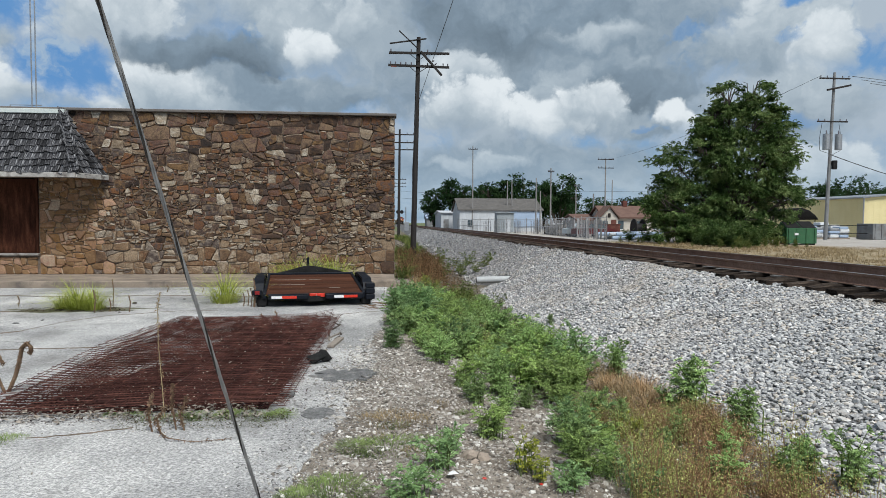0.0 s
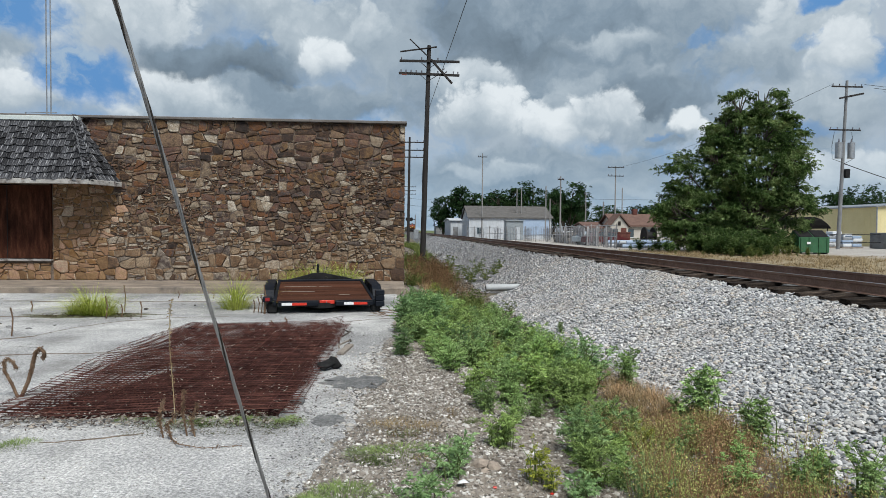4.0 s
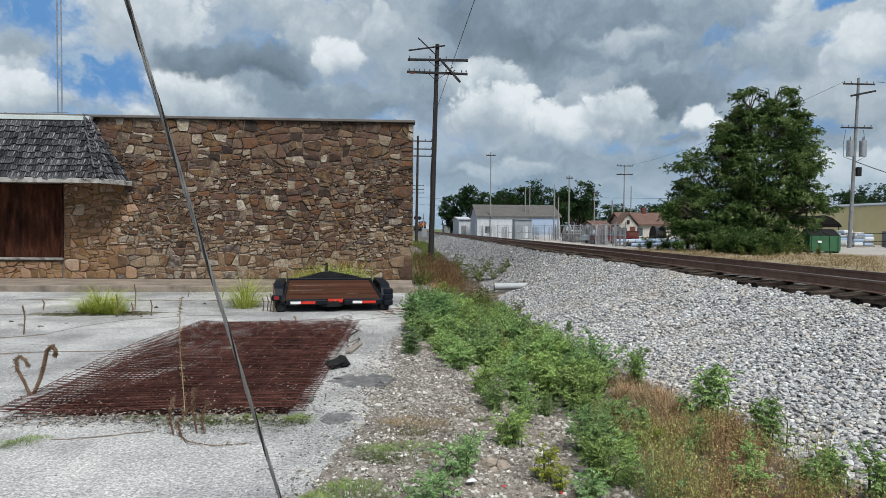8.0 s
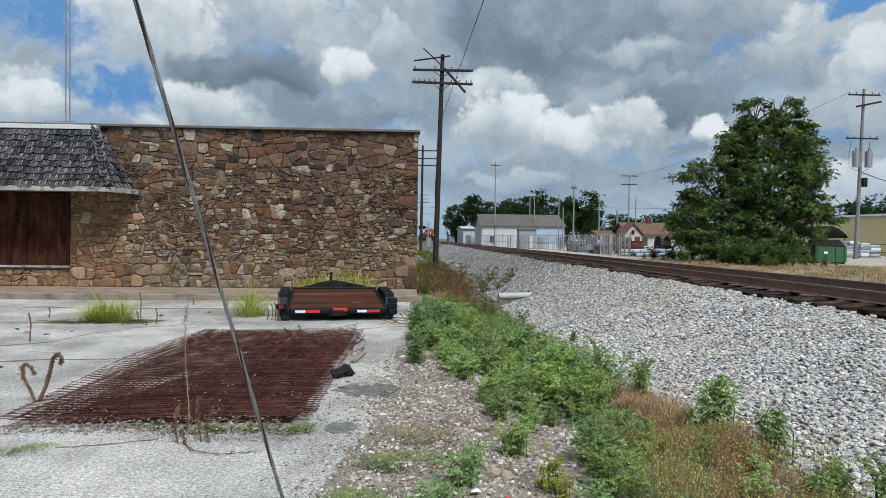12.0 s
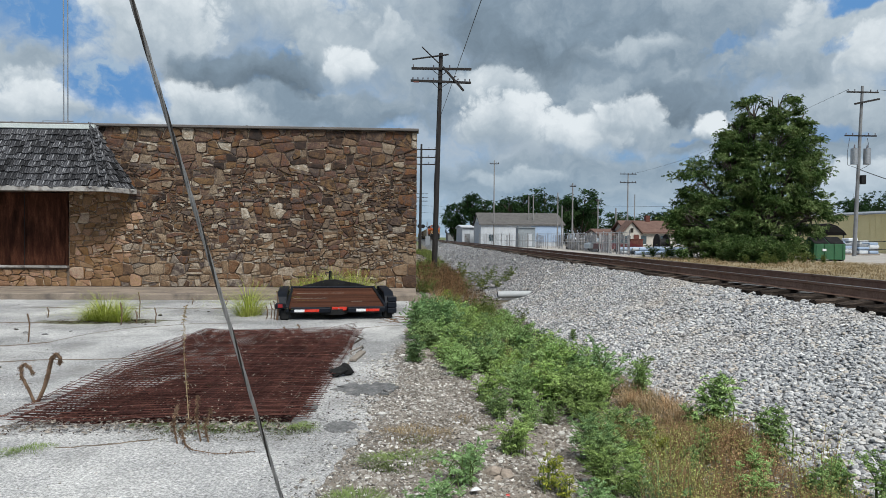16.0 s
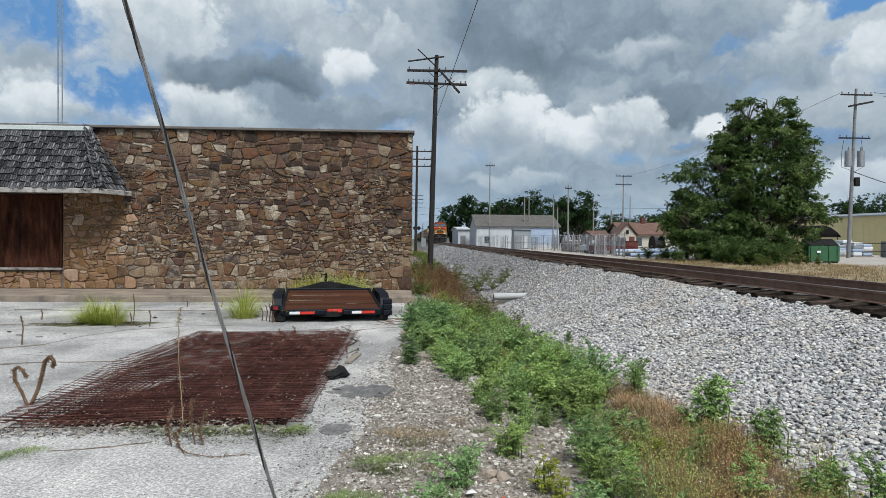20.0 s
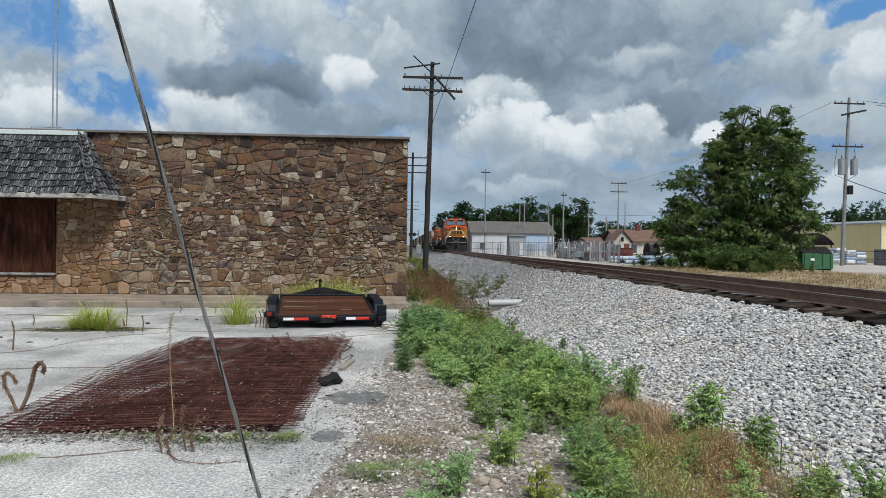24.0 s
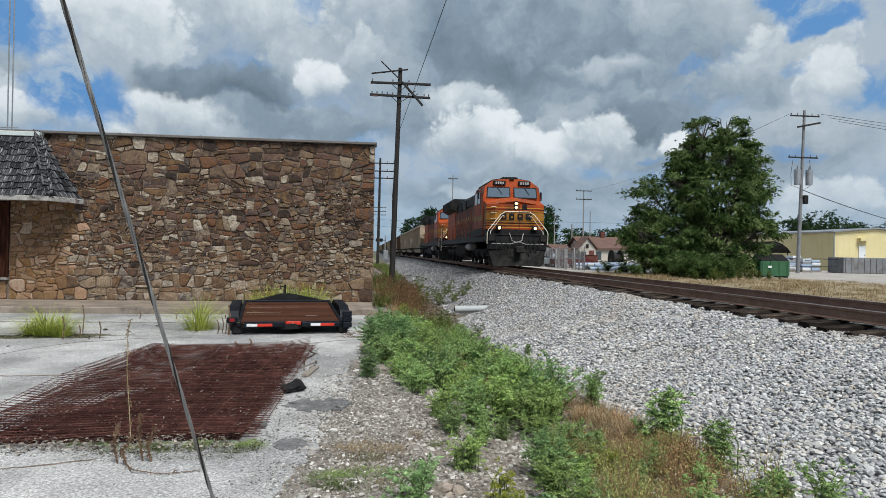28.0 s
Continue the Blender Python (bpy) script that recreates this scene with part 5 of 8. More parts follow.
    ob = simple_pole(x, y, 15.1, (14.75, 10.9), M["oldgrey"], "tall pale wooden utility pole with transformers", 0.15, 0.45, 2.9)
    part("tilted_crossarm", Shape().box(-1.1, 1.2, -0.3, -0.15, -0.08, 0.08, 0.01, m=pose(x + 0.7, y, 13.9, 0, -12, 0)), M["wood"], ob)
    for dx in (-0.58, 0.58):
        tr = part("transformer", Shape().tube([(x + 0.28 + dx, y - 0.2, 8.35), (x + 0.28 + dx, y - 0.2, 9.75)], 0.30, 14), M["galv"], ob, "grey can transformer")
        part("bushing", Shape().tube([(x + 0.28 + dx, y - 0.2, 9.75), (x + 0.28 + dx, y - 0.2, 10.1)], [0.08, 0.04], 8), M["insul"], tr)
    for dx in (-1.0, 1.15):
        part("drop_lead", Shape().tube([(x + dx * 0.75, y - 0.2, 10.7), (x + dx * 0.95, y - 0.2, 9.4), (x + dx * 0.9, y - 0.2, 8.3), (x + 0.3, y - 0.2, 7.9)], 0.02, 5), M["wire"], ob)
    part("meter_box", Shape().box(x + 0.3, x + 0.7, y - 0.4, y - 0.1, 6.6, 7.4, 0.03), M["black"], ob)


transformer_pole()
FARLABEL = "distant grey wooden utility pole"
for x, y, h, arms, w in ((14.12, 110, 14.6, (14.2,), 1.6), (34.0, 100, 11.75, (11.75, 10.4), 2.6), (20.5, 112, 8.8, (), 1), (21.3, 112, 9.0, (), 1), (23.8, 104, 8.8, (), 1), (24.5, 104, 6.7, (), 1),
                         (22.7, 90, 9.2, (8.9,), 0.9), (32.2, 110, 8.2, (8.1,), 0.8), (25.7, 80, 5.2, (), 1), (43.9, 125, 10.1, (), 1)):
    simple_pole(x, y, h, arms, M["farpole"], FARLABEL, 0.11, 0.0, w)
for x, y, h in ((1.0, 74, 12.0), (1.95, 150, 12.0)):
    simple_pole(x, y, h, (h - 0.4, h - 1.3, h - 2.1), M["wood"], "old line pole with crossarms beside the track", 0.15, 0.1, 3.4)


def wire(name, points, r, material=None, label="", sag=0.0, steps=10):
    pts = []
    for a, b in zip(points[:-1], points[1:]):
        a, b = Vector(a), Vector(b)
        for i in range(steps):
            f = i / steps
            pts.append(a.lerp(b, f) - Vector((0, 0, sag * 4 * f * (1 - f))))
    pts.append(Vector(points[-1]))
    return tagged(part(name, Shape().tube(pts, r, 6), material or M["wire"]), label, "wire")


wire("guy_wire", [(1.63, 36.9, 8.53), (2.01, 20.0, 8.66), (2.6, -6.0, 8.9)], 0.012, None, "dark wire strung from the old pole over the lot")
wire("hanging_wire", [(1.5, 36.86, 9.0), (1.28, 36.9, 4.6), (1.32, 36.9, 0.3)], 0.015, None, "loose wire hanging along the pole", 0.1)
guy = thing("guy_strand", "grey twisted steel guy strand anchored in the lot", "cable")
ga, gb = Vector((-0.26, 2.31, 0.0)), Vector((-2.2, -2.58, 11.7))
gd = (gb - ga).normalized()
gs = gd.orthogonal().normalized()
gu = gd.cross(gs)
for k in range(4):
    pts = []
    for i in range(260):
        a = i * 0.55 + k * math.pi / 2
        pts.append(ga + gd * (i * 0.026) + (gs * math.cos(a) + gu * math.sin(a)) * 0.0032)
    # the first strand is dark and winds round the cable as a stripe
    part("strand", Shape().tube(pts, 0.0026, 5), M["cable"] if k else M["darkstrand"], guy)
part("upper_strand", Shape().tube([ga + gd * 6.7, gb], 0.006, 6), M["cable"], guy)
for k in range(3):
    wire("power_line", [(41.5 + k * 0.9, 55.5, 15.0 - k * 0.3), (110, 75, 17 - k)], 0.02, None, "thin overhead power line", 0.6)
for x0, z0 in ((38.6, 15.0),):
    wire("power_line", [(x0, 55.5, z0), (43.4, 128, z0 - 0.5)], 0.015, None, "thin overhead power line", 1.0)
wire("service_drop", [(39.7, 55.4, 7.9), (60.0, 62.0, 4.6)], 0.035, None, "thick service cable from the transformer pole to the warehouse", 0.3)
for z in (11.0, 9.0):
    wire("power_line", [(1.6, 190, z), (30, 170, z - 0.5), (140, 150, z)], 0.03, None, "thin overhead power line", 0.8)


# antenna on the shop roof
ant = thing("antenna_mast", "thin steel antenna mast on the shop roof", "antenna")
for dx in (0.0, 0.22):
    part("mast", Shape().tube([(-19.0 + dx, 36.3, 4.1), (-19.0 + dx, 36.3, 19)], 0.035, 6), M["galv"], ant)
part("frame_bar", Shape().tube([(-20.1, 36.3, 4.1), (-20.1, 36.3, 7.75), (-18.5, 36.3, 7.75)], 0.03, 6), M["galv"], ant)


# crossing signal
sig = thing("crossing_signal", "railway crossing signal mast with paired lamps", "signal")
part("mast", Shape().tube([(2.9, 118, -0.2), (2.9, 118, 4.4)], 0.09, 8), M["galv"], sig)
for dx in (-0.95, -0.25):
    part("lamp_disc", Shape().tube([(2.9 + dx - 0.5, 117.8, 3.55), (2.9 + dx - 0.5, 117.95, 3.55)], 0.34, 14), M["black"], sig)
part("lamp_arm", Shape().box(1.2, 2.9, 117.9, 118, 3.5, 3.6), M["black"], sig)
part("control_box", Shape().box(2.6, 3.5, 117.6, 118.4, 0.0, 1.7, 0.03), M["galv"], sig)


# ---- trees ----
def tree(name, label, base, lobes, leaves, size, material, seed, trunk=0.28, stems=3, clumps=170, flat=(1.0, 1.0, 0.6)):
    """A trunk with forking limbs that reach into the lobes, and a crown of single leaves in clumps. lobes: x, y, z, rx, ry, rz."""
    r = np.random.default_rng(seed)
    ob = thing(name, label, "tree")
    bx, by, bz = base
    wood = Shape()
    lobes = np.array(lobes, float)
    for k, (x, y, z, rx, ry, rz) in enumerate(lobes):
        a = Vector((bx + (k % stems - stems / 2) * 0.35, by, bz - 0.1))
        c = Vector((x, y, z))
        mid = a.lerp(c, 0.45) + Vector((r.uniform(-0.5, 0.5), r.uniform(-0.5, 0.5), 0.4))
        q = trunk * (0.65 if k else 1.0)
        wood.tube([a, mid, c, c + Vector((0, 0, rz * 0.35))], [q, q * 0.6, q * 0.2, q * 0.05], 7)
        for _ in range(7):
            d = Vector(r.normal(size=3)).normalized()
            e = c + Vector((d.x * rx, d.y * ry, d.z * rz)) * 0.8
            wood.tube([c.lerp(mid, r.uniform(0, 0.5)), c.lerp(e, 0.55) + Vector((0, 0, 0.25)), e], [q * 0.3, q * 0.16, q * 0.05], 5)
    part("trunk", wood, M["bark"], ob)
    vol = lobes[:, 3] * lobes[:, 5]
    big = r.choice(len(lobes), clumps, p=vol / vol.sum())
    d = r.normal(size=(clumps, 3))
    d /= np.linalg.norm(d, axis=1, keepdims=True)
    hub = lobes[big, :3] + d * lobes[big, 3:] * (r.uniform(0.3, 1.0, clumps) ** 0.4 * r.uniform(0.82, 1.08, clumps))[:, None]
    pick = r.integers(0, clumps, leaves // 14)
    d = d[pick]
    puff = 0.105 * np.cbrt(lobes[big[pick], 3:].prod(1))[:, None] + size
    cl = hub[pick] + r.normal(size=(len(pick), 3)) * puff * flat
    spray = r.normal(size=(len(pick), 3)) * (1, 1, 0.8 * flat[2] / 0.6) + d * 0.6
    spray /= np.linalg.norm(spray, axis=1, keepdims=True)
    t = np.linspace(0, 1, 14)
    p = cl[:, None] + spray[:, None] * (t[None, :, None] * size * 2.5) - np.array((0, 0, 1)) * (t * t)[None, :, None] * size * 1.0
    side = np.cross(spray, (0, 0, 1)) + 1e-6
    side /= np.linalg.norm(side, axis=1, keepdims=True)
    flip = np.where(np.arange(14) % 2, 1.0, -1.0)
    way = spray[:, None] * 0.5 + side[:, None] * flip[None, :, None] + r.normal(size=(len(pick), 14, 3)) * 0.4 + (0, 0, -0.25)
    p, way = p.reshape(-1, 3), way.reshape(-1, 3)
    keep = p[:, 2] > bz + 0.1
    p, way = p[keep], way[keep]
    n = len(p)
    part("crown", leaf_mesh("crown", p, way, r.uniform(0.7, 1.25, n) * size * 1.3, r.uniform(0.7, 1.1, n) * size * 0.7, 0.3, r), material, ob)
    return ob


CROWN = [(26.3, 46.4, 6.8, 3.4, 3.2, 4.0), (25.0, 46.3, 11.0, 1.2, 1.6, 1.5), (26.9, 46.3, 11.4, 1.3, 1.6, 1.6), (23.5, 46.3, 7.8, 1.6, 1.9, 1.7), (21.4, 46.5, 5.8, 1.9, 2.0, 2.0), (20.6, 46.5, 3.2, 1.6, 2.0, 1.9), (28.7, 46.0, 7.6, 1.2, 1.5, 1.8),
         (29.1, 46.0, 4.4, 1.2, 1.6, 1.8), (24.4, 46.3, 9.5, 1.0, 1.4, 1.1), (24.0, 46.0, 1.8, 3.6, 2.0, 1.3), (28.4, 46.2, 10.2, 0.9, 1.0, 1.2), (22.2, 46.3, 1.6, 3.4, 1.6, 1.3), (20.6, 46.0, 4.4, 1.6, 1.3, 1.5)]
CROWN_FRONT = [(23.9, 46.2, 9.6, 1.2, 1.3, 1.2), (28.4, 46.0, 8.9, 1.3, 1.3, 1.2), (23.0, 46.2, 8.6, 1.1, 1.2, 1.0), (19.3, 43.6, 1.3, 1.6, 1.2, 1.3), (19.6, 44.6, 2.8, 1.5, 1.3, 1.3), (21.3, 44.4, 1.5, 2.3, 1.2, 1.3), (24.8, 43.9, 1.4, 2.2, 1.2, 1.2), (27.6, 44.3, 1.5, 1.3, 1.1, 1.0), (22.6, 45.3, 3.6, 1.9, 1.8, 1.9), (25.2, 44.7, 3.3, 1.9, 1.5, 1.7), (28.4, 44.7, 3.4, 1.8, 1.5, 1.5), (26.4, 44.2, 6.0, 1.5, 1.3, 1.2), (23.6, 44.7, 5.9, 1.5, 1.3, 1.2), (28.3, 44.6, 6.7, 1.2, 1.2, 1.1), (26.2, 44.8, 8.7, 1.4, 1.2, 1.2), (22.6, 45.2, 6.9, 1.1, 1.1, 0.9)]
tree("tree", "large dark green leafy tree beside the track", (25.5, 46, 0.2), CROWN + CROWN_FRONT, 320000, 0.095, M["leaf"], 3, 0.30, 3, 600, (1.15, 1.1, 0.5))

FAR = "distant dark green tree behind the sheds"
r0 = random.Random(5)
for x, y, w, h in ((16.5, 262, 9, 9.5), (12.0, 175, 6.2, 11.6), (16.6, 168, 7.5, 13.2), (21.5, 165, 9, 14.0), (27, 162, 9, 13.2), (32.5, 160, 9.5, 14.2), (38.5, 160, 8, 12.8), (34.8, 131, 8.5, 11.9), (45, 165, 9, 11), (49, 150, 11, 9), (60, 150, 12, 9), (62, 118, 13, 10.5),
                   (70, 118, 14, 11), (80, 110, 9.5, 12.2), (97, 120, 13, 10.8), (106, 118, 12, 10.2), (108, 112, 15, 9), (118, 95, 16, 9.5), (78, 150, 16, 10), (135, 130, 20, 10)):
    lobes = [(x + r0.uniform(-0.35, 0.35) * w, y + r0.uniform(-2, 2), h * r0.uniform(0.35, 0.8), w * r0.uniform(0.22, 0.34), w * 0.3, h * r0.uniform(0.18, 0.26)) for _ in range(7)]
    tree("tree", FAR, (x, y, 0.2), lobes, 26000, 0.20, M["farleaf"], int(x * 10 + y), 0.3, 1, 150)


# ---- right-hand side: sheds, house, fence, yard ----
def gable_house(name, label, x0, x1, y0, y1, z0, eave, ridge, along, wall_m, roof_m, over=0.3):
    """Walls, gables and a two-sided roof; along: the axis of the ridge."""
    ob = thing(name, label, "building")
    part("wall", Shape().box(x0, x1, y0, y1, z0 - 0.2, eave), wall_m, ob)
    s, g = Shape(), Shape()
    if along == "x":
        ym = (y0 + y1) / 2
        s.prism([(y0 - over, eave - 0.05), (ym, ridge), (y1 + over, eave - 0.05), (y1 + over, eave + 0.12), (ym, ridge + 0.18), (y0 - over, eave + 0.12)], x0 - over, x1 + over, "x")
        g.prism([(y0, eave), (ym, ridge - 0.02), (y1, eave)], x0 + 0.02, x1 - 0.02, "x")
    else:
        xm = (x0 + x1) / 2
        s.prism([(x0 - over, eave - 0.05), (xm, ridge), (x1 + over, eave - 0.05), (x1 + over, eave + 0.12), (xm, ridge + 0.18), (x0 - over, eave + 0.12)], y0 - over, y1 + over, "y")
        g.prism([(x0, eave), (xm, ridge - 0.02), (x1, eave)], y0 + 0.02, y1 - 0.02, "y")
    part("gable", g, wall_m, ob)
    part("roof", s, roof_m, ob, smooth=0)
    return ob


def panel(ob, name, x0, x1, y, z0, z1, material, label=""):
    return part(name, Shape().box(x0, x1, y - 0.06, y - 0.004, z0, z1, 0.01), material, ob, label)


shed = gable_house("shed", "long white metal shed with a grey shingle roof", 11.9, 26.2, 110, 122, 0.2, 3.8, 5.9, "x", M["shedwall"], M["slate"])
panel(shed, "blue_siding", 20.6, 25.9, 110, 0.9, 3.6, M["blue"], "pale blue painted siding")
for x0 in (13.3,):
    panel(shed, "window", x0, x0 + 0.8, 110, 1.0, 2.1, M["glass"])
shed2 = gable_house("shed", "low white metal outbuilding beside the long shed", 9.85, 13.6, 124, 140, 0.2, 3.5, 3.95, "x", M["shedwall"], M["shedwall"])
panel(shed2, "door", 10.3, 11.3, 124, 0.2, 2.3, M["oldgrey"])
gable_house("shed", "low far shed with a pale blue roof", 10.8, 15.0, 190, 200, 0.2, 2.9, 4.6, "x", M["oldgrey"], M["blue"])
house = gable_house("house", "low cream-walled house with a brown shingle roof", 24.3, 34.8, 71.5, 77.0, 0.2, 2.25, 3.55, "x", M["cream_wall"], M["brownroof"])
for x0 in (25.6, 27.6, 30.0):
    panel(house, "window", x0, x0 + 0.9, 71.5, 1.0, 1.9, M["glass"])
    panel(house, "window_sill", x0 - 0.06, x0 + 0.96, 71.45, 0.92, 0.99, M["white"])
part("chimney", Shape().box(27.3, 27.8, 73.9, 74.5, 3.0, 4.3, 0.02), M["brick"], house)
gable = gable_house("house", "cream gable-fronted cottage wing", 23.1, 25.1, 69.4, 71.2, 0.2, 2.2, 3.45, "y", M["cream_wall"], M["brownroof"], 0.2)
panel(gable, "gable_vent", 23.95, 24.25, 69.4, 2.3, 2.75, M["dark"])
panel(gable, "window", 23.35, 23.95, 69.4, 1.0, 1.9, M["glass"])
panel(gable, "door", 24.3, 24.9, 69.4, 0.25, 2.05, M["brick"])
garage = gable_house("garage", "low garage with white doors", 21.9, 25.0, 74, 80, 0.2, 1.95, 2.6, "x", M["cream_wall"], M["brownroof"])
for k in range(2):
    panel(garage, "garage_door", 22.05 + k * 1.45, 23.3 + k * 1.45, 74, 0.2, 1.65, M["white"])
yel = thing("warehouse", "pale yellow metal warehouse with a low gabled roof", "building", at=pose(52.66, 68.0, 0.0, 0, 0, 5))
part("wall", Shape().box(0, 11.2, 0, 30, 0.0, 4.6), M["yellow_wall"], yel)
part("gable", Shape().prism([(0.0, 4.602), (5.6, 5.1), (11.2, 4.602)], 0.0, 30, "y"), M["yellow_wall"], yel, smooth=0)
part("roof", Shape().prism([(-0.35, 4.60), (5.6, 5.14), (11.55, 4.60), (11.55, 4.74), (5.6, 5.28), (-0.35, 4.74)], -0.3, 30.3, "y"), M["galv"], yel, "pale grey metal roof sheet", smooth=0)
for k in range(36):
    part("siding_seam", Shape().box(-0.014, -0.004, k * 0.82, k * 0.82 + 0.02, 0.1, 4.59), M["yellow_wall"], yel)
for k in range(13):
    part("siding_seam", Shape().box(0.5 + k * 0.82, 0.52 + k * 0.82, -0.014, -0.004, 0.1, 4.59), M["yellow_wall"], yel)
part("downpipe", Shape().box(-0.06, 0.06, -0.12, -0.016, 0.1, 4.6, 0.01), M["galv"], yel)
door = part("door", Shape().box(3.3, 4.2, -0.08, -0.016, 1.1, 3.15, 0.005), M["white"], yel, "pale blue-white loading door")
part("door_handle", Shape().box(4.05, 4.12, -0.12, -0.081, 2.0, 2.12, 0.005), M["black"], door)
part("door_hood", Shape().prism([(3.1, 3.7), (4.4, 3.7), (4.4, 4.02), (3.1, 4.02)], -0.55, -0.016, "y"), M["yellow_wall"], yel)
can = thing("lean_to_canopy", "dark curved metal canopy on thin posts beside the warehouse", "canopy")
arch = [(41.6, 2.85), (42.0, 3.3), (42.8, 3.35), (43.6, 3.1), (44.3, 2.6), (44.6, 2.25)]
part("roof", Shape().prism(arch + [(x, z - 0.12) for x, z in arch[::-1]], 64.0, 68.0, "y"), M["black"], can, smooth=0)
for x, z in ((41.75, 2.9), (44.4, 2.35)):
    for y in (64.2, 67.8):
        part("post", Shape().tube([(x, y, 0.15), (x, y, z)], 0.05, 6), M["greypaint"], can)
grey = thing("storage_container", "weathered grey storage container in the yard", "container")
part("body", Shape().box(45.9, 51.1, 57.9, 60.1, 0.2, 1.75, 0.03), M["oldgrey"], grey)
for k in range(8):
    part("rib", Shape().box(46.1 + k * 0.66, 46.18 + k * 0.66, 57.85, 57.896, 0.25, 1.7), M["oldgrey"], grey)


# ---- near things on the lot ----
def stuff(name, shape, material, parent):
    """A part whose pieces nobody could count."""
    return tagged(part(name, shape, material, parent), kind="stuff")


def litter(name, label, x0, x1, y0, y1, n, size, material, z, seed, height=0.02, left=None):
    """Scattered dead leaves and bits, uncountable."""
    r = np.random.default_rng(seed)
    p = np.c_[r.uniform(x0, x1, n), r.uniform(y0, y1, n), z + r.uniform(0, height, n)]
    if left:
        p = p[p[:, 0] > left(p[:, 1]) + r.normal(size=n) * 0.09]
        n = len(p)
    way = r.normal(size=(n, 3)) * (1, 1, 0.25)
    me = leaf_mesh(name, p, way, r.uniform(0.5, 1.4, n) * size, r.uniform(0.4, 1.0, n) * size * 0.6, 0.0, r)
    return solid(name, me, material, label, "litter", kind="stuff")


def fill_edge(y):
    """Where the leaf bed under the mesh ends."""
    return -3.05 + 0.85 * smooth(5.5, 8.4, y)


litter_m = mat("dead_leaf_litter", ((0.014, 0.007, 0.007), (0.034, 0.014, 0.013), (0.11, 0.06, 0.05)), 5, 0.9, vary="island", spread=0.4, bump=0.0, spec=0.1)
pale_litter = mat("pale_dry_litter", ((0.16, 0.135, 0.11), (0.40, 0.36, 0.31)), 5, 0.9, vary="island", spread=0.4, bump=0.0)
litter("leaf_litter", "dark red-brown leaf litter under the wire mesh", -3.25, -0.98, 5.5, 10.1, 9000, 0.05, litter_m, 0.005, 1, 0.05, fill_edge)
litter("dry_litter", "pale dry leaves caught in the wire mesh", -3.3, -0.9, 5.35, 10.2, 900, 0.028, pale_litter, 0.03, 2, 0.12, fill_edge)
litter("dry_litter", "pale dry leaves along the mesh edge", -3.35, -1.0, 5.25, 5.6, 700, 0.045, pale_litter, 0.005, 3, 0.05)
litter("dry_litter", "debris along the mesh side", -0.98, -0.70, 5.4, 10.0, 320, 0.022, litter_m, 0.004, 4, 0.02)
solid("dead_leaf_bed", Shape().prism([(-1.02, 5.55), (-1.02, 10.05)] + [(float(fill_edge(y)) + 0.05 * math.sin(y * 5.1) + 0.03 * math.sin(y * 13), y) for y in np.linspace(10.05, 5.55, 24)], -0.03, 0.012, "z"), litter_m, "bed of dark leaf mould under the mesh", "litter", kind="stuff")


def wire_sheet(k):
    """One rusty sheet of welded wire mesh, slightly warped."""
    r = random.Random(k)
    ob = thing("wire_mesh_sheet", "rusty sheet of welded wire mesh lying in a stack", "wire mesh", "stack of wire mesh")
    z0 = 0.03 + 0.019 * k
    sx, sy, tilt = r.uniform(-0.05, 0.05), r.uniform(-0.10, 0.10), r.uniform(-0.03, 0.02)
    lift = (0.02, 0.04, 0.03, 0.08, 0.10)[k]
    def place(u, v):
        x, y = -3.24 + 2.34 * u + sx, 5.34 + 5.05 * v + sy + 0.17 * u
        x, y = x - tilt * (y - 8), y + tilt * (x + 2)
        z = z0 + 0.018 * math.sin(u * 5 + k) * math.sin(v * 6 + 2 * k) + lift * (max(0, u - 0.75) * 4) ** 2 * (max(0, v - 0.8) * 5) ** 2 * 0.8
        z += (0.025 + 0.012 * k) * (max(0, 0.25 - u) * 4) ** 2 * (0.4 + 0.6 * math.sin(v * 3.1) ** 2)
        return (x, y, max(0.012, z))
    for i in range(20):
        part("wire", Shape().tube([place(i / 19, j / 9) for j in range(10)], 0.0029, 4), M["rust"], ob, smooth=0)
    for j in range(62):
        a, b = r.uniform(-0.015, 0.0), 1 + r.uniform(0.0, 0.02)
        part("wire", Shape().tube([place(a + (b - a) * i / 6, j / 61) for i in range(7)], 0.0030, 4), M["rust"], ob, smooth=0)


for k in range(5):
    wire_sheet(k)


def trailer():
    """A low deck-over trailer that stands tail down; local y runs forward from the rear beam."""
    ob = thing("utility_trailer", "low black utility trailer with a red-brown plank deck", "trailer", at=pose(-1.41, 12.42, 0.0, 0, 0, 8.5))
    half, long = 0.90, 2.6
    tip = pose(0, 0, 0.235, 3.4)  # the deck's slope
    for k in range(14):
        w = long / 14
        part("deck_plank", Shape().box(-half, half, w * k + 0.005, w * (k + 1) - 0.005, -0.03, 0.012 - 0.004 * (k % 3), 0.005, m=tip), M["plank"], ob)
    for xa in (-half - 0.06, half):
        part("side_rail", Shape().box(xa, xa + 0.06, -0.02, long, -0.08, 0.035, 0.008, m=tip), M["navy"], ob)
    part("front_rail", Shape().box(-half - 0.06, half + 0.06, long + 0.002, long + 0.07, -0.08, 0.05, 0.01, m=tip), M["navy"], ob)
    part("underframe", Shape().box(-half + 0.08, half - 0.08, 0.05, long - 0.1, -0.12, -0.034, 0.02, m=tip), M["tyre"], ob)
    for xa, xb in ((-0.86, -0.12), (0.20, 0.92)):
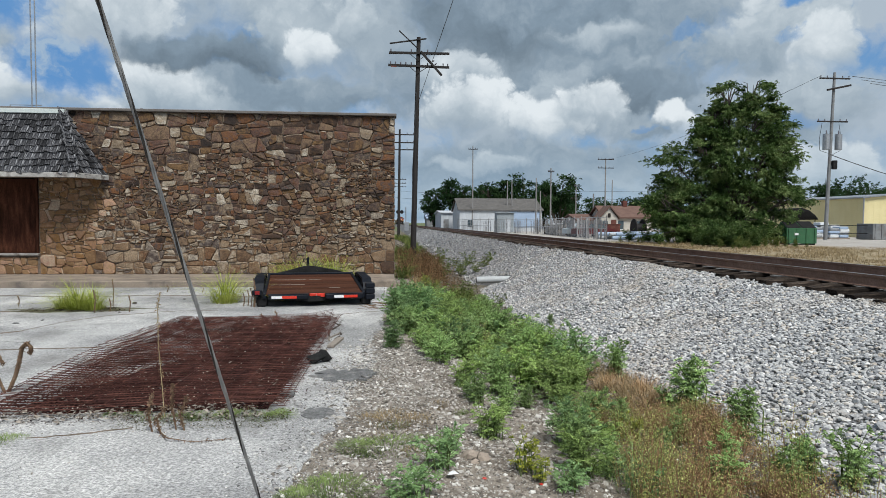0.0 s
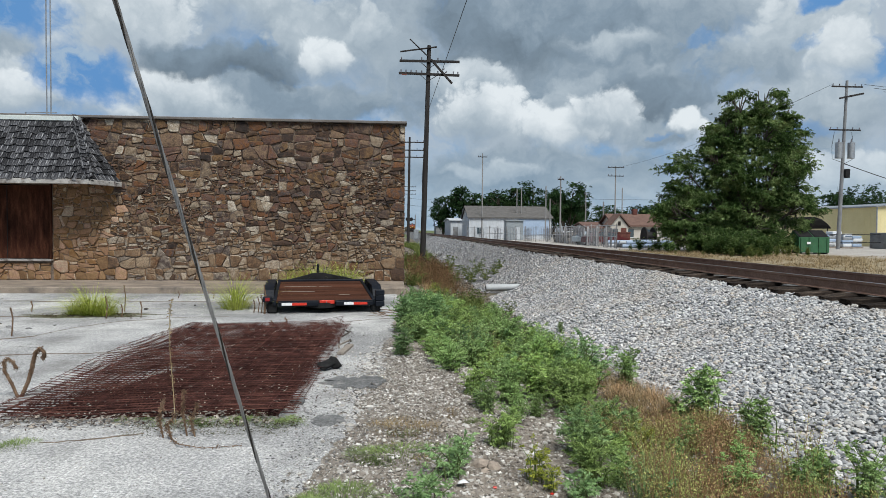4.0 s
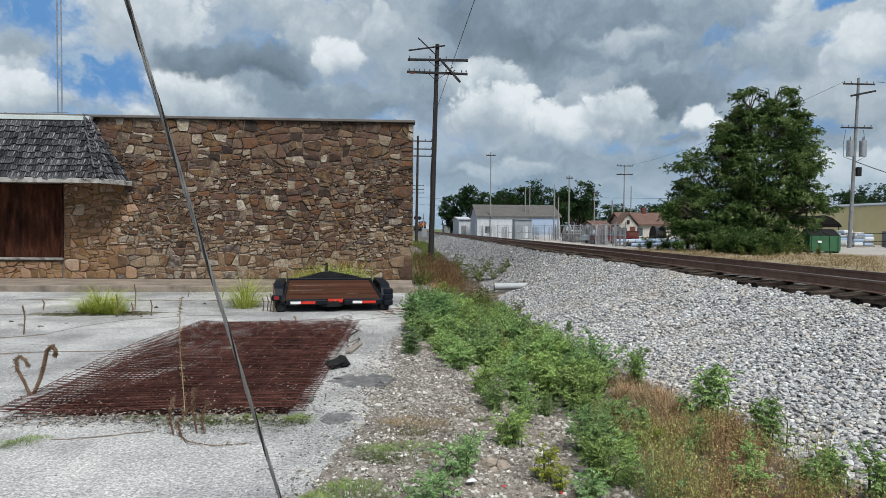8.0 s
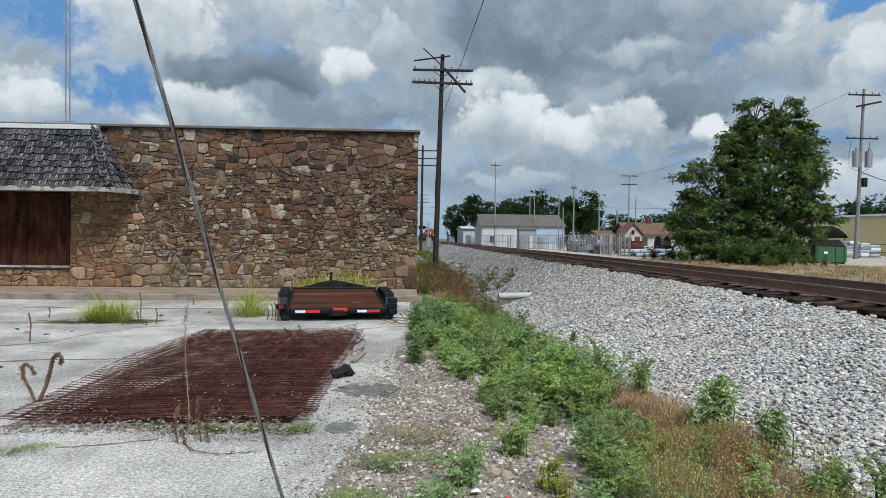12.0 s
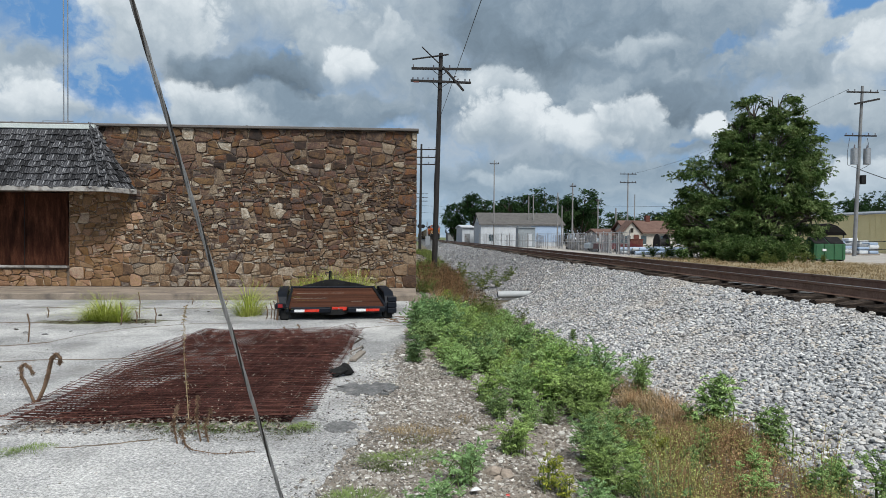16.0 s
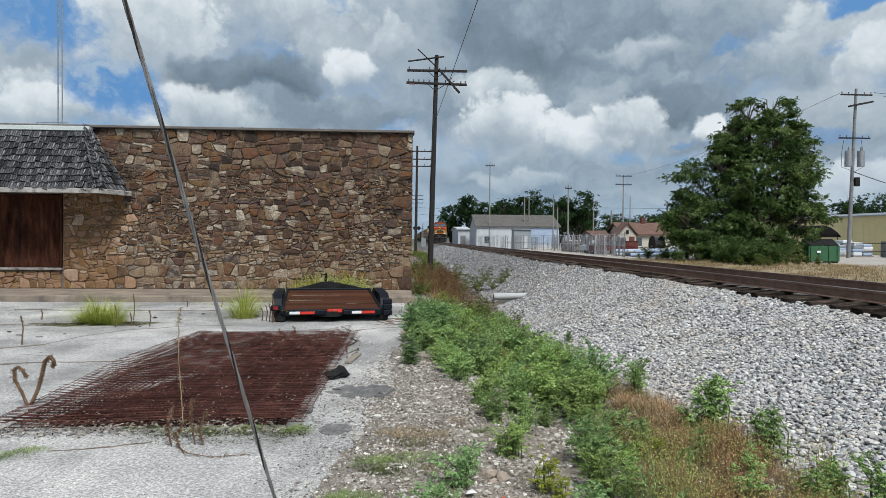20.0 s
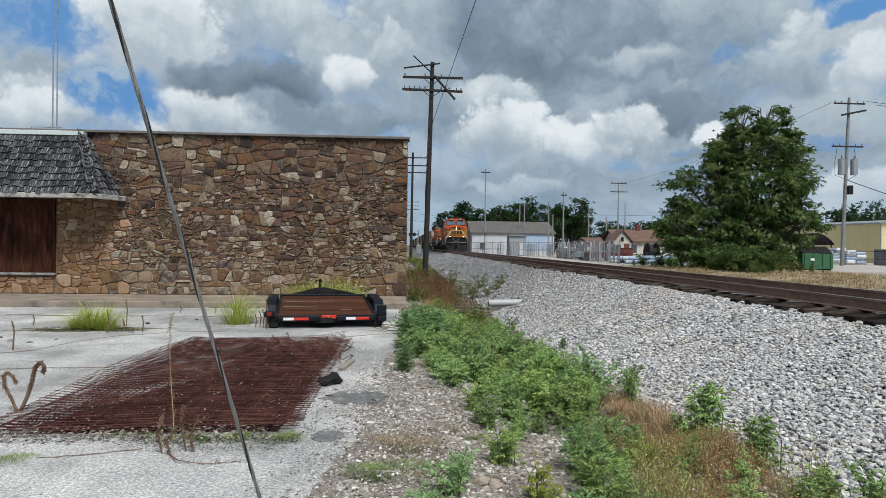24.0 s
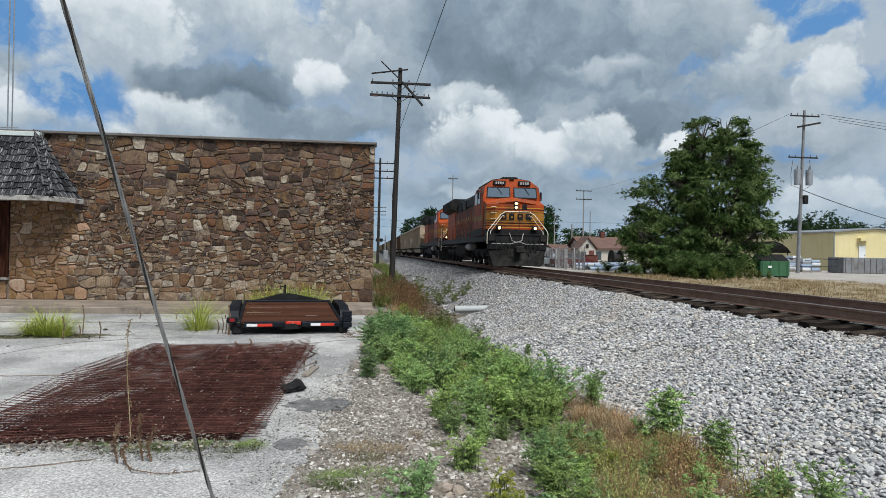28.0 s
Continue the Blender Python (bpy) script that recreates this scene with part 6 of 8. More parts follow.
        beam = part("rear_beam", Shape().box(xa, xb, -0.10, -0.022, -0.085, 0.0, 0.012, m=tip), M["navy"], ob)
        for a, b, m in (((0.06, 0.25, "reflector"), (0.25, 0.52, "red")) if xa < 0 else ((0.16, 0.34, "reflector"), (0.34, 0.60, "red"))):
            part("reflective_tape", Shape().box(xa + a, xa + b, -0.106, -0.101, -0.068, -0.018, 0.001, m=tip), M[m], beam)
        part("ramp_hinge", Shape().tube([(xa, -0.06, 0.008), (xb, -0.06, 0.008)], 0.012, 6), M["navy"], beam).matrix_local = tip
    plate = part("rear_plate", Shape().box(-0.10, 0.18, -0.04, -0.022, -0.055, 0.012, 0.004, m=tip), M["red"], ob, "faded red plate in the middle of the rear beam")
    part("plate_bolt", Shape().tube([(0.03, -0.05, -0.02), (0.03, -0.041, -0.02)], 0.012, 8), M["galv"], plate).matrix_local = tip
    for sx in (-1, 1):
        fx0, fx1 = sorted((sx * (half + 0.065), sx * (half + 0.25)))
        prof = [(0.42, 0.26), (0.52, 0.40), (0.72, 0.475), (1.95, 0.50), (2.2, 0.44), (2.34, 0.32), (2.29, 0.31), (2.16, 0.41), (1.93, 0.465), (0.74, 0.445), (0.56, 0.375), (0.47, 0.26)]
        part("fender", Shape().prism(prof, fx0, fx1, "x"), M["navy"], ob, smooth=20)
        wx = (fx0 + fx1) / 2
        for y in (0.86, 1.78):
            w = part("wheel", Shape().tube([(wx - 0.09, y, 0.225), (wx - 0.075, y, 0.225), (wx + 0.075, y, 0.225), (wx + 0.09, y, 0.225)], [0.18, 0.225, 0.225, 0.18], 22), M["tyre"], ob)
            part("rim", Shape().tube([(wx + sx * 0.05, y, 0.225), (wx + sx * 0.096, y, 0.225)], [0.13, 0.12], 14), M["galv"], w)
        for z in (0.115, 0.225, 0.33) if sx > 0 else (0.225,):
            lamp = part("tail_lamp", Shape().box(fx0, fx1 - 0.01, -0.06, 0.06, z, z + 0.10, 0.012), M["navy"], ob)
            if sx < 0:
                part("lamp_lens", Shape().box(fx0 + 0.05, fx1 - 0.05, -0.068, -0.061, z + 0.02, z + 0.085, 0.002), M["darkred"], lamp, "red tail lamp lens")
        part("rear_foot", Shape().box(sx * 0.98 - 0.09, sx * 0.98 + 0.09, 0.02, 0.34, 0.0, 0.21, 0.03), M["tyre"], ob, "black mud flap and bracket")
        part("mud_flap", Shape().box(fx0 + 0.01, fx1 - 0.01, 0.36, 0.38, 0.04, 0.26, 0.004), M["tyre"], ob)
    for y in (0.86, 1.78):
        part("axle", Shape().tube([(-half - 0.1, y, 0.225), (half + 0.1, y, 0.225)], 0.035, 8), M["navy"], ob)
    part("spare_wheel", Shape().tube([(-0.05, 0.18, 0.10), (-0.05, 0.18, 0.20)], 0.27, 20), M["tyre"], ob, "spare tyre slung under the deck")
    for a in (-half, half):
        part("tongue_bar", Shape().tube([(a, long + 0.04, 0.36), (0, long + 1.0, 0.40)], 0.045, 6), M["navy"], ob)
    part("front_cover", Shape().prism([(-0.86, 0.40), (-0.55, 0.47), (-0.16, 0.575), (0.04, 0.585), (0.62, 0.47), (0.86, 0.40)], long + 0.075, long + 0.30, "y"), M["tyre"], ob, "black tarpaulin hump behind the deck", smooth=0)
    part("jack", Shape().tube([(-0.05, long + 0.62, 0.0), (-0.05, long + 0.62, 0.76)], 0.032, 8), M["navy"], ob)
    part("jack_crank", Shape().tube([(-0.05, long + 0.62, 0.72), (-0.16, long + 0.60, 0.72), (-0.16, long + 0.60, 0.66)], 0.012, 6), M["navy"], ob)
    # pale strips paint reflection streaks onto the deck planks
    for xa, xb, y in ((-0.80, -0.12, 1.75), (-0.84, -0.16, 1.05), (-0.06, 0.20, 1.75), (0.30, 0.52, 0.6)):
        part("deck_scuff", Shape().box(xa, xb, y, y + 0.035, 0.0145, 0.0165, m=tip), M["palewood"], ob, "pale streak standing in for a reflection on the planks")


trailer()

pipe_y, pz = 21.25, -0.30
pp = thing("culvert_pipe", "grey corrugated plastic culvert pipe sticking out of the ballast", "pipe")
pts, rad = [], []
for k in range(36):
    pts.append((2.88 + k * 0.05, pipe_y + k * 0.002, pz + k * 0.001))
    rad.append(0.118 if k % 2 else 0.110)
part("pipe", Shape().tube(pts, rad, 18, caps=False), M["plastic"], pp)
# dark plug stands in for the shade inside the pipe
part("bore", Shape().tube([(2.886, pipe_y, pz), (4.2, pipe_y + 0.053, pz + 0.026)], 0.094, 16), M["dark"], pp)

bag = thing("rubber_lump", "crumpled black rubber lump beside the mesh", "debris")
v, f = lumps(np.array([(-0.80, 7.37, 0.07), (-0.73, 7.42, 0.07), (-0.86, 7.33, 0.05)]), np.array([0.20, 0.17, 0.14]), 0.75, np.random.default_rng(3))
part("lump", raw_mesh("lump", v, f, 3), M["tyre"], bag)


def flake(x, y, w, l, m, name, label, seed, h=0.03):
    r, k = random.Random(seed), 22
    s = Shape()
    ring = [(x + math.cos(2 * math.pi * i / k) * w * r.uniform(0.55, 1.15), y + math.sin(2 * math.pi * i / k) * l * r.uniform(0.55, 1.15)) for i in range(k)]
    s.v = [(a, b, -0.03) for a, b in ring] + [(a, b, h + r.uniform(-0.006, 0.004)) for a, b in ring] + [(x + (a - x) * 0.9, y + (b - y) * 0.9, h + 0.006 + r.uniform(-0.003, 0.003)) for a, b in ring] + [(x, y, h + 0.008)]
    s.f = [(i, (i + 1) % k, (i + 1) % k + k, i + k) for i in range(k)] + [(i + k, (i + 1) % k + k, (i + 1) % k + 2 * k, i + 2 * k) for i in range(k)] + [(i + 2 * k, (i + 1) % k + 2 * k, 3 * k) for i in range(k)]
    return tagged(part(name, s, m, None, "", 20), label, "debris")


flake(-0.50, 6.72, 0.30, 0.34, M["asphalt"], "asphalt_slab", "broken dark asphalt slab on the lot edge", 1, 0.010)
flake(-0.30, 6.80, 0.16, 0.22, M["asphalt"], "asphalt_slab", "broken dark asphalt slab on the lot edge", 2, 0.014)
flake(-0.57, 5.42, 0.16, 0.17, M["asphalt"], "asphalt_slab", "flat grey asphalt patch flush with the lot", 3, 0.004)
flake(-0.92, 6.0, 0.08, 0.12, M["asphalt"], "asphalt_slab", "small asphalt piece by the mesh", 4, 0.02)
pl = thing("board_offcut", "short weathered board offcut on the lot", "board")
part("board", Shape().box(-0.02, 0.07, -0.3, 0.3, 0.0, 0.035, 0.004, m=pose(-0.72, 8.55, 0.0, 0, 0, -8)), M["palewood"], pl)
rs = random.Random(61)
for k in range(9):
    x, y, l, a = rs.uniform(-0.90, -0.62), rs.uniform(7.7, 10.2), rs.uniform(0.12, 0.5), rs.uniform(-35, 25)
    sk = thing("wood_scrap", "split grey-brown stick on the concrete beside the mesh", "stick", "sticks by the mesh")
    part("stick", Shape().box(-0.012, 0.012, -l / 2, l / 2, 0.0, 0.016, 0.003, m=pose(x, y, 0.004, rs.uniform(-1, 1), 0, a)), M["palewood"] if k % 3 == 0 else M["bark"], sk)
for k in range(8):
    x, y, l, a = rs.uniform(-0.42, -0.05), rs.uniform(11.6, 13.0), rs.uniform(0.15, 0.6), rs.uniform(50, 120)
    sk = thing("twig", "dark dead twig on the concrete beside the trailer", "twig", "twigs by the trailer")
    part("stem", Shape().tube([pose(x, y, 0, 0, 0, a) @ Vector(q) for q in ((0, -l / 2, 0.01), (0.02, 0, 0.035), (-0.01, l / 2, 0.012))], [0.008, 0.006, 0.003], 5), M["stem"], sk)
for k in range(14):
    x, y = rs.uniform(-7.0, -3.4), rs.uniform(7.2, 14.5)
    chip = thing("concrete_chip", "small dark broken chip lying on the concrete", "debris", "chips on the lot")
    v, f = lumps(np.zeros((1, 3)), np.array([rs.uniform(0.05, 0.12)]), 0.4, np.random.default_rng(90 + k))
    part("chip", raw_mesh("chip", v, f, 3), M["bark"] if k % 2 else M["asphalt"], chip)
    chip.location = (x, y, 0.012)
st = thing("boulder", "pinkish broken stone beside the weeds", "stone")
v, f = lumps(np.array([(0.56, 4.36, 0.0), (0.66, 4.33, -0.01), (0.60, 4.28, -0.03)]), np.array([0.14, 0.10, 0.08]), 0.6, np.random.default_rng(8))
part("stone", raw_mesh("stone", v, f, 3), mat("pinkish_stone", ((0.24, 0.195, 0.155), (0.38, 0.32, 0.265)), 6, 0.9), st)
pap = thing("paper_scrap", "crumpled white paper scrap on the gravel", "litter")
part("paper", Shape().add([(0.38, 3.99, 0.01), (0.42, 3.975, 0.02), (0.455, 4.005, 0.01), (0.43, 4.035, 0.02), (0.385, 4.03, 0.01), (0.415, 4.01, 0.03)], [(0, 1, 5), (1, 2, 5), (2, 3, 5), (3, 4, 5), (4, 0, 5)]), M["reflector"], pap, smooth=0)
for k, (x, y) in enumerate(((0.62, 4.02), (0.98, 3.98), (-3.9, 12.5))):
    c = thing("red_scrap", "small red plastic scrap", "litter")
    part("scrap", Shape().box(-0.013, 0.013, -0.009, 0.009, 0, 0.008, 0.003, m=pose(x, y, float(ground_z(x, y)) + 0.005, 10, 5, 40 * k)), M["red"], c)


def seam(points, width, seed, label="dirt-filled crack across the concrete"):
    """A ragged line of soil that fills a crack."""
    r = random.Random(seed)
    s, rows = Shape(), []
    for (ax, ay), (bx, by) in zip(points[:-1], points[1:]):
        n = max(2, int(math.hypot(bx - ax, by - ay) / 0.06))
        for i in range(n):
            rows.append((ax + (bx - ax) * i / n, ay + (by - ay) * i / n))
    k = len(rows)
    for i, (x, y) in enumerate(rows):
        w = width * r.uniform(0.25, 1.3) * min(1, 4 * i / k + 0.1, 4 * (k - i) / k)
        y += 0.03 * math.sin(i * 0.31 + seed) + r.uniform(-0.012, 0.012)
        s.v += [(x, y - w, 0.0005), (x, y, 0.009), (x, y + w, 0.0005)]
    s.f = [(i * 3 + j, i * 3 + 3 + j, i * 3 + 4 + j, i * 3 + 1 + j) for i in range(k - 1) for j in (0, 1)]
    solid("soil_seam", s, M["seam"], label, "soil", kind="stuff")


seam([(-6.2, 8.05), (-5.03, 8.23), (-4.38, 8.41), (-3.59, 8.4), (-3.1, 8.55)], 0.035, 1)
seam([(-7.4, 9.2), (-5.76, 9.43), (-5.3, 9.72), (-5.14, 10.55), (-4.66, 11.33), (-3.93, 11.7), (-3.0, 11.9)], 0.06, 2)
seam([(-2.64, 4.9), (-2.28, 5.02), (-1.9, 5.12)], 0.012, 3)
seam([(-0.9, 11.25), (-0.5, 11.5), (-0.08, 11.6)], 0.05, 4)
seam([(-2.5, 13.9), (-4.5, 14.3), (-6.5, 14.2), (-8.5, 14.4)], 0.07, 5)
seam([(-9.0, 11.6), (-7.0, 11.9), (-5.0, 11.8)], 0.12, 6)


# ---- plants ----
def weed(name, label, n_stems, height, leaves, leaf_l, leaf_w, material, seed, spread=0.5):
    """A bushy weed: arching stems with leaves all along."""
    r = np.random.default_rng(seed)
    ob = thing(name, label, "plant", "weeds")
    stems, base, way = Shape(), [], []
    per = leaves // n_stems
    for k in range(n_stems):
        a = r.uniform(0, 2 * math.pi)
        lean = r.uniform(0.05, spread)
        h = height * r.uniform(0.6, 1.05)
        p0 = np.array((r.normal() * 0.05, r.normal() * 0.05, -0.02))
        p2 = p0 + (math.cos(a) * lean * height, math.sin(a) * lean * height, h)
        p1 = p0 * 0.5 + p2 * 0.5 + (-math.cos(a) * 0.05, -math.sin(a) * 0.05, h * 0.12)
        stems.tube([p0, p1, p2], [0.006, 0.0045, 0.002], 4)
        fronds = max(3, per // 9)
        t = np.sort(r.uniform(0.12, 1.0, fronds))[:, None]
        pts = (1 - t) ** 2 * p0 + 2 * t * (1 - t) * p1 + t * t * p2
        d = r.normal(size=(fronds, 3))
        d[:, 2] = np.abs(d[:, 2]) * 0.30 + 0.12 + 0.9 * t[:, 0] ** 3
        d /= np.linalg.norm(d, axis=1, keepdims=True)
        side = np.cross(d, (0, 0, 1.0))
        side /= np.linalg.norm(side, axis=1, keepdims=True) + 1e-6
        reach = leaf_l * (3.2 - 1.4 * t) * r.uniform(0.7, 1.2, (fronds, 1))
        for q in range(9):  # leaflets in pairs along the frond, one at its tip
            u, w = (0.25 + 0.17 * (q // 2), (-1, 1)[q % 2]) if q < 8 else (0.9, 0)
            base.append(pts + d * reach * u - np.array((0, 0, 1)) * reach * 0.25 * u * u)
            way.append(d * (0.5 + 0.5 * u) + side * w * 0.9 + r.normal(size=(fronds, 3)) * 0.15 - (0, 0, 0.12))
    base, way = np.concatenate(base), np.concatenate(way)
    n = len(base)
    stuff("stem_growth", stems, M["greenstem"], ob)
    stuff("foliage", leaf_mesh("foliage", base, way, r.uniform(0.6, 1.2, n) * leaf_l, r.uniform(0.7, 1.1, n) * leaf_w, 0.25, r), material, ob)
    return ob


def tuft(name, label, n, height, width, material, seed, radius=0.15, lean=0.9):
    r = np.random.default_rng(seed)
    ob = thing(name, label, "grass", "grass tufts")
    a, q = r.uniform(0, 2 * np.pi, n), np.sqrt(r.uniform(0, 1, n))
    roots = np.c_[np.cos(a) * q * radius, np.sin(a) * q * radius, np.full(n, -0.02)]
    leans = np.c_[np.cos(a), np.sin(a)] * (q * r.uniform(0.3, 1.0, n) * lean)[:, None] + r.normal(size=(n, 2)) * 0.12
    stuff("grass_growth", blade_mesh("blades", roots, leans, height * r.uniform(0.25, 1.1, n), width, r), material, ob)
    return ob


def dry_weed(name, label, n, height, material, seed, radius=0.12):
    """Fine dead stems with seed specks."""
    r = np.random.default_rng(seed)
    ob = thing(name, label, "plant", "weeds")
    stems, tips, way = Shape(), [], []
    for k in range(n):
        a, q = r.uniform(0, 2 * math.pi), radius * math.sqrt(r.uniform())
        p0 = np.array((math.cos(a) * q, math.sin(a) * q, -0.02))
        h = height * r.uniform(0.55, 1.05)
        p2 = p0 + (math.cos(a) * h * r.uniform(0, 0.45), math.sin(a) * h * r.uniform(0, 0.45), h)
        stems.tube([p0, p0 * 0.5 + p2 * 0.5 + (0, 0, 0.03), p2], [0.003, 0.0022, 0.001], 3, caps=False)
        t = r.uniform(0.25, 1.0, 26)[:, None]
        tips.append(p0 + (p2 - p0) * t + r.normal(size=(26, 3)) * 0.028)
        way.append(r.normal(size=(26, 3)))
    tips, way = np.concatenate(tips), np.concatenate(way)
    stuff("stem_growth", stems, M["russetstem"], ob)
    m = len(tips)
    stuff("seed_growth", leaf_mesh("seed_heads", tips, way, r.uniform(0.010, 0.026, m), r.uniform(0.006, 0.014, m), 0.1, r), material, ob)
    return ob


def plant_all(master, spots, grow=(0.8, 1.2), seed=0, rest=ground_z):
    """Copies of plants at x, y, size; the first spots take the masters themselves."""
    r = random.Random(seed)
    for k, (x, y, s) in enumerate(spots):
        z = max(float(rest(x, y)), float(ballast_z(x, y)) if x > 2.6 else -9)
        z = 0.0 if x < -0.3 else z
        m = pose(x, y, z, r.uniform(-5, 5), r.uniform(-5, 5), r.uniform(0, 360)) @ Matrix.Diagonal((s, s, s * r.uniform(0.9, 1.1), 1))
        src = master[k % len(master)]
        if k < len(master):
            src.matrix_world = m
        else:
            copy_thing(src, m @ Matrix.Diagonal((*[1 / q for q in src.scale], 1)))


GREEN = "bushy bright green weed growing in the ditch"
bushy = [weed("weed", GREEN, 22, 0.42, 2500, 0.034, 0.0135, M[("weed", "weed_lime", "weed", "weed_dark", "weed_lime")[k]], 10 + k, 0.75) for k in range(5)]
darkw = [weed("weed", "dark green leafy weed at the lot edge", 24, 0.52, 2300, 0.058, 0.017, M["weed_dark"], 30 + k, 0.62) for k in range(2)]
broad = [weed("weed", "broad-leaved green weed on the gravel", 9, 0.30, 520, 0.050, 0.020, M["weed_dark"], 40 + k, 0.6) for k in range(2)]
upright = [weed("weed", "upright pale green weed rooted in the ballast", 16, 0.46, 1600, 0.036, 0.018, M["weed"], 50 + k, 0.42) for k in range(2)]
yell = [weed("weed", "yellow-green weed in the ditch", 10, 0.34, 700, 0.030, 0.014, M["yellowleaf"], 60, 0.4)]
spots = [(0.25, 9.3, 0.9), (0.8, 10.4, 1.0), (1.5, 12.0, 1.2), (1.95, 11.0, 1.15), (2.05, 9.2, 1.05), (2.35, 8.7, 0.95), (0.8, 6.45, 0.85), (0.62, 7.35, 0.9), (1.3, 7.2, 0.95), (1.72, 6.25, 1.15),
         (1.28, 5.95, 0.55), (0.80, 4.85, 0.75), (1.80, 5.5, 0.75), (1.42, 4.85, 0.85), (1.30, 4.2, 0.8), (1.55, 5.0, 0.7), (1.95, 6.6, 0.95)]
rr = random.Random(12)
while len(spots) < 86:
    y = 5.6 + 9.9 * rr.random() ** 1.3
    lo, hi = (0.30 if y > 7.5 else 0.8), 2.18 + 0.2 * float(smooth(7, 11, y)) - max(0, y - 12) * 0.05
    x = rr.uniform(lo, hi)
    if min((x - a) ** 2 + (y - b) ** 2 for a, b, _ in spots) > 0.085:
        spots.append((x, y, rr.uniform(0.5, 1.25)))
spots += [(0.75, 9.0, 1.35), (1.6, 9.8, 1.45), (2.2, 7.4, 1.25), (1.05, 11.6, 1.4), (1.75, 7.9, 1.35), (1.45, 6.6, 1.2), (2.0, 12.6, 1.3), (1.52, 5.35, 0.65), (1.66, 5.85, 0.7), (1.38, 4.6, 0.7), (1.72, 4.9, 0.6), (1.5, 4.25, 0.6)]
plant_all(bushy, spots, seed=1)
plant_all(darkw, [(0.34, 10.5, 1.3), (0.16, 10.1, 1.1), (0.55, 10.3, 1.1), (0.05, 8.2, 0.6), (0.2, 11.3, 0.9), (0.55, 11.0, 0.9), (2.1, 7.8, 0.7), (1.0, 8.3, 0.8)], seed=2)
plant_all(broad, [(0.36, 4.12, 0.8), (0.22, 3.72, 0.75), (0.42, 4.45, 0.55), (1.15, 3.9, 0.7), (0.85, 6.0, 0.6), (1.9, 4.4, 0.6), (0.05, 3.6, 0.5), (1.7, 3.9, 0.7)], seed=3)
plant_all(upright, [(2.78, 5.75, 1.35), (2.66, 7.3, 0.8), (2.87, 4.95, 1.0), (2.87, 7.9, 0.75), (2.9, 4.2, 0.75), (3.05, 3.95, 0.8), (2.6, 3.9, 0.7), (2.35, 5.0, 0.6), (1.95, 5.2, 0.7), (2.5, 4.5, 0.6), (2.1, 4.7, 0.55), (2.65, 5.9, 0.6), (3.2, 12.5, 0.5), (2.2, 4.0, 0.7)], seed=4)
plant_all(yell, [(0.93, 4.15, 0.8), (0.95, 18.0, 1.1), (1.0, 4.05, 0.6), (1.5, 20.0, 0.9), (1.2, 7.9, 0.7), (2.0, 5.0, 0.8)], seed=5)
plant_all([weed("weed", "olive weed bush beside the culvert pipe", 10, 0.55, 500, 0.07, 0.024, M["oliveshrub"], 70, 0.8)],
          [(2.9, 25.6, 1.2), (3.4, 25.0, 1.0), (2.4, 26.5, 1.2), (3.0, 27.5, 1.1), (3.8, 26.0, 0.9), (4.2, 27.2, 0.9), (2.0, 17.5, 1.0), (1.7, 16.5, 1.0), (3.6, 29.0, 1.1), (2.7, 15.9, 0.7), (2.6, 34.0, 1.4), (1.9, 24.0, 0.9), (0.5, 21.5, 1.0), (0.7, 25.0, 1.1), (0.6, 29.0, 1.2), (1.0, 33.0, 1.3), (0.4, 18.6, 0.8), (1.6, 30.5, 1.1), (2.2, 31.0, 1.0)], seed=6)

RUSSET = "russet dried weed with fine seed heads"
russ = [dry_weed("dry_weed", RUSSET, 24, 0.32, M["rustgrass"], 80 + k, 0.16) for k in range(3)]
spots = []
for k in range(26):
    y = rr.uniform(3.5, 5.6)
    spots.append((rr.uniform(1.75, 2.85), y, rr.uniform(0.6, 1.0)))
plant_all(russ, spots, seed=7)
brown = [dry_weed("dry_weed", "dark brown dried weed beside the pole", 34, 0.42, M["brownweed"], 88 + k, 0.2) for k in range(2)]
plant_all(brown, [(rr.uniform(0.3, 1.9), rr.uniform(18.6, 33), rr.uniform(1.2, 2.0)) for _ in range(34)], seed=18)
olive = [dry_weed("dry_weed", "olive drying weed with fine leaves", 26, 0.40, M["oliveweed"], 85 + k, 0.2) for k in range(2)]
spots = [(rr.uniform(1.6, 2.9), rr.uniform(3.5, 5.6), rr.uniform(0.5, 1.0)) for _ in range(36)] + [(rr.uniform(1.0, 2.4), rr.uniform(7.5, 13), rr.uniform(0.7, 1.1)) for _ in range(12)]
plant_all(olive, spots, seed=17)
tan = [tuft("dry_grass_tuft", "tan dry grass tuft in the ditch", 130, 0.30, 0.005, M["rustgrass"] if k else M["drygrass"], 90 + k, 0.15, 1.5) for k in range(2)]
spots = [(rr.uniform(2.25, 2.75), rr.uniform(4.8, 7.6), rr.uniform(0.5, 0.95)) for _ in range(34)] + [(rr.uniform(0.25, 1.2), rr.uniform(15, 20), rr.uniform(0.8, 1.4)) for _ in range(8)]

plant_all(tan, spots, seed=8)
wisp = [tuft("grass_tuft", "wispy grey-green grass among the dried weeds", 110, 0.40, 0.0035, M["weed_dark"], 105 + k, 0.14, 1.3) for k in range(2)]
plant_all(wisp, [(1.72, 4.35, 1.0), (1.62, 4.05, 0.9), (1.85, 4.6, 0.8), (2.0, 4.2, 0.7), (1.95, 3.7, 0.8)], seed=16)
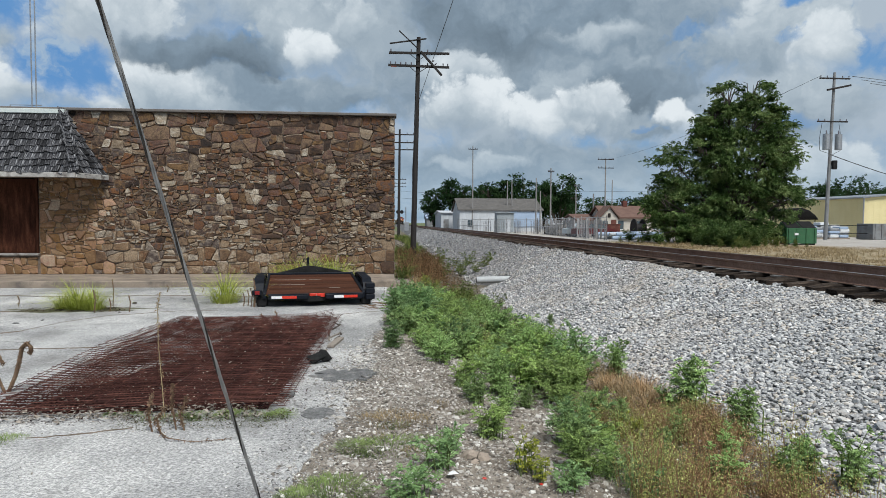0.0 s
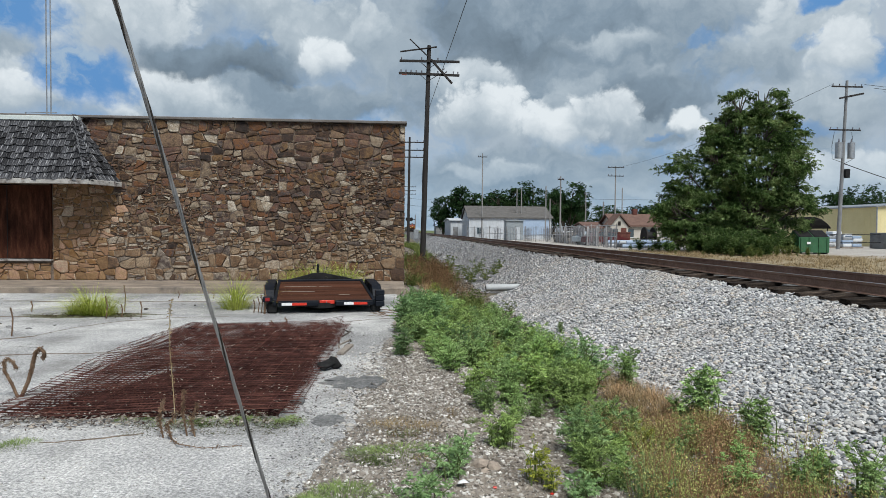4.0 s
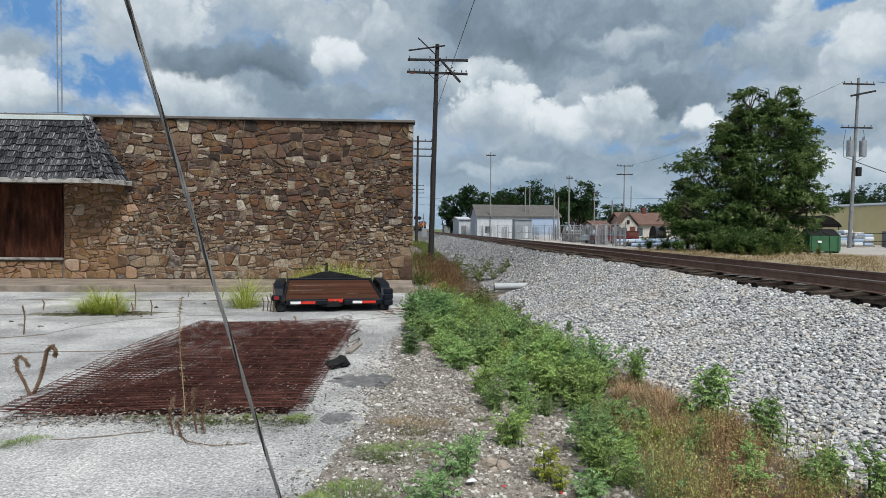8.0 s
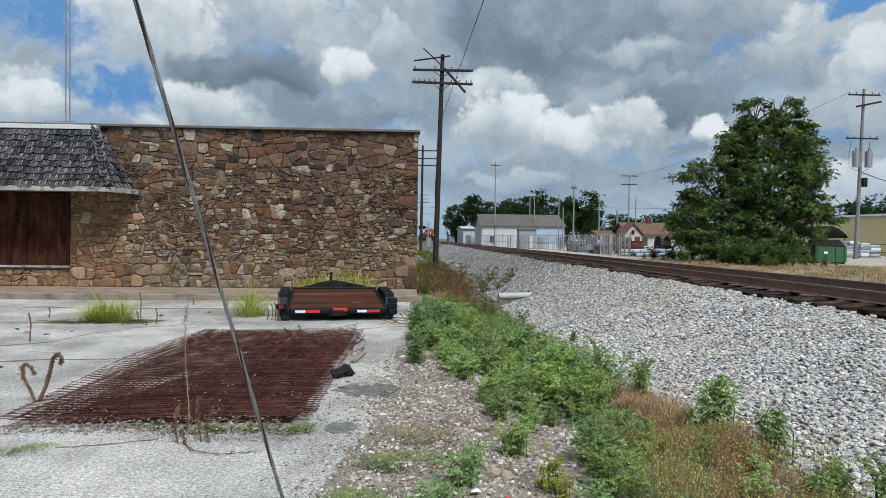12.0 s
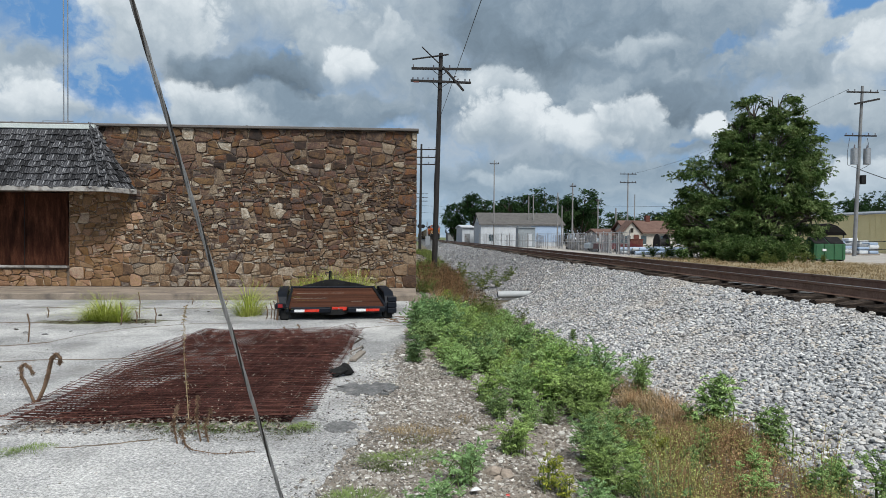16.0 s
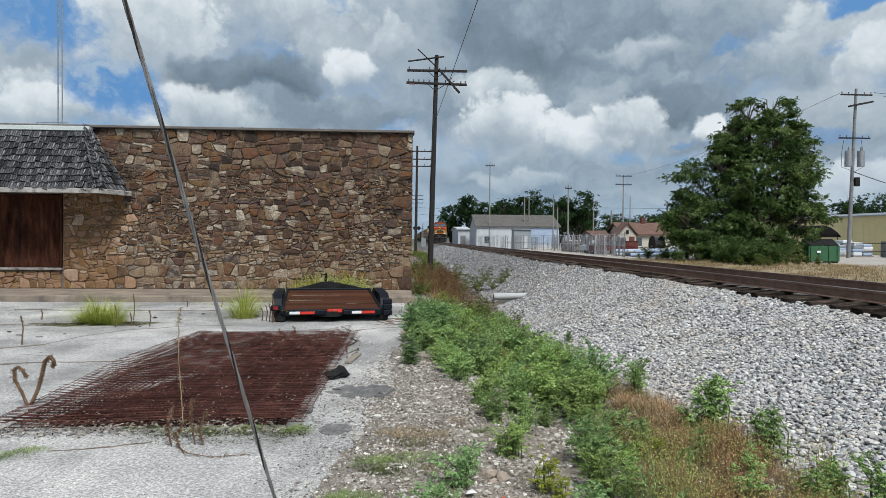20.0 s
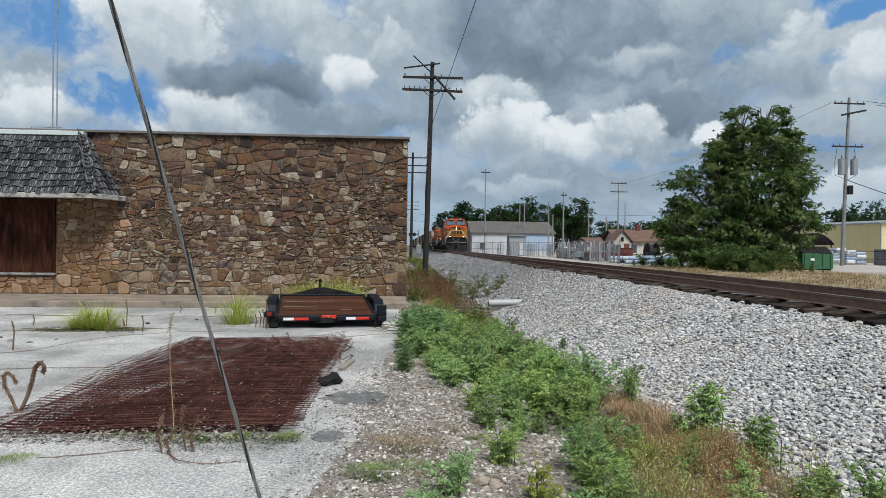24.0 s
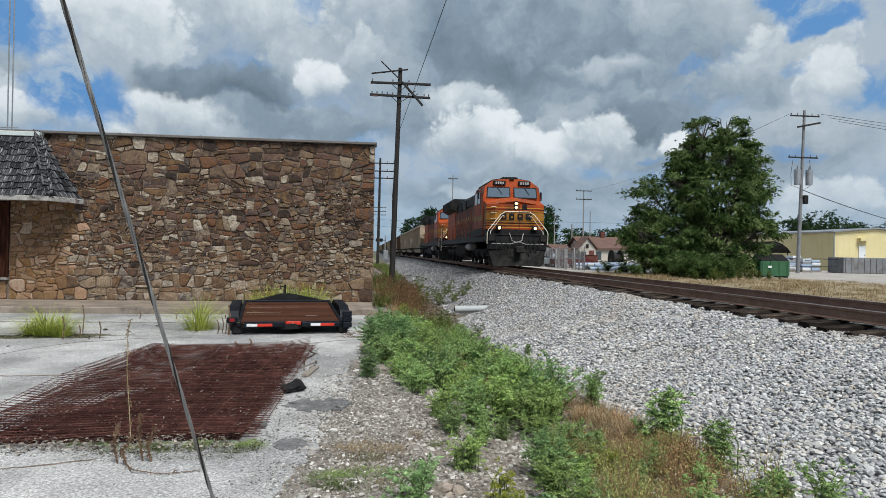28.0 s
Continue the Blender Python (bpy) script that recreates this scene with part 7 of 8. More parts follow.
low = [tuft("grass_patch", "low green grass patch on the gravel", 1500, 0.05, 0.0042, M["matgrass"], 100 + k, 0.2, 1.5) for k in range(2)]
plant_all(low, [(-0.33, 3.85, 1.1), (-0.12, 4.6, 1.2), (0.05, 4.55, 1.2), (0.2, 4.62, 0.9), (-0.15, 4.6, 0.7), (0.05, 5.05, 0.6), (-2.2, 5.47, 0.66), (-2.06, 5.44, 0.57), (-1.96, 5.39, 0.63), (-1.69, 5.35, 0.69), (-1.59, 5.45, 0.74), (-1.51, 5.41, 0.81), (-1.37, 5.38, 0.75), (-1.28, 5.37, 0.73), (-1.14, 5.52, 0.81), (-1.0, 5.36, 0.81), (-0.88, 5.32, 0.67), (-0.81, 5.41, 0.83), (-2.1, 6.9, 0.7), (-2.25, 6.95, 0.5), (-2.75, 4.84, 0.8), (-2.95, 4.8, 0.6), (-0.2, 3.8, 0.8), (-0.5, 3.75, 0.7), (0.6, 5.5, 0.5),
               (-2.1, 7.3, 0.6), (-0.25, 6.95, 0.5), (-1.6, 5.3, 0.4)], seed=9)
plant_all([tuft("dry_grass_patch", "low straw-coloured grass patch on the gravel", 300, 0.07, 0.005, M["drygrass"], 110, 0.2, 1.3)], [(0.05, 5.15, 1.1), (0.15, 5.05, 1.0), (-0.08, 5.2, 0.9), (0.0, 5.3, 0.8), (0.22, 5.2, 0.8), (0.2, 4.4, 0.6), (0.4, 5.6, 0.7), (-0.05, 4.85, 0.6), (0.55, 12.9, 1.5), (0.7, 13.8, 1.6), (0.3, 14.8, 1.6)], seed=10)
tall = [tuft("grass_tuft", "tall bright yellow-green grass tuft on the concrete", 420, 0.82, 0.008, M["grass"], 120 + k, 0.24, 2.3) for k in range(2)]
plant_all(tall, [(-3.23, 13.0, 1.0), (-5.6, 12.1, 0.85), (-5.3, 12.0, 0.7), (-5.9, 12.2, 0.6)], seed=11)
plant_all([tuft("grass_tuft", "tall green grass along the walkway behind the trailer", 420, 0.95, 0.008, M["grass"], 130, 0.28, 1.1)], [(-2.3, 15.85, 0.9), (-1.95, 15.9, 0.95), (-1.6, 15.85, 0.85), (-1.3, 15.9, 0.9), (-2.6, 15.8, 0.7), (-1.05, 15.9, 0.7)], seed=12)
plant_all([tuft("grass_tuft", "rough green grass beside the pole", 260, 0.5, 0.009, M["oliveshrub"], 140, 0.4, 1.1)], [(rr.uniform(0.2, 0.7), rr.uniform(18.6, 36), rr.uniform(0.6, 1.1)) for _ in range(16)] + [(rr.uniform(0.8, 2.4), rr.uniform(15.5, 19), rr.uniform(0.5, 0.9)) for _ in range(12)] + [(rr.uniform(0.3, 2.6), rr.uniform(38, 95), rr.uniform(0.8, 1.6)) for _ in range(34)], seed=19)
flake(-5.7, 11.95, 1.15, 0.32, M["moss"], "weed_mat", "dark damp moss and mud round the grass tuft", 21, 0.003)
flake(-5.0, 12.15, 0.7, 0.2, M["moss"], "weed_mat", "dark damp moss and mud round the grass tuft", 22, 0.003)
litter("moss_bits", "mossy green-brown bits before the mesh", -2.15, -0.85, 5.02, 5.42, 900, 0.018, M["moss"], 0.002, 25, 0.012)
litter("dry_litter", "dark crumbs and debris before the mesh", -3.3, -0.8, 5.2, 5.5, 700, 0.02, litter_m, 0.002, 26, 0.02)
litter("weed_mat", "flattened dead growth round the grass tuft", -6.5, -4.7, 11.7, 12.3, 700, 0.03, litter_m, 0.003, 5, 0.02)


def stalk(name, label, points, r0, r1, material, fuzz=0, fuzz_m=None, seed=0):
    ob = thing(name, label, "plant", "weeds")
    part("stem", Shape().tube(points, [r0 + (r1 - r0) * k / (len(points) - 1) for k in range(len(points))], 6), material, ob)
    if fuzz:
        r = np.random.default_rng(seed)
        pts = np.array(points, float)
        t = r.uniform(0.15, 1.0, fuzz) * (len(pts) - 1)
        i = np.minimum(t.astype(int), len(pts) - 2)
        p = pts[i] + (pts[i + 1] - pts[i]) * (t - i)[:, None] + r.normal(size=(fuzz, 3)) * 0.007
        stuff("dead_foliage", leaf_mesh("dead_leaves", p, r.normal(size=(fuzz, 3)), r.uniform(0.012, 0.03, fuzz), r.uniform(0.005, 0.012, fuzz), 0.5, r), fuzz_m, ob)
    return ob


BR = "dead brown curled weed stalk on the lot"
stalk("dead_stalk", BR, [(-3.55, 6.25, 0.0), (-3.6, 6.25, 0.12), (-3.66, 6.24, 0.25), (-3.67, 6.24, 0.34), (-3.63, 6.24, 0.37), (-3.58, 6.24, 0.33), (-3.56, 6.24, 0.27)], 0.014, 0.011, M["stem"], 320, M["deadbrown"], 1)
stalk("dead_stalk", BR, [(-3.53, 6.27, 0.0), (-3.47, 6.28, 0.15), (-3.43, 6.28, 0.30), (-3.40, 6.27, 0.42), (-3.36, 6.27, 0.46), (-3.32, 6.27, 0.42), (-3.33, 6.27, 0.36)], 0.019, 0.016, M["stem"], 520, M["deadbrown"], 2)
stalk("tall_stalk", "tall thin pale dry weed stalk before the mesh", [(-1.80, 5.33, 0.0), (-1.83, 5.36, 0.3), (-1.86, 5.38, 0.6), (-1.87, 5.40, 0.9), (-1.86, 5.42, 1.02)], 0.004, 0.0018, M["straw"], 90, M["drygrass"], 3)
for k, (x, y, h) in enumerate(((-1.62, 5.05, 0.36), (-1.78, 5.0, 0.30), (-1.55, 5.02, 0.26), (-1.7, 4.95, 0.22))):
    stalk("dead_stalk", "dead brown weed stalk at the mesh edge", [(x, y, 0.0), (x - 0.03, y, h * 0.5), (x + 0.02 * (k - 1), y, h)], 0.007, 0.006, M["stem"], 160, M["deadbrown"], 4 + k)
stalk("fallen_stalk", "dead stalk lying on the concrete", [(-1.72, 4.98, 0.01), (-1.6, 4.78, 0.025), (-1.4, 4.72, 0.012), (-1.15, 4.78, 0.01)], 0.005, 0.002, M["stem"], 50, M["deadbrown"], 9)
for x, y, h in ((-5.62, 9.75, 0.42), (-5.1, 11.6, 0.40), (-4.9, 11.75, 0.24), (-4.55, 11.7, 0.3), (-6.9, 12.6, 0.2), (-2.52, 12.3, 0.55), (-2.60, 12.4, 0.35), (-2.68, 12.5, 0.3), (-2.75, 12.45, 0.25), (-1.9, 11.0, 0.1), (-5.0, 15.0, 0.16), (-4.2, 14.9, 0.16), (-7.6, 11.2, 0.2), (-2.05, 10.55, 0.12), (-5.2, 12.6, 0.5)):
    stalk("dead_stalk", "thin dead stem standing in a slab joint", [(x, y, 0.0), (x + 0.02, y, h * 0.6), (x - 0.01, y, h)], 0.022 if x == -2.52 else 0.010, 0.010, M["stem"], 30, M["deadbrown"], int(h * 100))


# ---- past the track ----
def dumpster():
    ob = thing("dumpster", "green steel dumpster with dark lids beside the tree", "dumpster", at=pose(28.75, 43.6, 0.2, 0, 0, -8) @ Matrix.Diagonal((0.70, 0.86, 0.76, 1)))
    s = Shape()
    s.prism([(-1.0, 0.12), (1.0, 0.12), (1.0, 1.45), (0.1, 2.1), (-1.0, 1.5)], -1.45, 1.45, "x")
    part("body", s, M["green"], ob, smooth=0)
    for x in (-1.25, -0.45, 0.45, 1.25):
        part("rib", Shape().box(x - 0.05, x + 0.05, -1.06, -1.0, 0.15, 1.5, 0.01), M["green"], ob)
    for x in (-0.75, 0.72):
        part("lid", Shape().box(x - 0.68, x + 0.68, -1.22, 0.02, 0.0, 0.05, 0.02, m=pose(0, 0.1, 2.12, 28.6)), M["black"], ob)
    part("lifting_sleeve", Shape().box(-1.62, -1.46, -0.7, 0.5, 0.8, 1.0, 0.01), M["green"], ob)
    part("lifting_sleeve", Shape().box(1.46, 1.62, -0.7, 0.5, 0.8, 1.0, 0.01), M["green"], ob)
    part("label_plate", Shape().box(-0.72, -0.36, -1.075, -1.062, 0.88, 1.08, 0.002), M["reflector"], ob)
    for x in (-1.2, 1.2):
        part("skid", Shape().box(x - 0.1, x + 0.1, -1.0, 1.0, 0.0, 0.118, 0.01), M["black"], ob)


dumpster()


def car(label, paint, at):
    ob = thing("car", label, "car", "parked cars", at=at)
    s = Shape()
    s.prism([(-2.2, 0.35), (2.2, 0.35), (2.25, 0.72), (1.3, 0.92), (0.7, 1.38), (-0.9, 1.42), (-1.6, 0.98), (-2.2, 0.85)], -0.86, 0.86, "y")
    part("body", s, paint, ob)
    part("side_glass", Shape().prism([(-1.35, 0.96), (1.05, 0.94), (0.6, 1.32), (-0.85, 1.36)], -0.87, 0.87, "y"), M["glass"], ob)
    for x in (-1.4, 1.4):
        for y in (-0.78, 0.78):
            w = part("wheel", Shape().tube([(x, y - 0.1, 0.32), (x, y + 0.1, 0.32)], 0.32, 16), M["tyre"], ob)
            part("rim", Shape().tube([(x, y - 0.11, 0.32), (x, y + 0.11, 0.32)], 0.19, 12), M["galv"], w)


silver = mat("silver_car_paint", ((0.36, 0.40, 0.43), (0.44, 0.48, 0.51)), 2, 0.35, 0.3, bump=0.0)
car("pale silver-blue parked car behind the fence", silver, pose(20.6, 67, 0.2, 0, 0, 4))
car("white parked car behind the fence", M["white"], pose(24.0, 90, 0.2, 0, 0, 20))
maroon = mat("dark_red_car_paint", ((0.07, 0.012, 0.014), (0.10, 0.018, 0.018)), 2, 0.4, bump=0.0)
car("dark red parked car behind the fence", maroon, pose(20.9, 64.5, 0.2, 0, 0, 8))
tubes = thing("pipe_stack", "pale blue-grey plastic pipes stacked behind the fence", "pipes")
rp = random.Random(41)
for k in range(16):
    x0, y, z = 18.8 + rp.uniform(0, 1.6), 55.0 + 0.42 * (k % 9), 0.36 + 0.3 * (k // 9)
    part("pipe", Shape().tube([(x0, y, z), (x0 + rp.uniform(3.2, 4.6), y + rp.uniform(-0.6, 0.9), z + rp.uniform(0.0, 0.12))], 0.16, 12), M["blue"] if k % 3 == 0 else M["white"] if k % 3 == 1 else M["shedwall"], tubes)
for k in range(5):
    ob = thing("lumber_stack", "weathered brown timber stack behind the fence", "lumber", "timber stacks")
    for q in range(4):
        part("timber", Shape().box(19.4 + k * 0.15 + rp.uniform(0, 0.15), 21.2 + k * 0.15 + rp.uniform(0, 0.2), 73.0 + k * 2.2, 74.2 + k * 2.2, 0.2 + q * 0.32, 0.5 + q * 0.32, 0.02), M["palewood"] if (k + q) % 2 else M["bark"], ob)
reel = thing("cable_reel", "dark wooden cable reel on its rim beside the fence", "reel")
for x in (24.0, 24.9):
    part("flange", Shape().tube([(x, 62.0, 1.15), (x + 0.1, 62.0, 1.15)], 0.95, 20), M["wood"], reel)
part("drum", Shape().tube([(24.1, 62.0, 1.15), (24.9, 62.0, 1.15)], 0.5, 16), M["black"], reel)
box = thing("red_container", "faded red storage crate beside the house", "crate")
part("body", Shape().box(22.6, 23.9, 65.4, 66.6, 0.2, 1.5, 0.03), M["brick"], box)
part("lid", Shape().box(22.55, 23.95, 65.35, 66.65, 1.502, 1.58, 0.02), M["brick"], box)
encl = thing("glazed_enclosure", "pale grey screened enclosure before the shed", "enclosure")
part("panel", Shape().box(16.0, 18.6, 96, 98, 0.2, 3.1, 0.03), M["hazegrey"], encl)
part("door", Shape().box(17.3, 18.1, 95.95, 95.995, 0.3, 2.2, 0.01), M["shedwall"], encl)
part("roof", Shape().box(15.9, 18.7, 95.8, 98.2, 3.102, 3.2, 0.02), M["hazegrey"], encl)


def slat_fence():
    ob = thing("fence", "chain-link fence with faded brown slats along the track", "fence")
    me_s = Shape().box(-0.015, 0.015, -0.055, 0.055, 0.0, 1.72, 0.004).mesh("slat", 0)
    me_s.materials.append(M["fence"])
    me_p = Shape().tube([(0, 0, -0.1), (0, 0, 2.1)], 0.045, 8).mesh("post")
    me_p.materials.append(M["fence"])
    r = random.Random(4)
    def line(s):
        """The fence's bent line, by the distance along it."""
        return (18.2 + s * 0.05, 53 + s) if s < 27 else (19.55 - (s - 27) * 0.294, 80 + (s - 27) * 0.956)
    for k in range(20):
        o = new("post", me_p)
        x, y = line(k * 2.9)
        o.parent, o.matrix_world = ob, pose(x, y, 0.2)
    for k in range(298):
        x, y = line(0.4 + k * 0.183)
        if r.random() < 0.30 + 0.35 * math.sin(k * 0.11) ** 2:
            o = new("slat", me_s)
            o.parent, o.matrix_world = ob, pose(x + 0.05, y, 0.25 + r.uniform(-0.03, 0.03))
    me_w = Shape().box(-0.02, 0.02, -0.16, 0.16, 0.0, 1.9, 0.01).mesh("board", 0)
    me_w.materials.append(M["fence"])
    for k, s0 in enumerate((3.5, 6.8, 10.4, 14.2, 16.8, 21.5, 26.2)):
        o = new("board", me_w)
        o.parent, o.matrix_world = ob, pose(line(s0)[0] + 0.09, line(s0)[1], 0.22, 0, 0, 4 * k - 60)
    mesh = Shape()
    for k in range(110):  # the woven wire, drawn as slanting strands
        for turn in (-1, 1):
            a, b = line(k * 0.5), line(k * 0.5 + 0.45 * turn if k else 0.45)
            mesh.tube([(a[0], a[1], 0.25), (b[0], b[1], 2.1)], 0.006, 3, caps=False)
    part("chain_link", mesh, M["galv"], ob, "thin grey chain-link wire")
    for z in (2.15, 1.2):
        part("fence_rail", Shape().tube([(*line(s), z) for s in (0, 13, 26.9, 27.1, 40, 55)], 0.03, 6), M["galv"], ob)


slat_fence()
for k, (x, y, w, h) in enumerate(((40.6, 60, 1.0, 0.7), (41.9, 60.5, 1.1, 1.0), (43.2, 60, 1.15, 1.3), (44.5, 60.4, 1.1, 1.1), (42.6, 62.4, 1.0, 1.6), (44.0, 62.6, 1.1, 1.5), (45.3, 62.8, 1.1, 1.7))):
    ob = thing("pallet_stack", "stack of wrapped pale goods on a pallet in the yard", "pallet", "pallet stacks")
    part("pallet", Shape().box(x - w / 2, x + w / 2, y - 0.6, y + 0.6, 0.2, 0.34, 0.01), M["palewood"], ob)
    rq = random.Random(k)
    for q in range(4):
        z0, z1 = 0.345 + q * h / 4, 0.34 + (q + 1) * h / 4
        if q < 3 or k % 2:
            part("package", Shape().box(x - w / 2 + rq.uniform(0.02, 0.12), x + w / 2 - rq.uniform(0.02, 0.16), y - 0.55, y + 0.55, z0, z1, 0.05), M["blue"] if (q + k) % 3 == 0 else M["galv"] if (q + k) % 3 == 1 else M["white"], ob)
for z in (1.25, 2.0):
    wire("yard_rail", [(38.5, 58.2, z - 0.45), (49, 58.8, z - 0.45)], 0.03, M["black"], "dark steel rail of the yard fence", 0.0, 2)

# scrub under the tree and dry grass along the far side of the track
scrub = [weed("shrub", "dense dark green shrub at the foot of the tree", 16, 1.4, 1500, 0.13, 0.06, M["leaf"], 200 + k, 0.7) for k in range(2)]
sp = [(rr.uniform(19.6, 22.8), rr.uniform(36.6, 42.5), rr.uniform(0.45, 1.05)) for _ in range(34)] + [(rr.uniform(20.5, 25.5), rr.uniform(41.0, 44.0), rr.uniform(0.5, 1.1)) for _ in range(16)] + [(rr.uniform(18.6, 20.5), rr.uniform(42, 50), rr.uniform(0.3, 0.8)) for _ in range(8)]
plant_all(scrub, sp, seed=14, rest=lambda x, y: 0.2)
bright = [weed("shrub", "olive shrub at the edge of the dry grass", 14, 1.2, 1100, 0.11, 0.05, M["oliveshrub"], 210 + k, 0.6) for k in range(2)]
sp = [(rr.uniform(19.0, 21.0), rr.uniform(34.8, 37.0), rr.uniform(0.25, 0.6)) for _ in range(9)] + [(rr.uniform(22.0, 26.4), rr.uniform(36.6, 40.5), rr.uniform(0.15, 0.6)) for _ in range(12)] + [(rr.uniform(17.2, 19.0), rr.uniform(38, 50), rr.uniform(0.2, 0.45)) for _ in range(7)]
plant_all(bright, sp, seed=15, rest=lambda x, y: 0.2)
r = np.random.default_rng(77)
n = 42000
hubs = np.c_[r.uniform(10.8, 30, 900), r.uniform(12, 45, 900)]
pick = r.integers(0, 900, n)
p = np.c_[hubs[pick] + r.normal(size=(n, 2)) * r.uniform(0.1, 0.6, (900, 1))[pick], np.zeros(n)]
clump = r.uniform(0.5, 1.6, 900)[pick]
keep = (p[:, 0] > 11 + r.uniform(0, 1, n)) & (p[:, 1] < 45 - (p[:, 0] - 19).clip(0) * 0.55)
p, clump = p[keep], clump[keep]
p[:, 2] = 0.19
tallgrass = 1.0 + 5.0 * (np.hypot((p[:, 0] - 24.8) / 1.8, (p[:, 1] - 41.0) / 1.2) < r.uniform(0.5, 1.2, len(p)))
n = len(p)
solid("dry_field_grass", blade_mesh("dry_field_grass", p, r.normal(size=(n, 2)) * 0.8, r.uniform(0.06, 0.24, n) * np.minimum(tallgrass, 3.0) * clump * (1.0 - 0.45 * smooth(23, 27, p[:, 0])), 0.014, r), M["drygrass"], "dry straw-coloured grass past the track", "grass", kind="stuff")


# ---- pieces: shakes, wall stones, ballast and gravel ----
lay_shakes((-12.4, AW_Y, AW_Z0 + 0.02), (AW_CX, AW_Y, AW_Z0 + 0.02), (AW_TOPX, WALL_Y - 0.16, AW_Z1), (-12.4, WALL_Y - 0.16, AW_Z1), 9, 1)
lay_shakes((AW_CX, AW_Y, AW_Z0 + 0.02), (AW_X1, WALL_Y, AW_Z0 + 0.02), (AW_TOPX, WALL_Y, AW_Z1), (AW_TOPX, WALL_Y - 0.16, AW_Z1), 9, 2)

hip_a, hip_b = Vector((AW_CX, AW_Y, AW_Z0 + 0.02)), Vector((AW_TOPX, WALL_Y - 0.16, AW_Z1))
hip_up = (hip_b - hip_a).normalized()
r = random.Random(44)
for i in range(15):
    for sx in (-1, 1):
        out = Vector((0.30 * sx + 0.35, -0.72 + 0.42 * (sx > 0), 0.45)).normalized()
        out = (out - hip_up * out.dot(hip_up)).normalized()
        side = hip_up.cross(out)
        o = new("hip_shake", r.choice(SHAKES)[0])
        o.parent = awning
        o.matrix_world = Matrix.Translation(hip_a.lerp(hip_b, (i + 0.1 + r.uniform(-0.15, 0.15)) / 15) + out * 0.055 + side * 0.045 * -sx) @ Matrix((side, hip_up, out)).transposed().to_4x4() @ Matrix.Rotation(r.uniform(-0.16, 0.16), 4, "Z") @ Matrix.Rotation(-0.16, 4, "X")


def clip(poly, nx, nz, c):
    """The part of a polygon where nx*x + nz*z <= c."""
    out = []
    for k in range(len(poly)):
        (ax, az), (bx, bz) = poly[k - 1], poly[k]
        da, db = nx * ax + nz * az - c, nx * bx + nz * bz - c
        if (da <= 0) != (db <= 0):
            t = da / (da - db)
            out.append((ax + (bx - ax) * t, az + (bz - az) * t))
        if db <= 0:
            out.append((bx, bz))
    return out


def area(poly):
    return abs(sum(poly[k - 1][0] * poly[k][1] - poly[k][0] * poly[k - 1][1] for k in range(len(poly)))) / 2


def split(poly, r, depth=0):
    """Breaks a large stone along a bed or an upright joint, as the mason's smaller flat stones lie."""
    size = area(poly)
    zm = sum(p[1] for p in poly) / len(poly)
    ledge = 0.5 + 0.5 * math.sin(poly[0][0] * 1.9 + 1.0) * math.sin(zm * 2.6 + poly[0][0] * 0.7)  # stretches of thin ledger stones
    ledge = max(ledge, 1.0 if poly[0][0] > -1.5 and zm < 3.4 else 0.0)
    if zm > 3.4 or zm < 0.75:
        odds = 0.95 if size > 0.14 else 0.45 if size > 0.06 else 0.12
    else:
        odds = 0.97 if size > 0.075 else 0.45 + 0.4 * ledge if size > 0.03 else 0.12 + 0.4 * ledge
    if depth > 5 or size < 0.006 or r.uniform() > odds:
        return [poly]
    xs, zs = [p[0] for p in poly], [p[1] for p in poly]
    wide, high = max(xs) - min(xs), max(zs) - min(zs)
    cx, cz = sum(xs) / len(xs) + r.normal() * 0.12 * wide, sum(zs) / len(zs) + r.normal() * 0.14 * high
    flat = high > wide * r.uniform(0.3, 0.9)
    a = r.normal() * 0.2
    nx, nz = (math.sin(a), math.cos(a)) if flat else (math.cos(a), math.sin(a))
    c = nx * cx + nz * cz
    halves = [clip(poly, nx, nz, c), clip(poly, -nx, -nz, -c)]
    return [q for h in halves if len(h) >= 3 for q in split(h, r, depth + 1)]


def stone_cells(x0, x1, z0, z1, seed):
    """Uneven stones that fill a stretch of wall: weighted cells round seeded points in wavering courses."""
    r = np.random.default_rng(seed)
    pts, rad = [], []
    z, row = z0, 0
    while z < z1 - 0.03:
        h = r.uniform(0.28, 0.5) if z > 3.3 else r.uniform(0.22, 0.36) if z < 0.6 else r.uniform(0.2, 0.44)
        h = min(h, z1 - z)
        x = x0 - r.uniform(0, 0.2)
        while x < x1:
            k = h * r.uniform(0.4, 1.3)
            w = k * r.uniform(0.8, 2.3)
            wave = 0.09 * math.sin(x * 0.9 + row * 0.35) + 0.05 * math.sin(x * 2.3 + row * 0.8)
            if x0 < x + w / 2 < x1:
                pts.append((x + w / 2, min(z1 - 0.03, max(z0 + 0.03, z + h / 2 + wave * min(1, (z - z0) * 3, (z1 - z) * 3) + r.normal() * 0.022))))
                rad.append(k * 0.5)
            x += w
        z += h
        row += 1
    P, R = np.array(pts), np.array(rad)
    S = P / (1.75, 1.0)
    cells = []
    for i in range(len(P)):
        poly = [((x0 + 0.01) / 1.75, z0), ((x1 - 0.01) / 1.75, z0), ((x1 - 0.01) / 1.75, z1), ((x0 + 0.01) / 1.75, z1)]
        d2 = ((S - S[i]) ** 2).sum(1)
        for j in np.argsort(d2)[1:22]:
            nx, nz = S[j] - S[i]
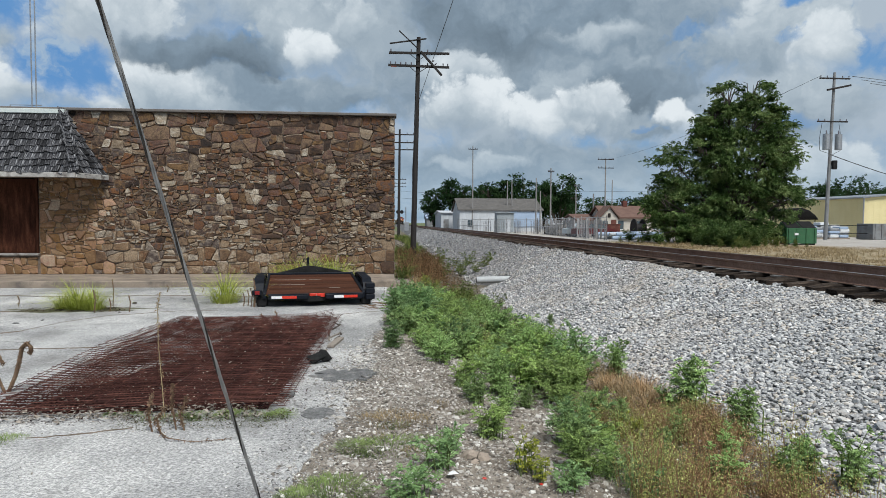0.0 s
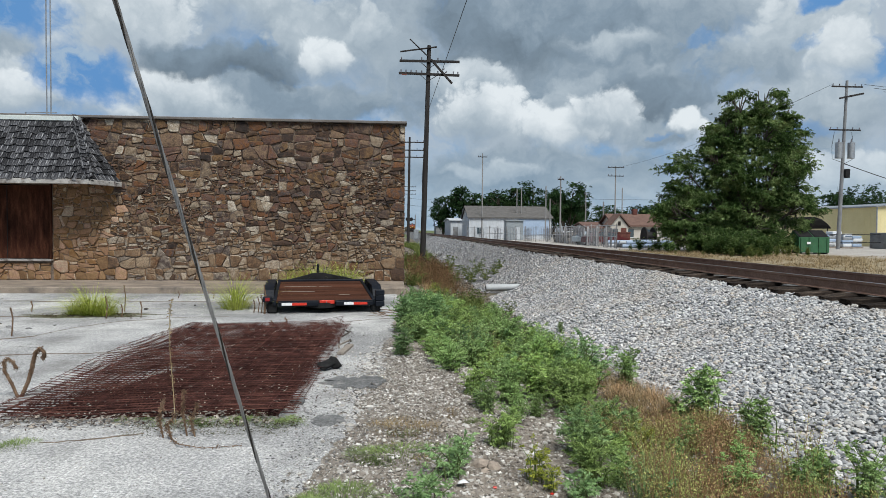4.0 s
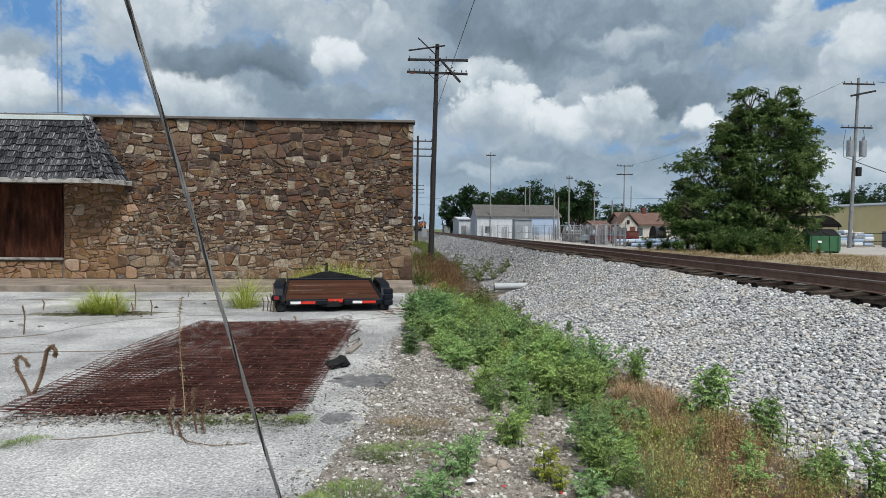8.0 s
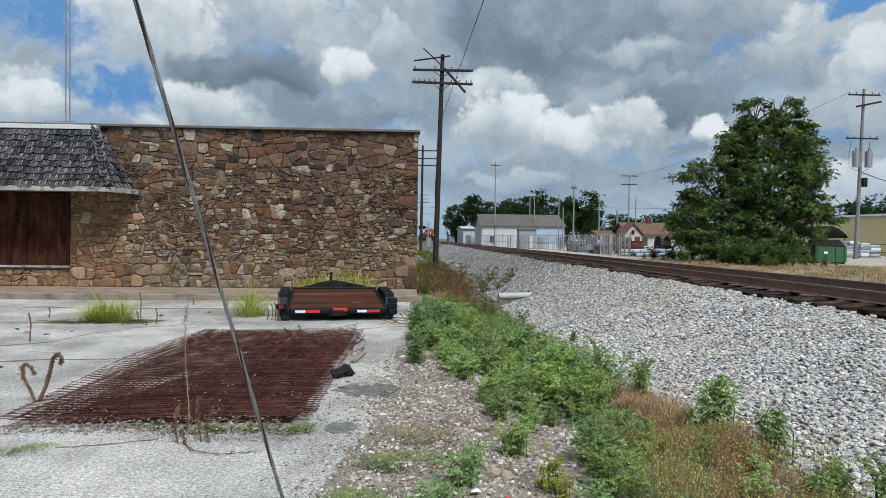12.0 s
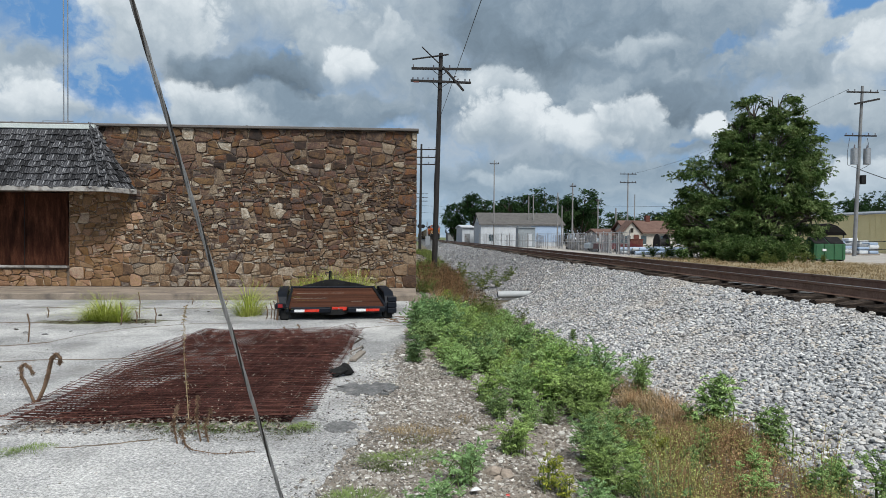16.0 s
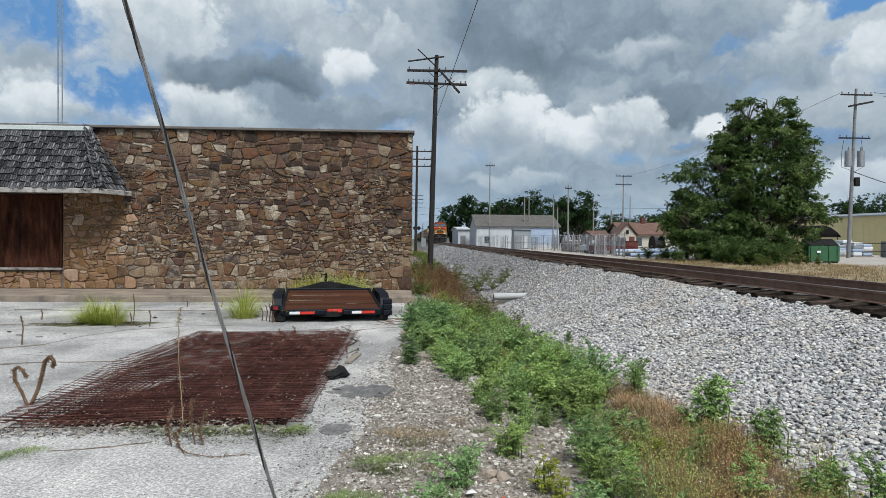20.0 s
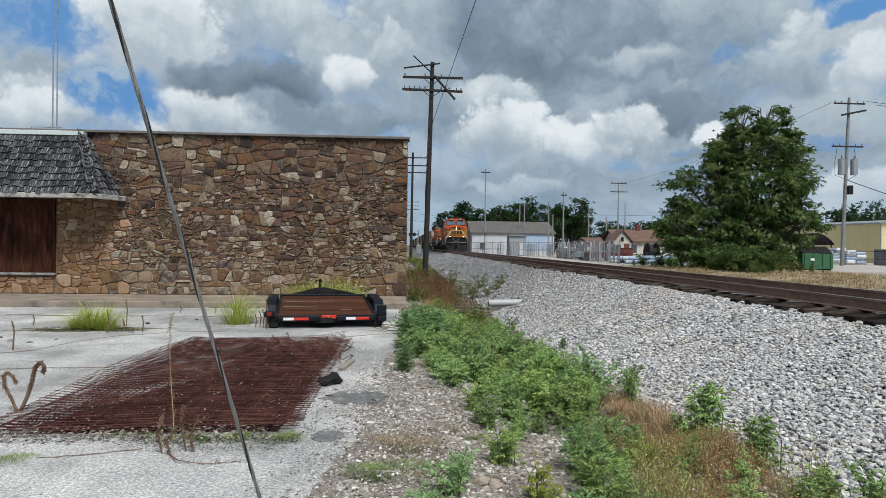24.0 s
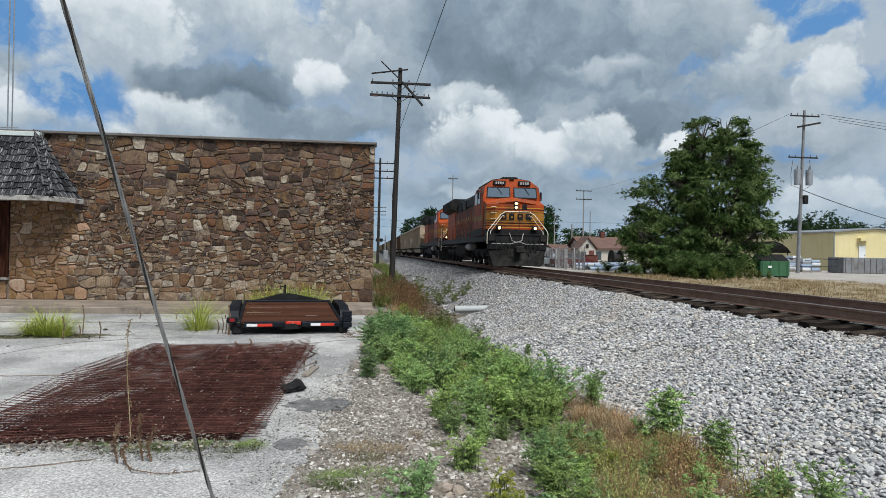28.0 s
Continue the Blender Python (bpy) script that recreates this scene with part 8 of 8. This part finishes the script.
            c = ((S[j] ** 2).sum() - (S[i] ** 2).sum() + R[i] ** 2 - R[j] ** 2) / 2
            poly = clip(poly, nx, nz, c)
            if len(poly) < 3:
                break
        if len(poly) >= 3:
            cells += split([(a * 1.75, b) for a, b in poly], r)
    return cells


def stone_shape(poly, y, r):
    """A stone proud of the wall, with chipped corners and a rough face."""
    n = len(poly)
    cx, cz = sum(p[0] for p in poly) / n, sum(p[1] for p in poly) / n
    pts = []
    for k in range(n):
        (ax, az), (bx, bz), (dx, dz) = poly[k - 1], poly[k], poly[(k + 1) % n]
        la, ld = math.hypot(ax - bx, az - bz), math.hypot(dx - bx, dz - bz)
        c = r.uniform(0.07, 0.20)
        if min(la, ld) > 0.05:
            pts += [(bx + (ax - bx) * c, bz + (az - bz) * c), (bx + (dx - bx) * c, bz + (dz - bz) * c)]
        else:
            pts.append((bx, bz))
    size = math.sqrt(max(1e-4, abs(sum(poly[k - 1][0] * poly[k][1] - poly[k][0] * poly[k - 1][1] for k in range(n)) / 2)))
    gap = r.uniform(0.002, 0.009)
    def inset(q, jit):
        out = []
        for x, z in pts:
            d = math.hypot(x - cx, z - cz) + 1e-6
            f = max(0.2, 1 - q / d)
            out.append((cx + (x - cx) * f + r.uniform(-jit, jit), cz + (z - cz) * f + r.uniform(-jit, jit)))
        return out
    k = len(pts)
    proud = r.uniform(0.004, 0.05)
    a, b, c = inset(gap, 0.004), inset(gap + 0.004, 0.004), inset(gap + 0.010 + 0.05 * size, 0.012)
    tx, tz = r.uniform(-0.05, 0.05), r.uniform(-0.05, 0.05)
    v = [(x, y + 0.075, z) for x, z in a] + [(x, y + 0.055 - proud * 0.55, z) for x, z in b]
    v += [(x, y + 0.055 - proud + tx * (x - cx) + tz * (z - cz) + r.uniform(-0.006, 0.006), z) for x, z in c]
    v.append((cx + r.uniform(-0.02, 0.02), y + 0.05 - proud - 0.01 * size, cz + r.uniform(-0.02, 0.02)))
    f = [(i, (i + 1) % k, (i + 1) % k + k, i + k) for i in range(k)] + [(i + k, (i + 1) % k + k, (i + 1) % k + 2 * k, i + 2 * k) for i in range(k)]
    f += [(i + 2 * k, (i + 1) % k + 2 * k, 3 * k) for i in range(k)]
    return v, f


r = random.Random(31)
rest, base, dry = Shape(), Shape(), Shape()
count = 0
cells = stone_cells(-9.42, WALL_X1, 0.152, WALL_TOP, 5) + stone_cells(-13.0, -9.46, 0.152, 0.62, 6)
for poly in cells:
    v, f = stone_shape(poly, WALL_Y, r)
    mx = sum(p[0] for p in poly) / len(poly)
    mz = sum(p[1] for p in poly) / len(poly) + 0.25 * math.sin(mx * 1.7) + r.uniform(-0.3, 0.3)
    if mx < -7.75 + r.uniform(-0.2, 0.2) and mz < 2.9:
        dry.add(v, f)
    elif mz + r.uniform(-0.45, 0.45) < 1.5:
        base.add(v, f)
    elif mx > -4.6 and count < 300:
        count += 1
        s = Shape()
        s.v, s.f = v, f
        part("stone", s, M["stone"], wall, smooth=25)
    else:
        rest.add(v, f)
tagged(part("base_stonework", base, M["stone_pale"], wall, "pale tan and cream field stones", smooth=25), kind="stuff")
tagged(part("sheltered_stonework", dry, M["stone_warmed"], wall, "smooth tan and pinkish field stones beside the window", smooth=25), kind="stuff")
tagged(part("stonework", rest, M["stone_rest"], wall, "brown and tan field stones", smooth=25), kind="stuff")

# ballast stones on the bank: dense near by, thinner far off
r = np.random.default_rng(21)


def bank(n, y0, y1, x0, x1, lo, hi, lift=0.0):
    x, y = r.uniform(x0, x1, n), r.uniform(y0, y1, n)
    keep = x > 2.62 + 0.22 * np.sin(y * 1.3) + 0.12 * np.sin(y * 3.7) + r.normal(size=n) * 0.12 + 0.25 * smooth(4.6, 3.4, y)
    on_track = (np.abs(x - TRACK) < 1.18) & (np.minimum((y + 4) % 0.5, 0.5 - (y + 4) % 0.5) < 0.13)
    keep &= ~on_track & ~((np.abs(y - 21.45) < 0.42) & (x < 4.0))
    x, y = x[keep], y[keep]
    z = ballast_z(x, y) + r.uniform(-0.01, 0.028, len(x)) + lift - np.where(x > 6.36, 0.03, 0.0)
    return np.c_[x, y, z], r.uniform(lo, hi, len(x)) * np.where(r.uniform(size=len(x)) < 0.12, 1.35, 1.0)


banks = [bank(*a) for a in ((46000, 3.0, 9.5, 2.4, 6.26, 0.024, 0.050), (33000, 9.5, 20, 2.5, 6.3, 0.033, 0.062), (14000, 20, 28, 2.6, 6.34, 0.040, 0.070), (17000, 28, 46, 2.6, 6.36, 0.050, 0.082), (9000, 46, 110, 2.7, 6.5, 0.09, 0.15))]
c, s = np.concatenate([q[0] for q in banks]), np.concatenate([q[1] for q in banks])
# from y 13 to 33 more and more stones take the darker granite
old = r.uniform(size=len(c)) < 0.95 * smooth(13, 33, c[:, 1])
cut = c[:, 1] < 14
for pick, shape, m, label in ((cut & ~old, lumps, "pebble", "loose pale grey crushed granite ballast stones"), (~cut & ~old, pebbles, "pebble", "loose grey crushed granite ballast stones"), (old, pebbles, "pebble_far", "darker ballast stones further along the bank")):
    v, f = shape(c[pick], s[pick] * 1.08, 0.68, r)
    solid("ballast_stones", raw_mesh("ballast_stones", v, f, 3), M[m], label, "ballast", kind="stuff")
for a in ((5000, 3.0, 22, 6.2, 9.2, 0.04, 0.07), (5000, 22, 50, 6.2, 9.2, 0.05, 0.1)):
    c, s = bank(*a)
    v, f = pebbles(c, s, 0.66, r)
    solid("ballast_stones", raw_mesh("ballast_stones", v, f, 3), M["pebble_dark"], "dark brown ballast stones between the ties", "ballast", kind="stuff")

bedob = bpy.data.objects["ballast_bed"]
c, s = bank(300, 3.4, 5.6, 2.9, 4.6, 0.046, 0.068, 0.012)
for k in range(len(c)):
    v, f = lumps(c[k:k + 1] * 0, s[k:k + 1], 0.7, r)
    o = part("ballast_stone", raw_mesh("ballast_stone", v, f, 3), M["pebble_one"], bedob)
    o.location = c[k]

# gravel and broken concrete between the lot and the weeds
gravel_m = mat("mixed_gravel", ((0.0, (0.08, 0.068, 0.058)), (0.3, (0.22, 0.196, 0.17)), (0.6, (0.37, 0.342, 0.305)), (0.85, (0.48, 0.46, 0.425)), (1.0, (0.74, 0.72, 0.68))), 20, 0.9, vary="island", spread=1, bump=0.3)


def scatter(n, x0, x1, y0, y1, lo, hi, name, label, thin=None, tone=None):
    x, y = r.uniform(x0, x1, n), r.uniform(y0, y1, n)
    if thin:
        keep = r.uniform(size=n) < thin(x, y)
        x, y = x[keep], y[keep]
    edge = np.array([lot_edge(q) for q in y])
    z = np.where(x < edge, 0.0, ground_z(x, y)) + 0.002
    size = lo + (hi - lo) * r.uniform(size=len(x)) ** 5
    v, f = (lumps if hi > 0.05 else pebbles)(np.c_[x, y, z], size, 0.65, r)
    solid(name, raw_mesh(name, v, f, 3), tone or gravel_m, label, "gravel", kind="stuff")


scatter(52000, -0.9, 1.6, 3.1, 8.5, 0.007, 0.042, "gravel", "loose pale gravel along the lot edge", lambda x, y: smooth(-0.75, -0.15, x + 0.12 * np.sin(y * 2.1)) * (0.35 + 0.65 * smooth(1.5, 0.4, x)))
scatter(1500, -0.12, 0.6, 8.5, 16, 0.012, 0.04, "gravel", "loose pale gravel along the lot edge")
scatter(7000, -3.6, -0.4, 3.0, 5.3, 0.006, 0.02, "grit", "fine grit on the concrete", lambda x, y: 0.15 + 0.35 * smooth(4.95, 5.25, y))
scatter(260, -0.4, 1.6, 3.2, 9.0, 0.03, 0.09, "broken_stone", "pale broken stones in the gravel", None, mat("pale_broken_stone", ((0.0, (0.30, 0.275, 0.24)), (1.0, (0.60, 0.58, 0.545))), 12, 0.9, vary="island", spread=1, bump=0.3))
scatter(6500, -1.3, 0.5, 3.1, 7.2, 0.005, 0.014, "dark_grit", "dark asphalt grit along the lot edge", lambda x, y: 0.75 * smooth(-0.95, -0.45, x + 0.2 * np.sin(y * 3.1)), mat("dark_asphalt_grit", ((0.0, (0.03, 0.03, 0.03)), (1.0, (0.13, 0.125, 0.12))), 12, 0.9, vary="island", spread=1, bump=0.3))
scatter(2600, -9, -0.3, 5.0, 16, 0.008, 0.03, "grit", "scattered grit on the concrete")
scatter(12000, 0.2, 2.9, 13.5, 70, 0.03, 0.10, "ditch_stones", "dark grey stones lying in the ditch", None, M["pebble_dark"])
scatter(9000, 0.8, 2.8, 3.2, 13.5, 0.012, 0.065, "ditch_stones", "small stones between the weeds")
scatter(30000, -1.1, 0.5, 3.1, 10.5, 0.006, 0.028, "edge_gravel", "grey broken asphalt and gravel over the lot's crumbled edge", lambda x, y: np.exp(-((x - (-0.50 + 0.30 * smooth(3.8, 8.0, y) + 0.20 * smooth(8.5, 11.5, y))) / (0.32 - 0.14 * smooth(6.5, 9.5, y))) ** 2), mat("edge_gravel_mix", ((0.0, (0.06, 0.058, 0.057)), (0.35, (0.18, 0.175, 0.168)), (0.7, (0.36, 0.35, 0.335)), (1.0, (0.64, 0.63, 0.60))), 20, 0.9, vary="island", spread=1, bump=0.3))

n = 4200
x, y = r.uniform(-0.3, 2.6, n), 3.2 + 6.0 * r.uniform(0, 1, n) ** 1.3
p = np.c_[x, y, ground_z(x, y) + r.uniform(0.008, 0.03, n)]
solid("straw_litter", leaf_mesh("straw_litter", p, r.normal(size=(n, 3)) * (1, 1, 0.12), r.uniform(0.03, 0.12, n), r.uniform(0.003, 0.008, n), 0.05, r), pale_litter, "pale dead stems and straw scattered over the gravel", "litter", kind="stuff")


def motions():
    """The train runs towards the camera at an even pace; the clouds drift to the right."""
    times = [0.0, 0.1, 0.2] + [float(t) for t in range(1, 28)] + [27.8, 27.9, 28.0]
    for ob, back in TRAIN:
        walk(ob, [(t, pose(TRACK, nose_y(t) + back, rail_z(nose_y(t) + back), -0.04)) for t in times])
    ticks = [k / 30 for k in range(841)]
    for ob, back in TRAIN[:2]:
        for truck in ob.children:
            for wheel in truck.children:
                if wheel.name.startswith("wheel"):
                    x, y, z = wheel.location
                    walk(wheel, [(t, pose(x, y, z, math.degrees((nose_y(0) - nose_y(t)) / 0.53) % 360)) for t in ticks])
    walk(sky_ring, [(t, pose(0, 0, 1.6, 0, 0, -2.3 * (t - 12.0) / 28.0)) for t in times])


motions()
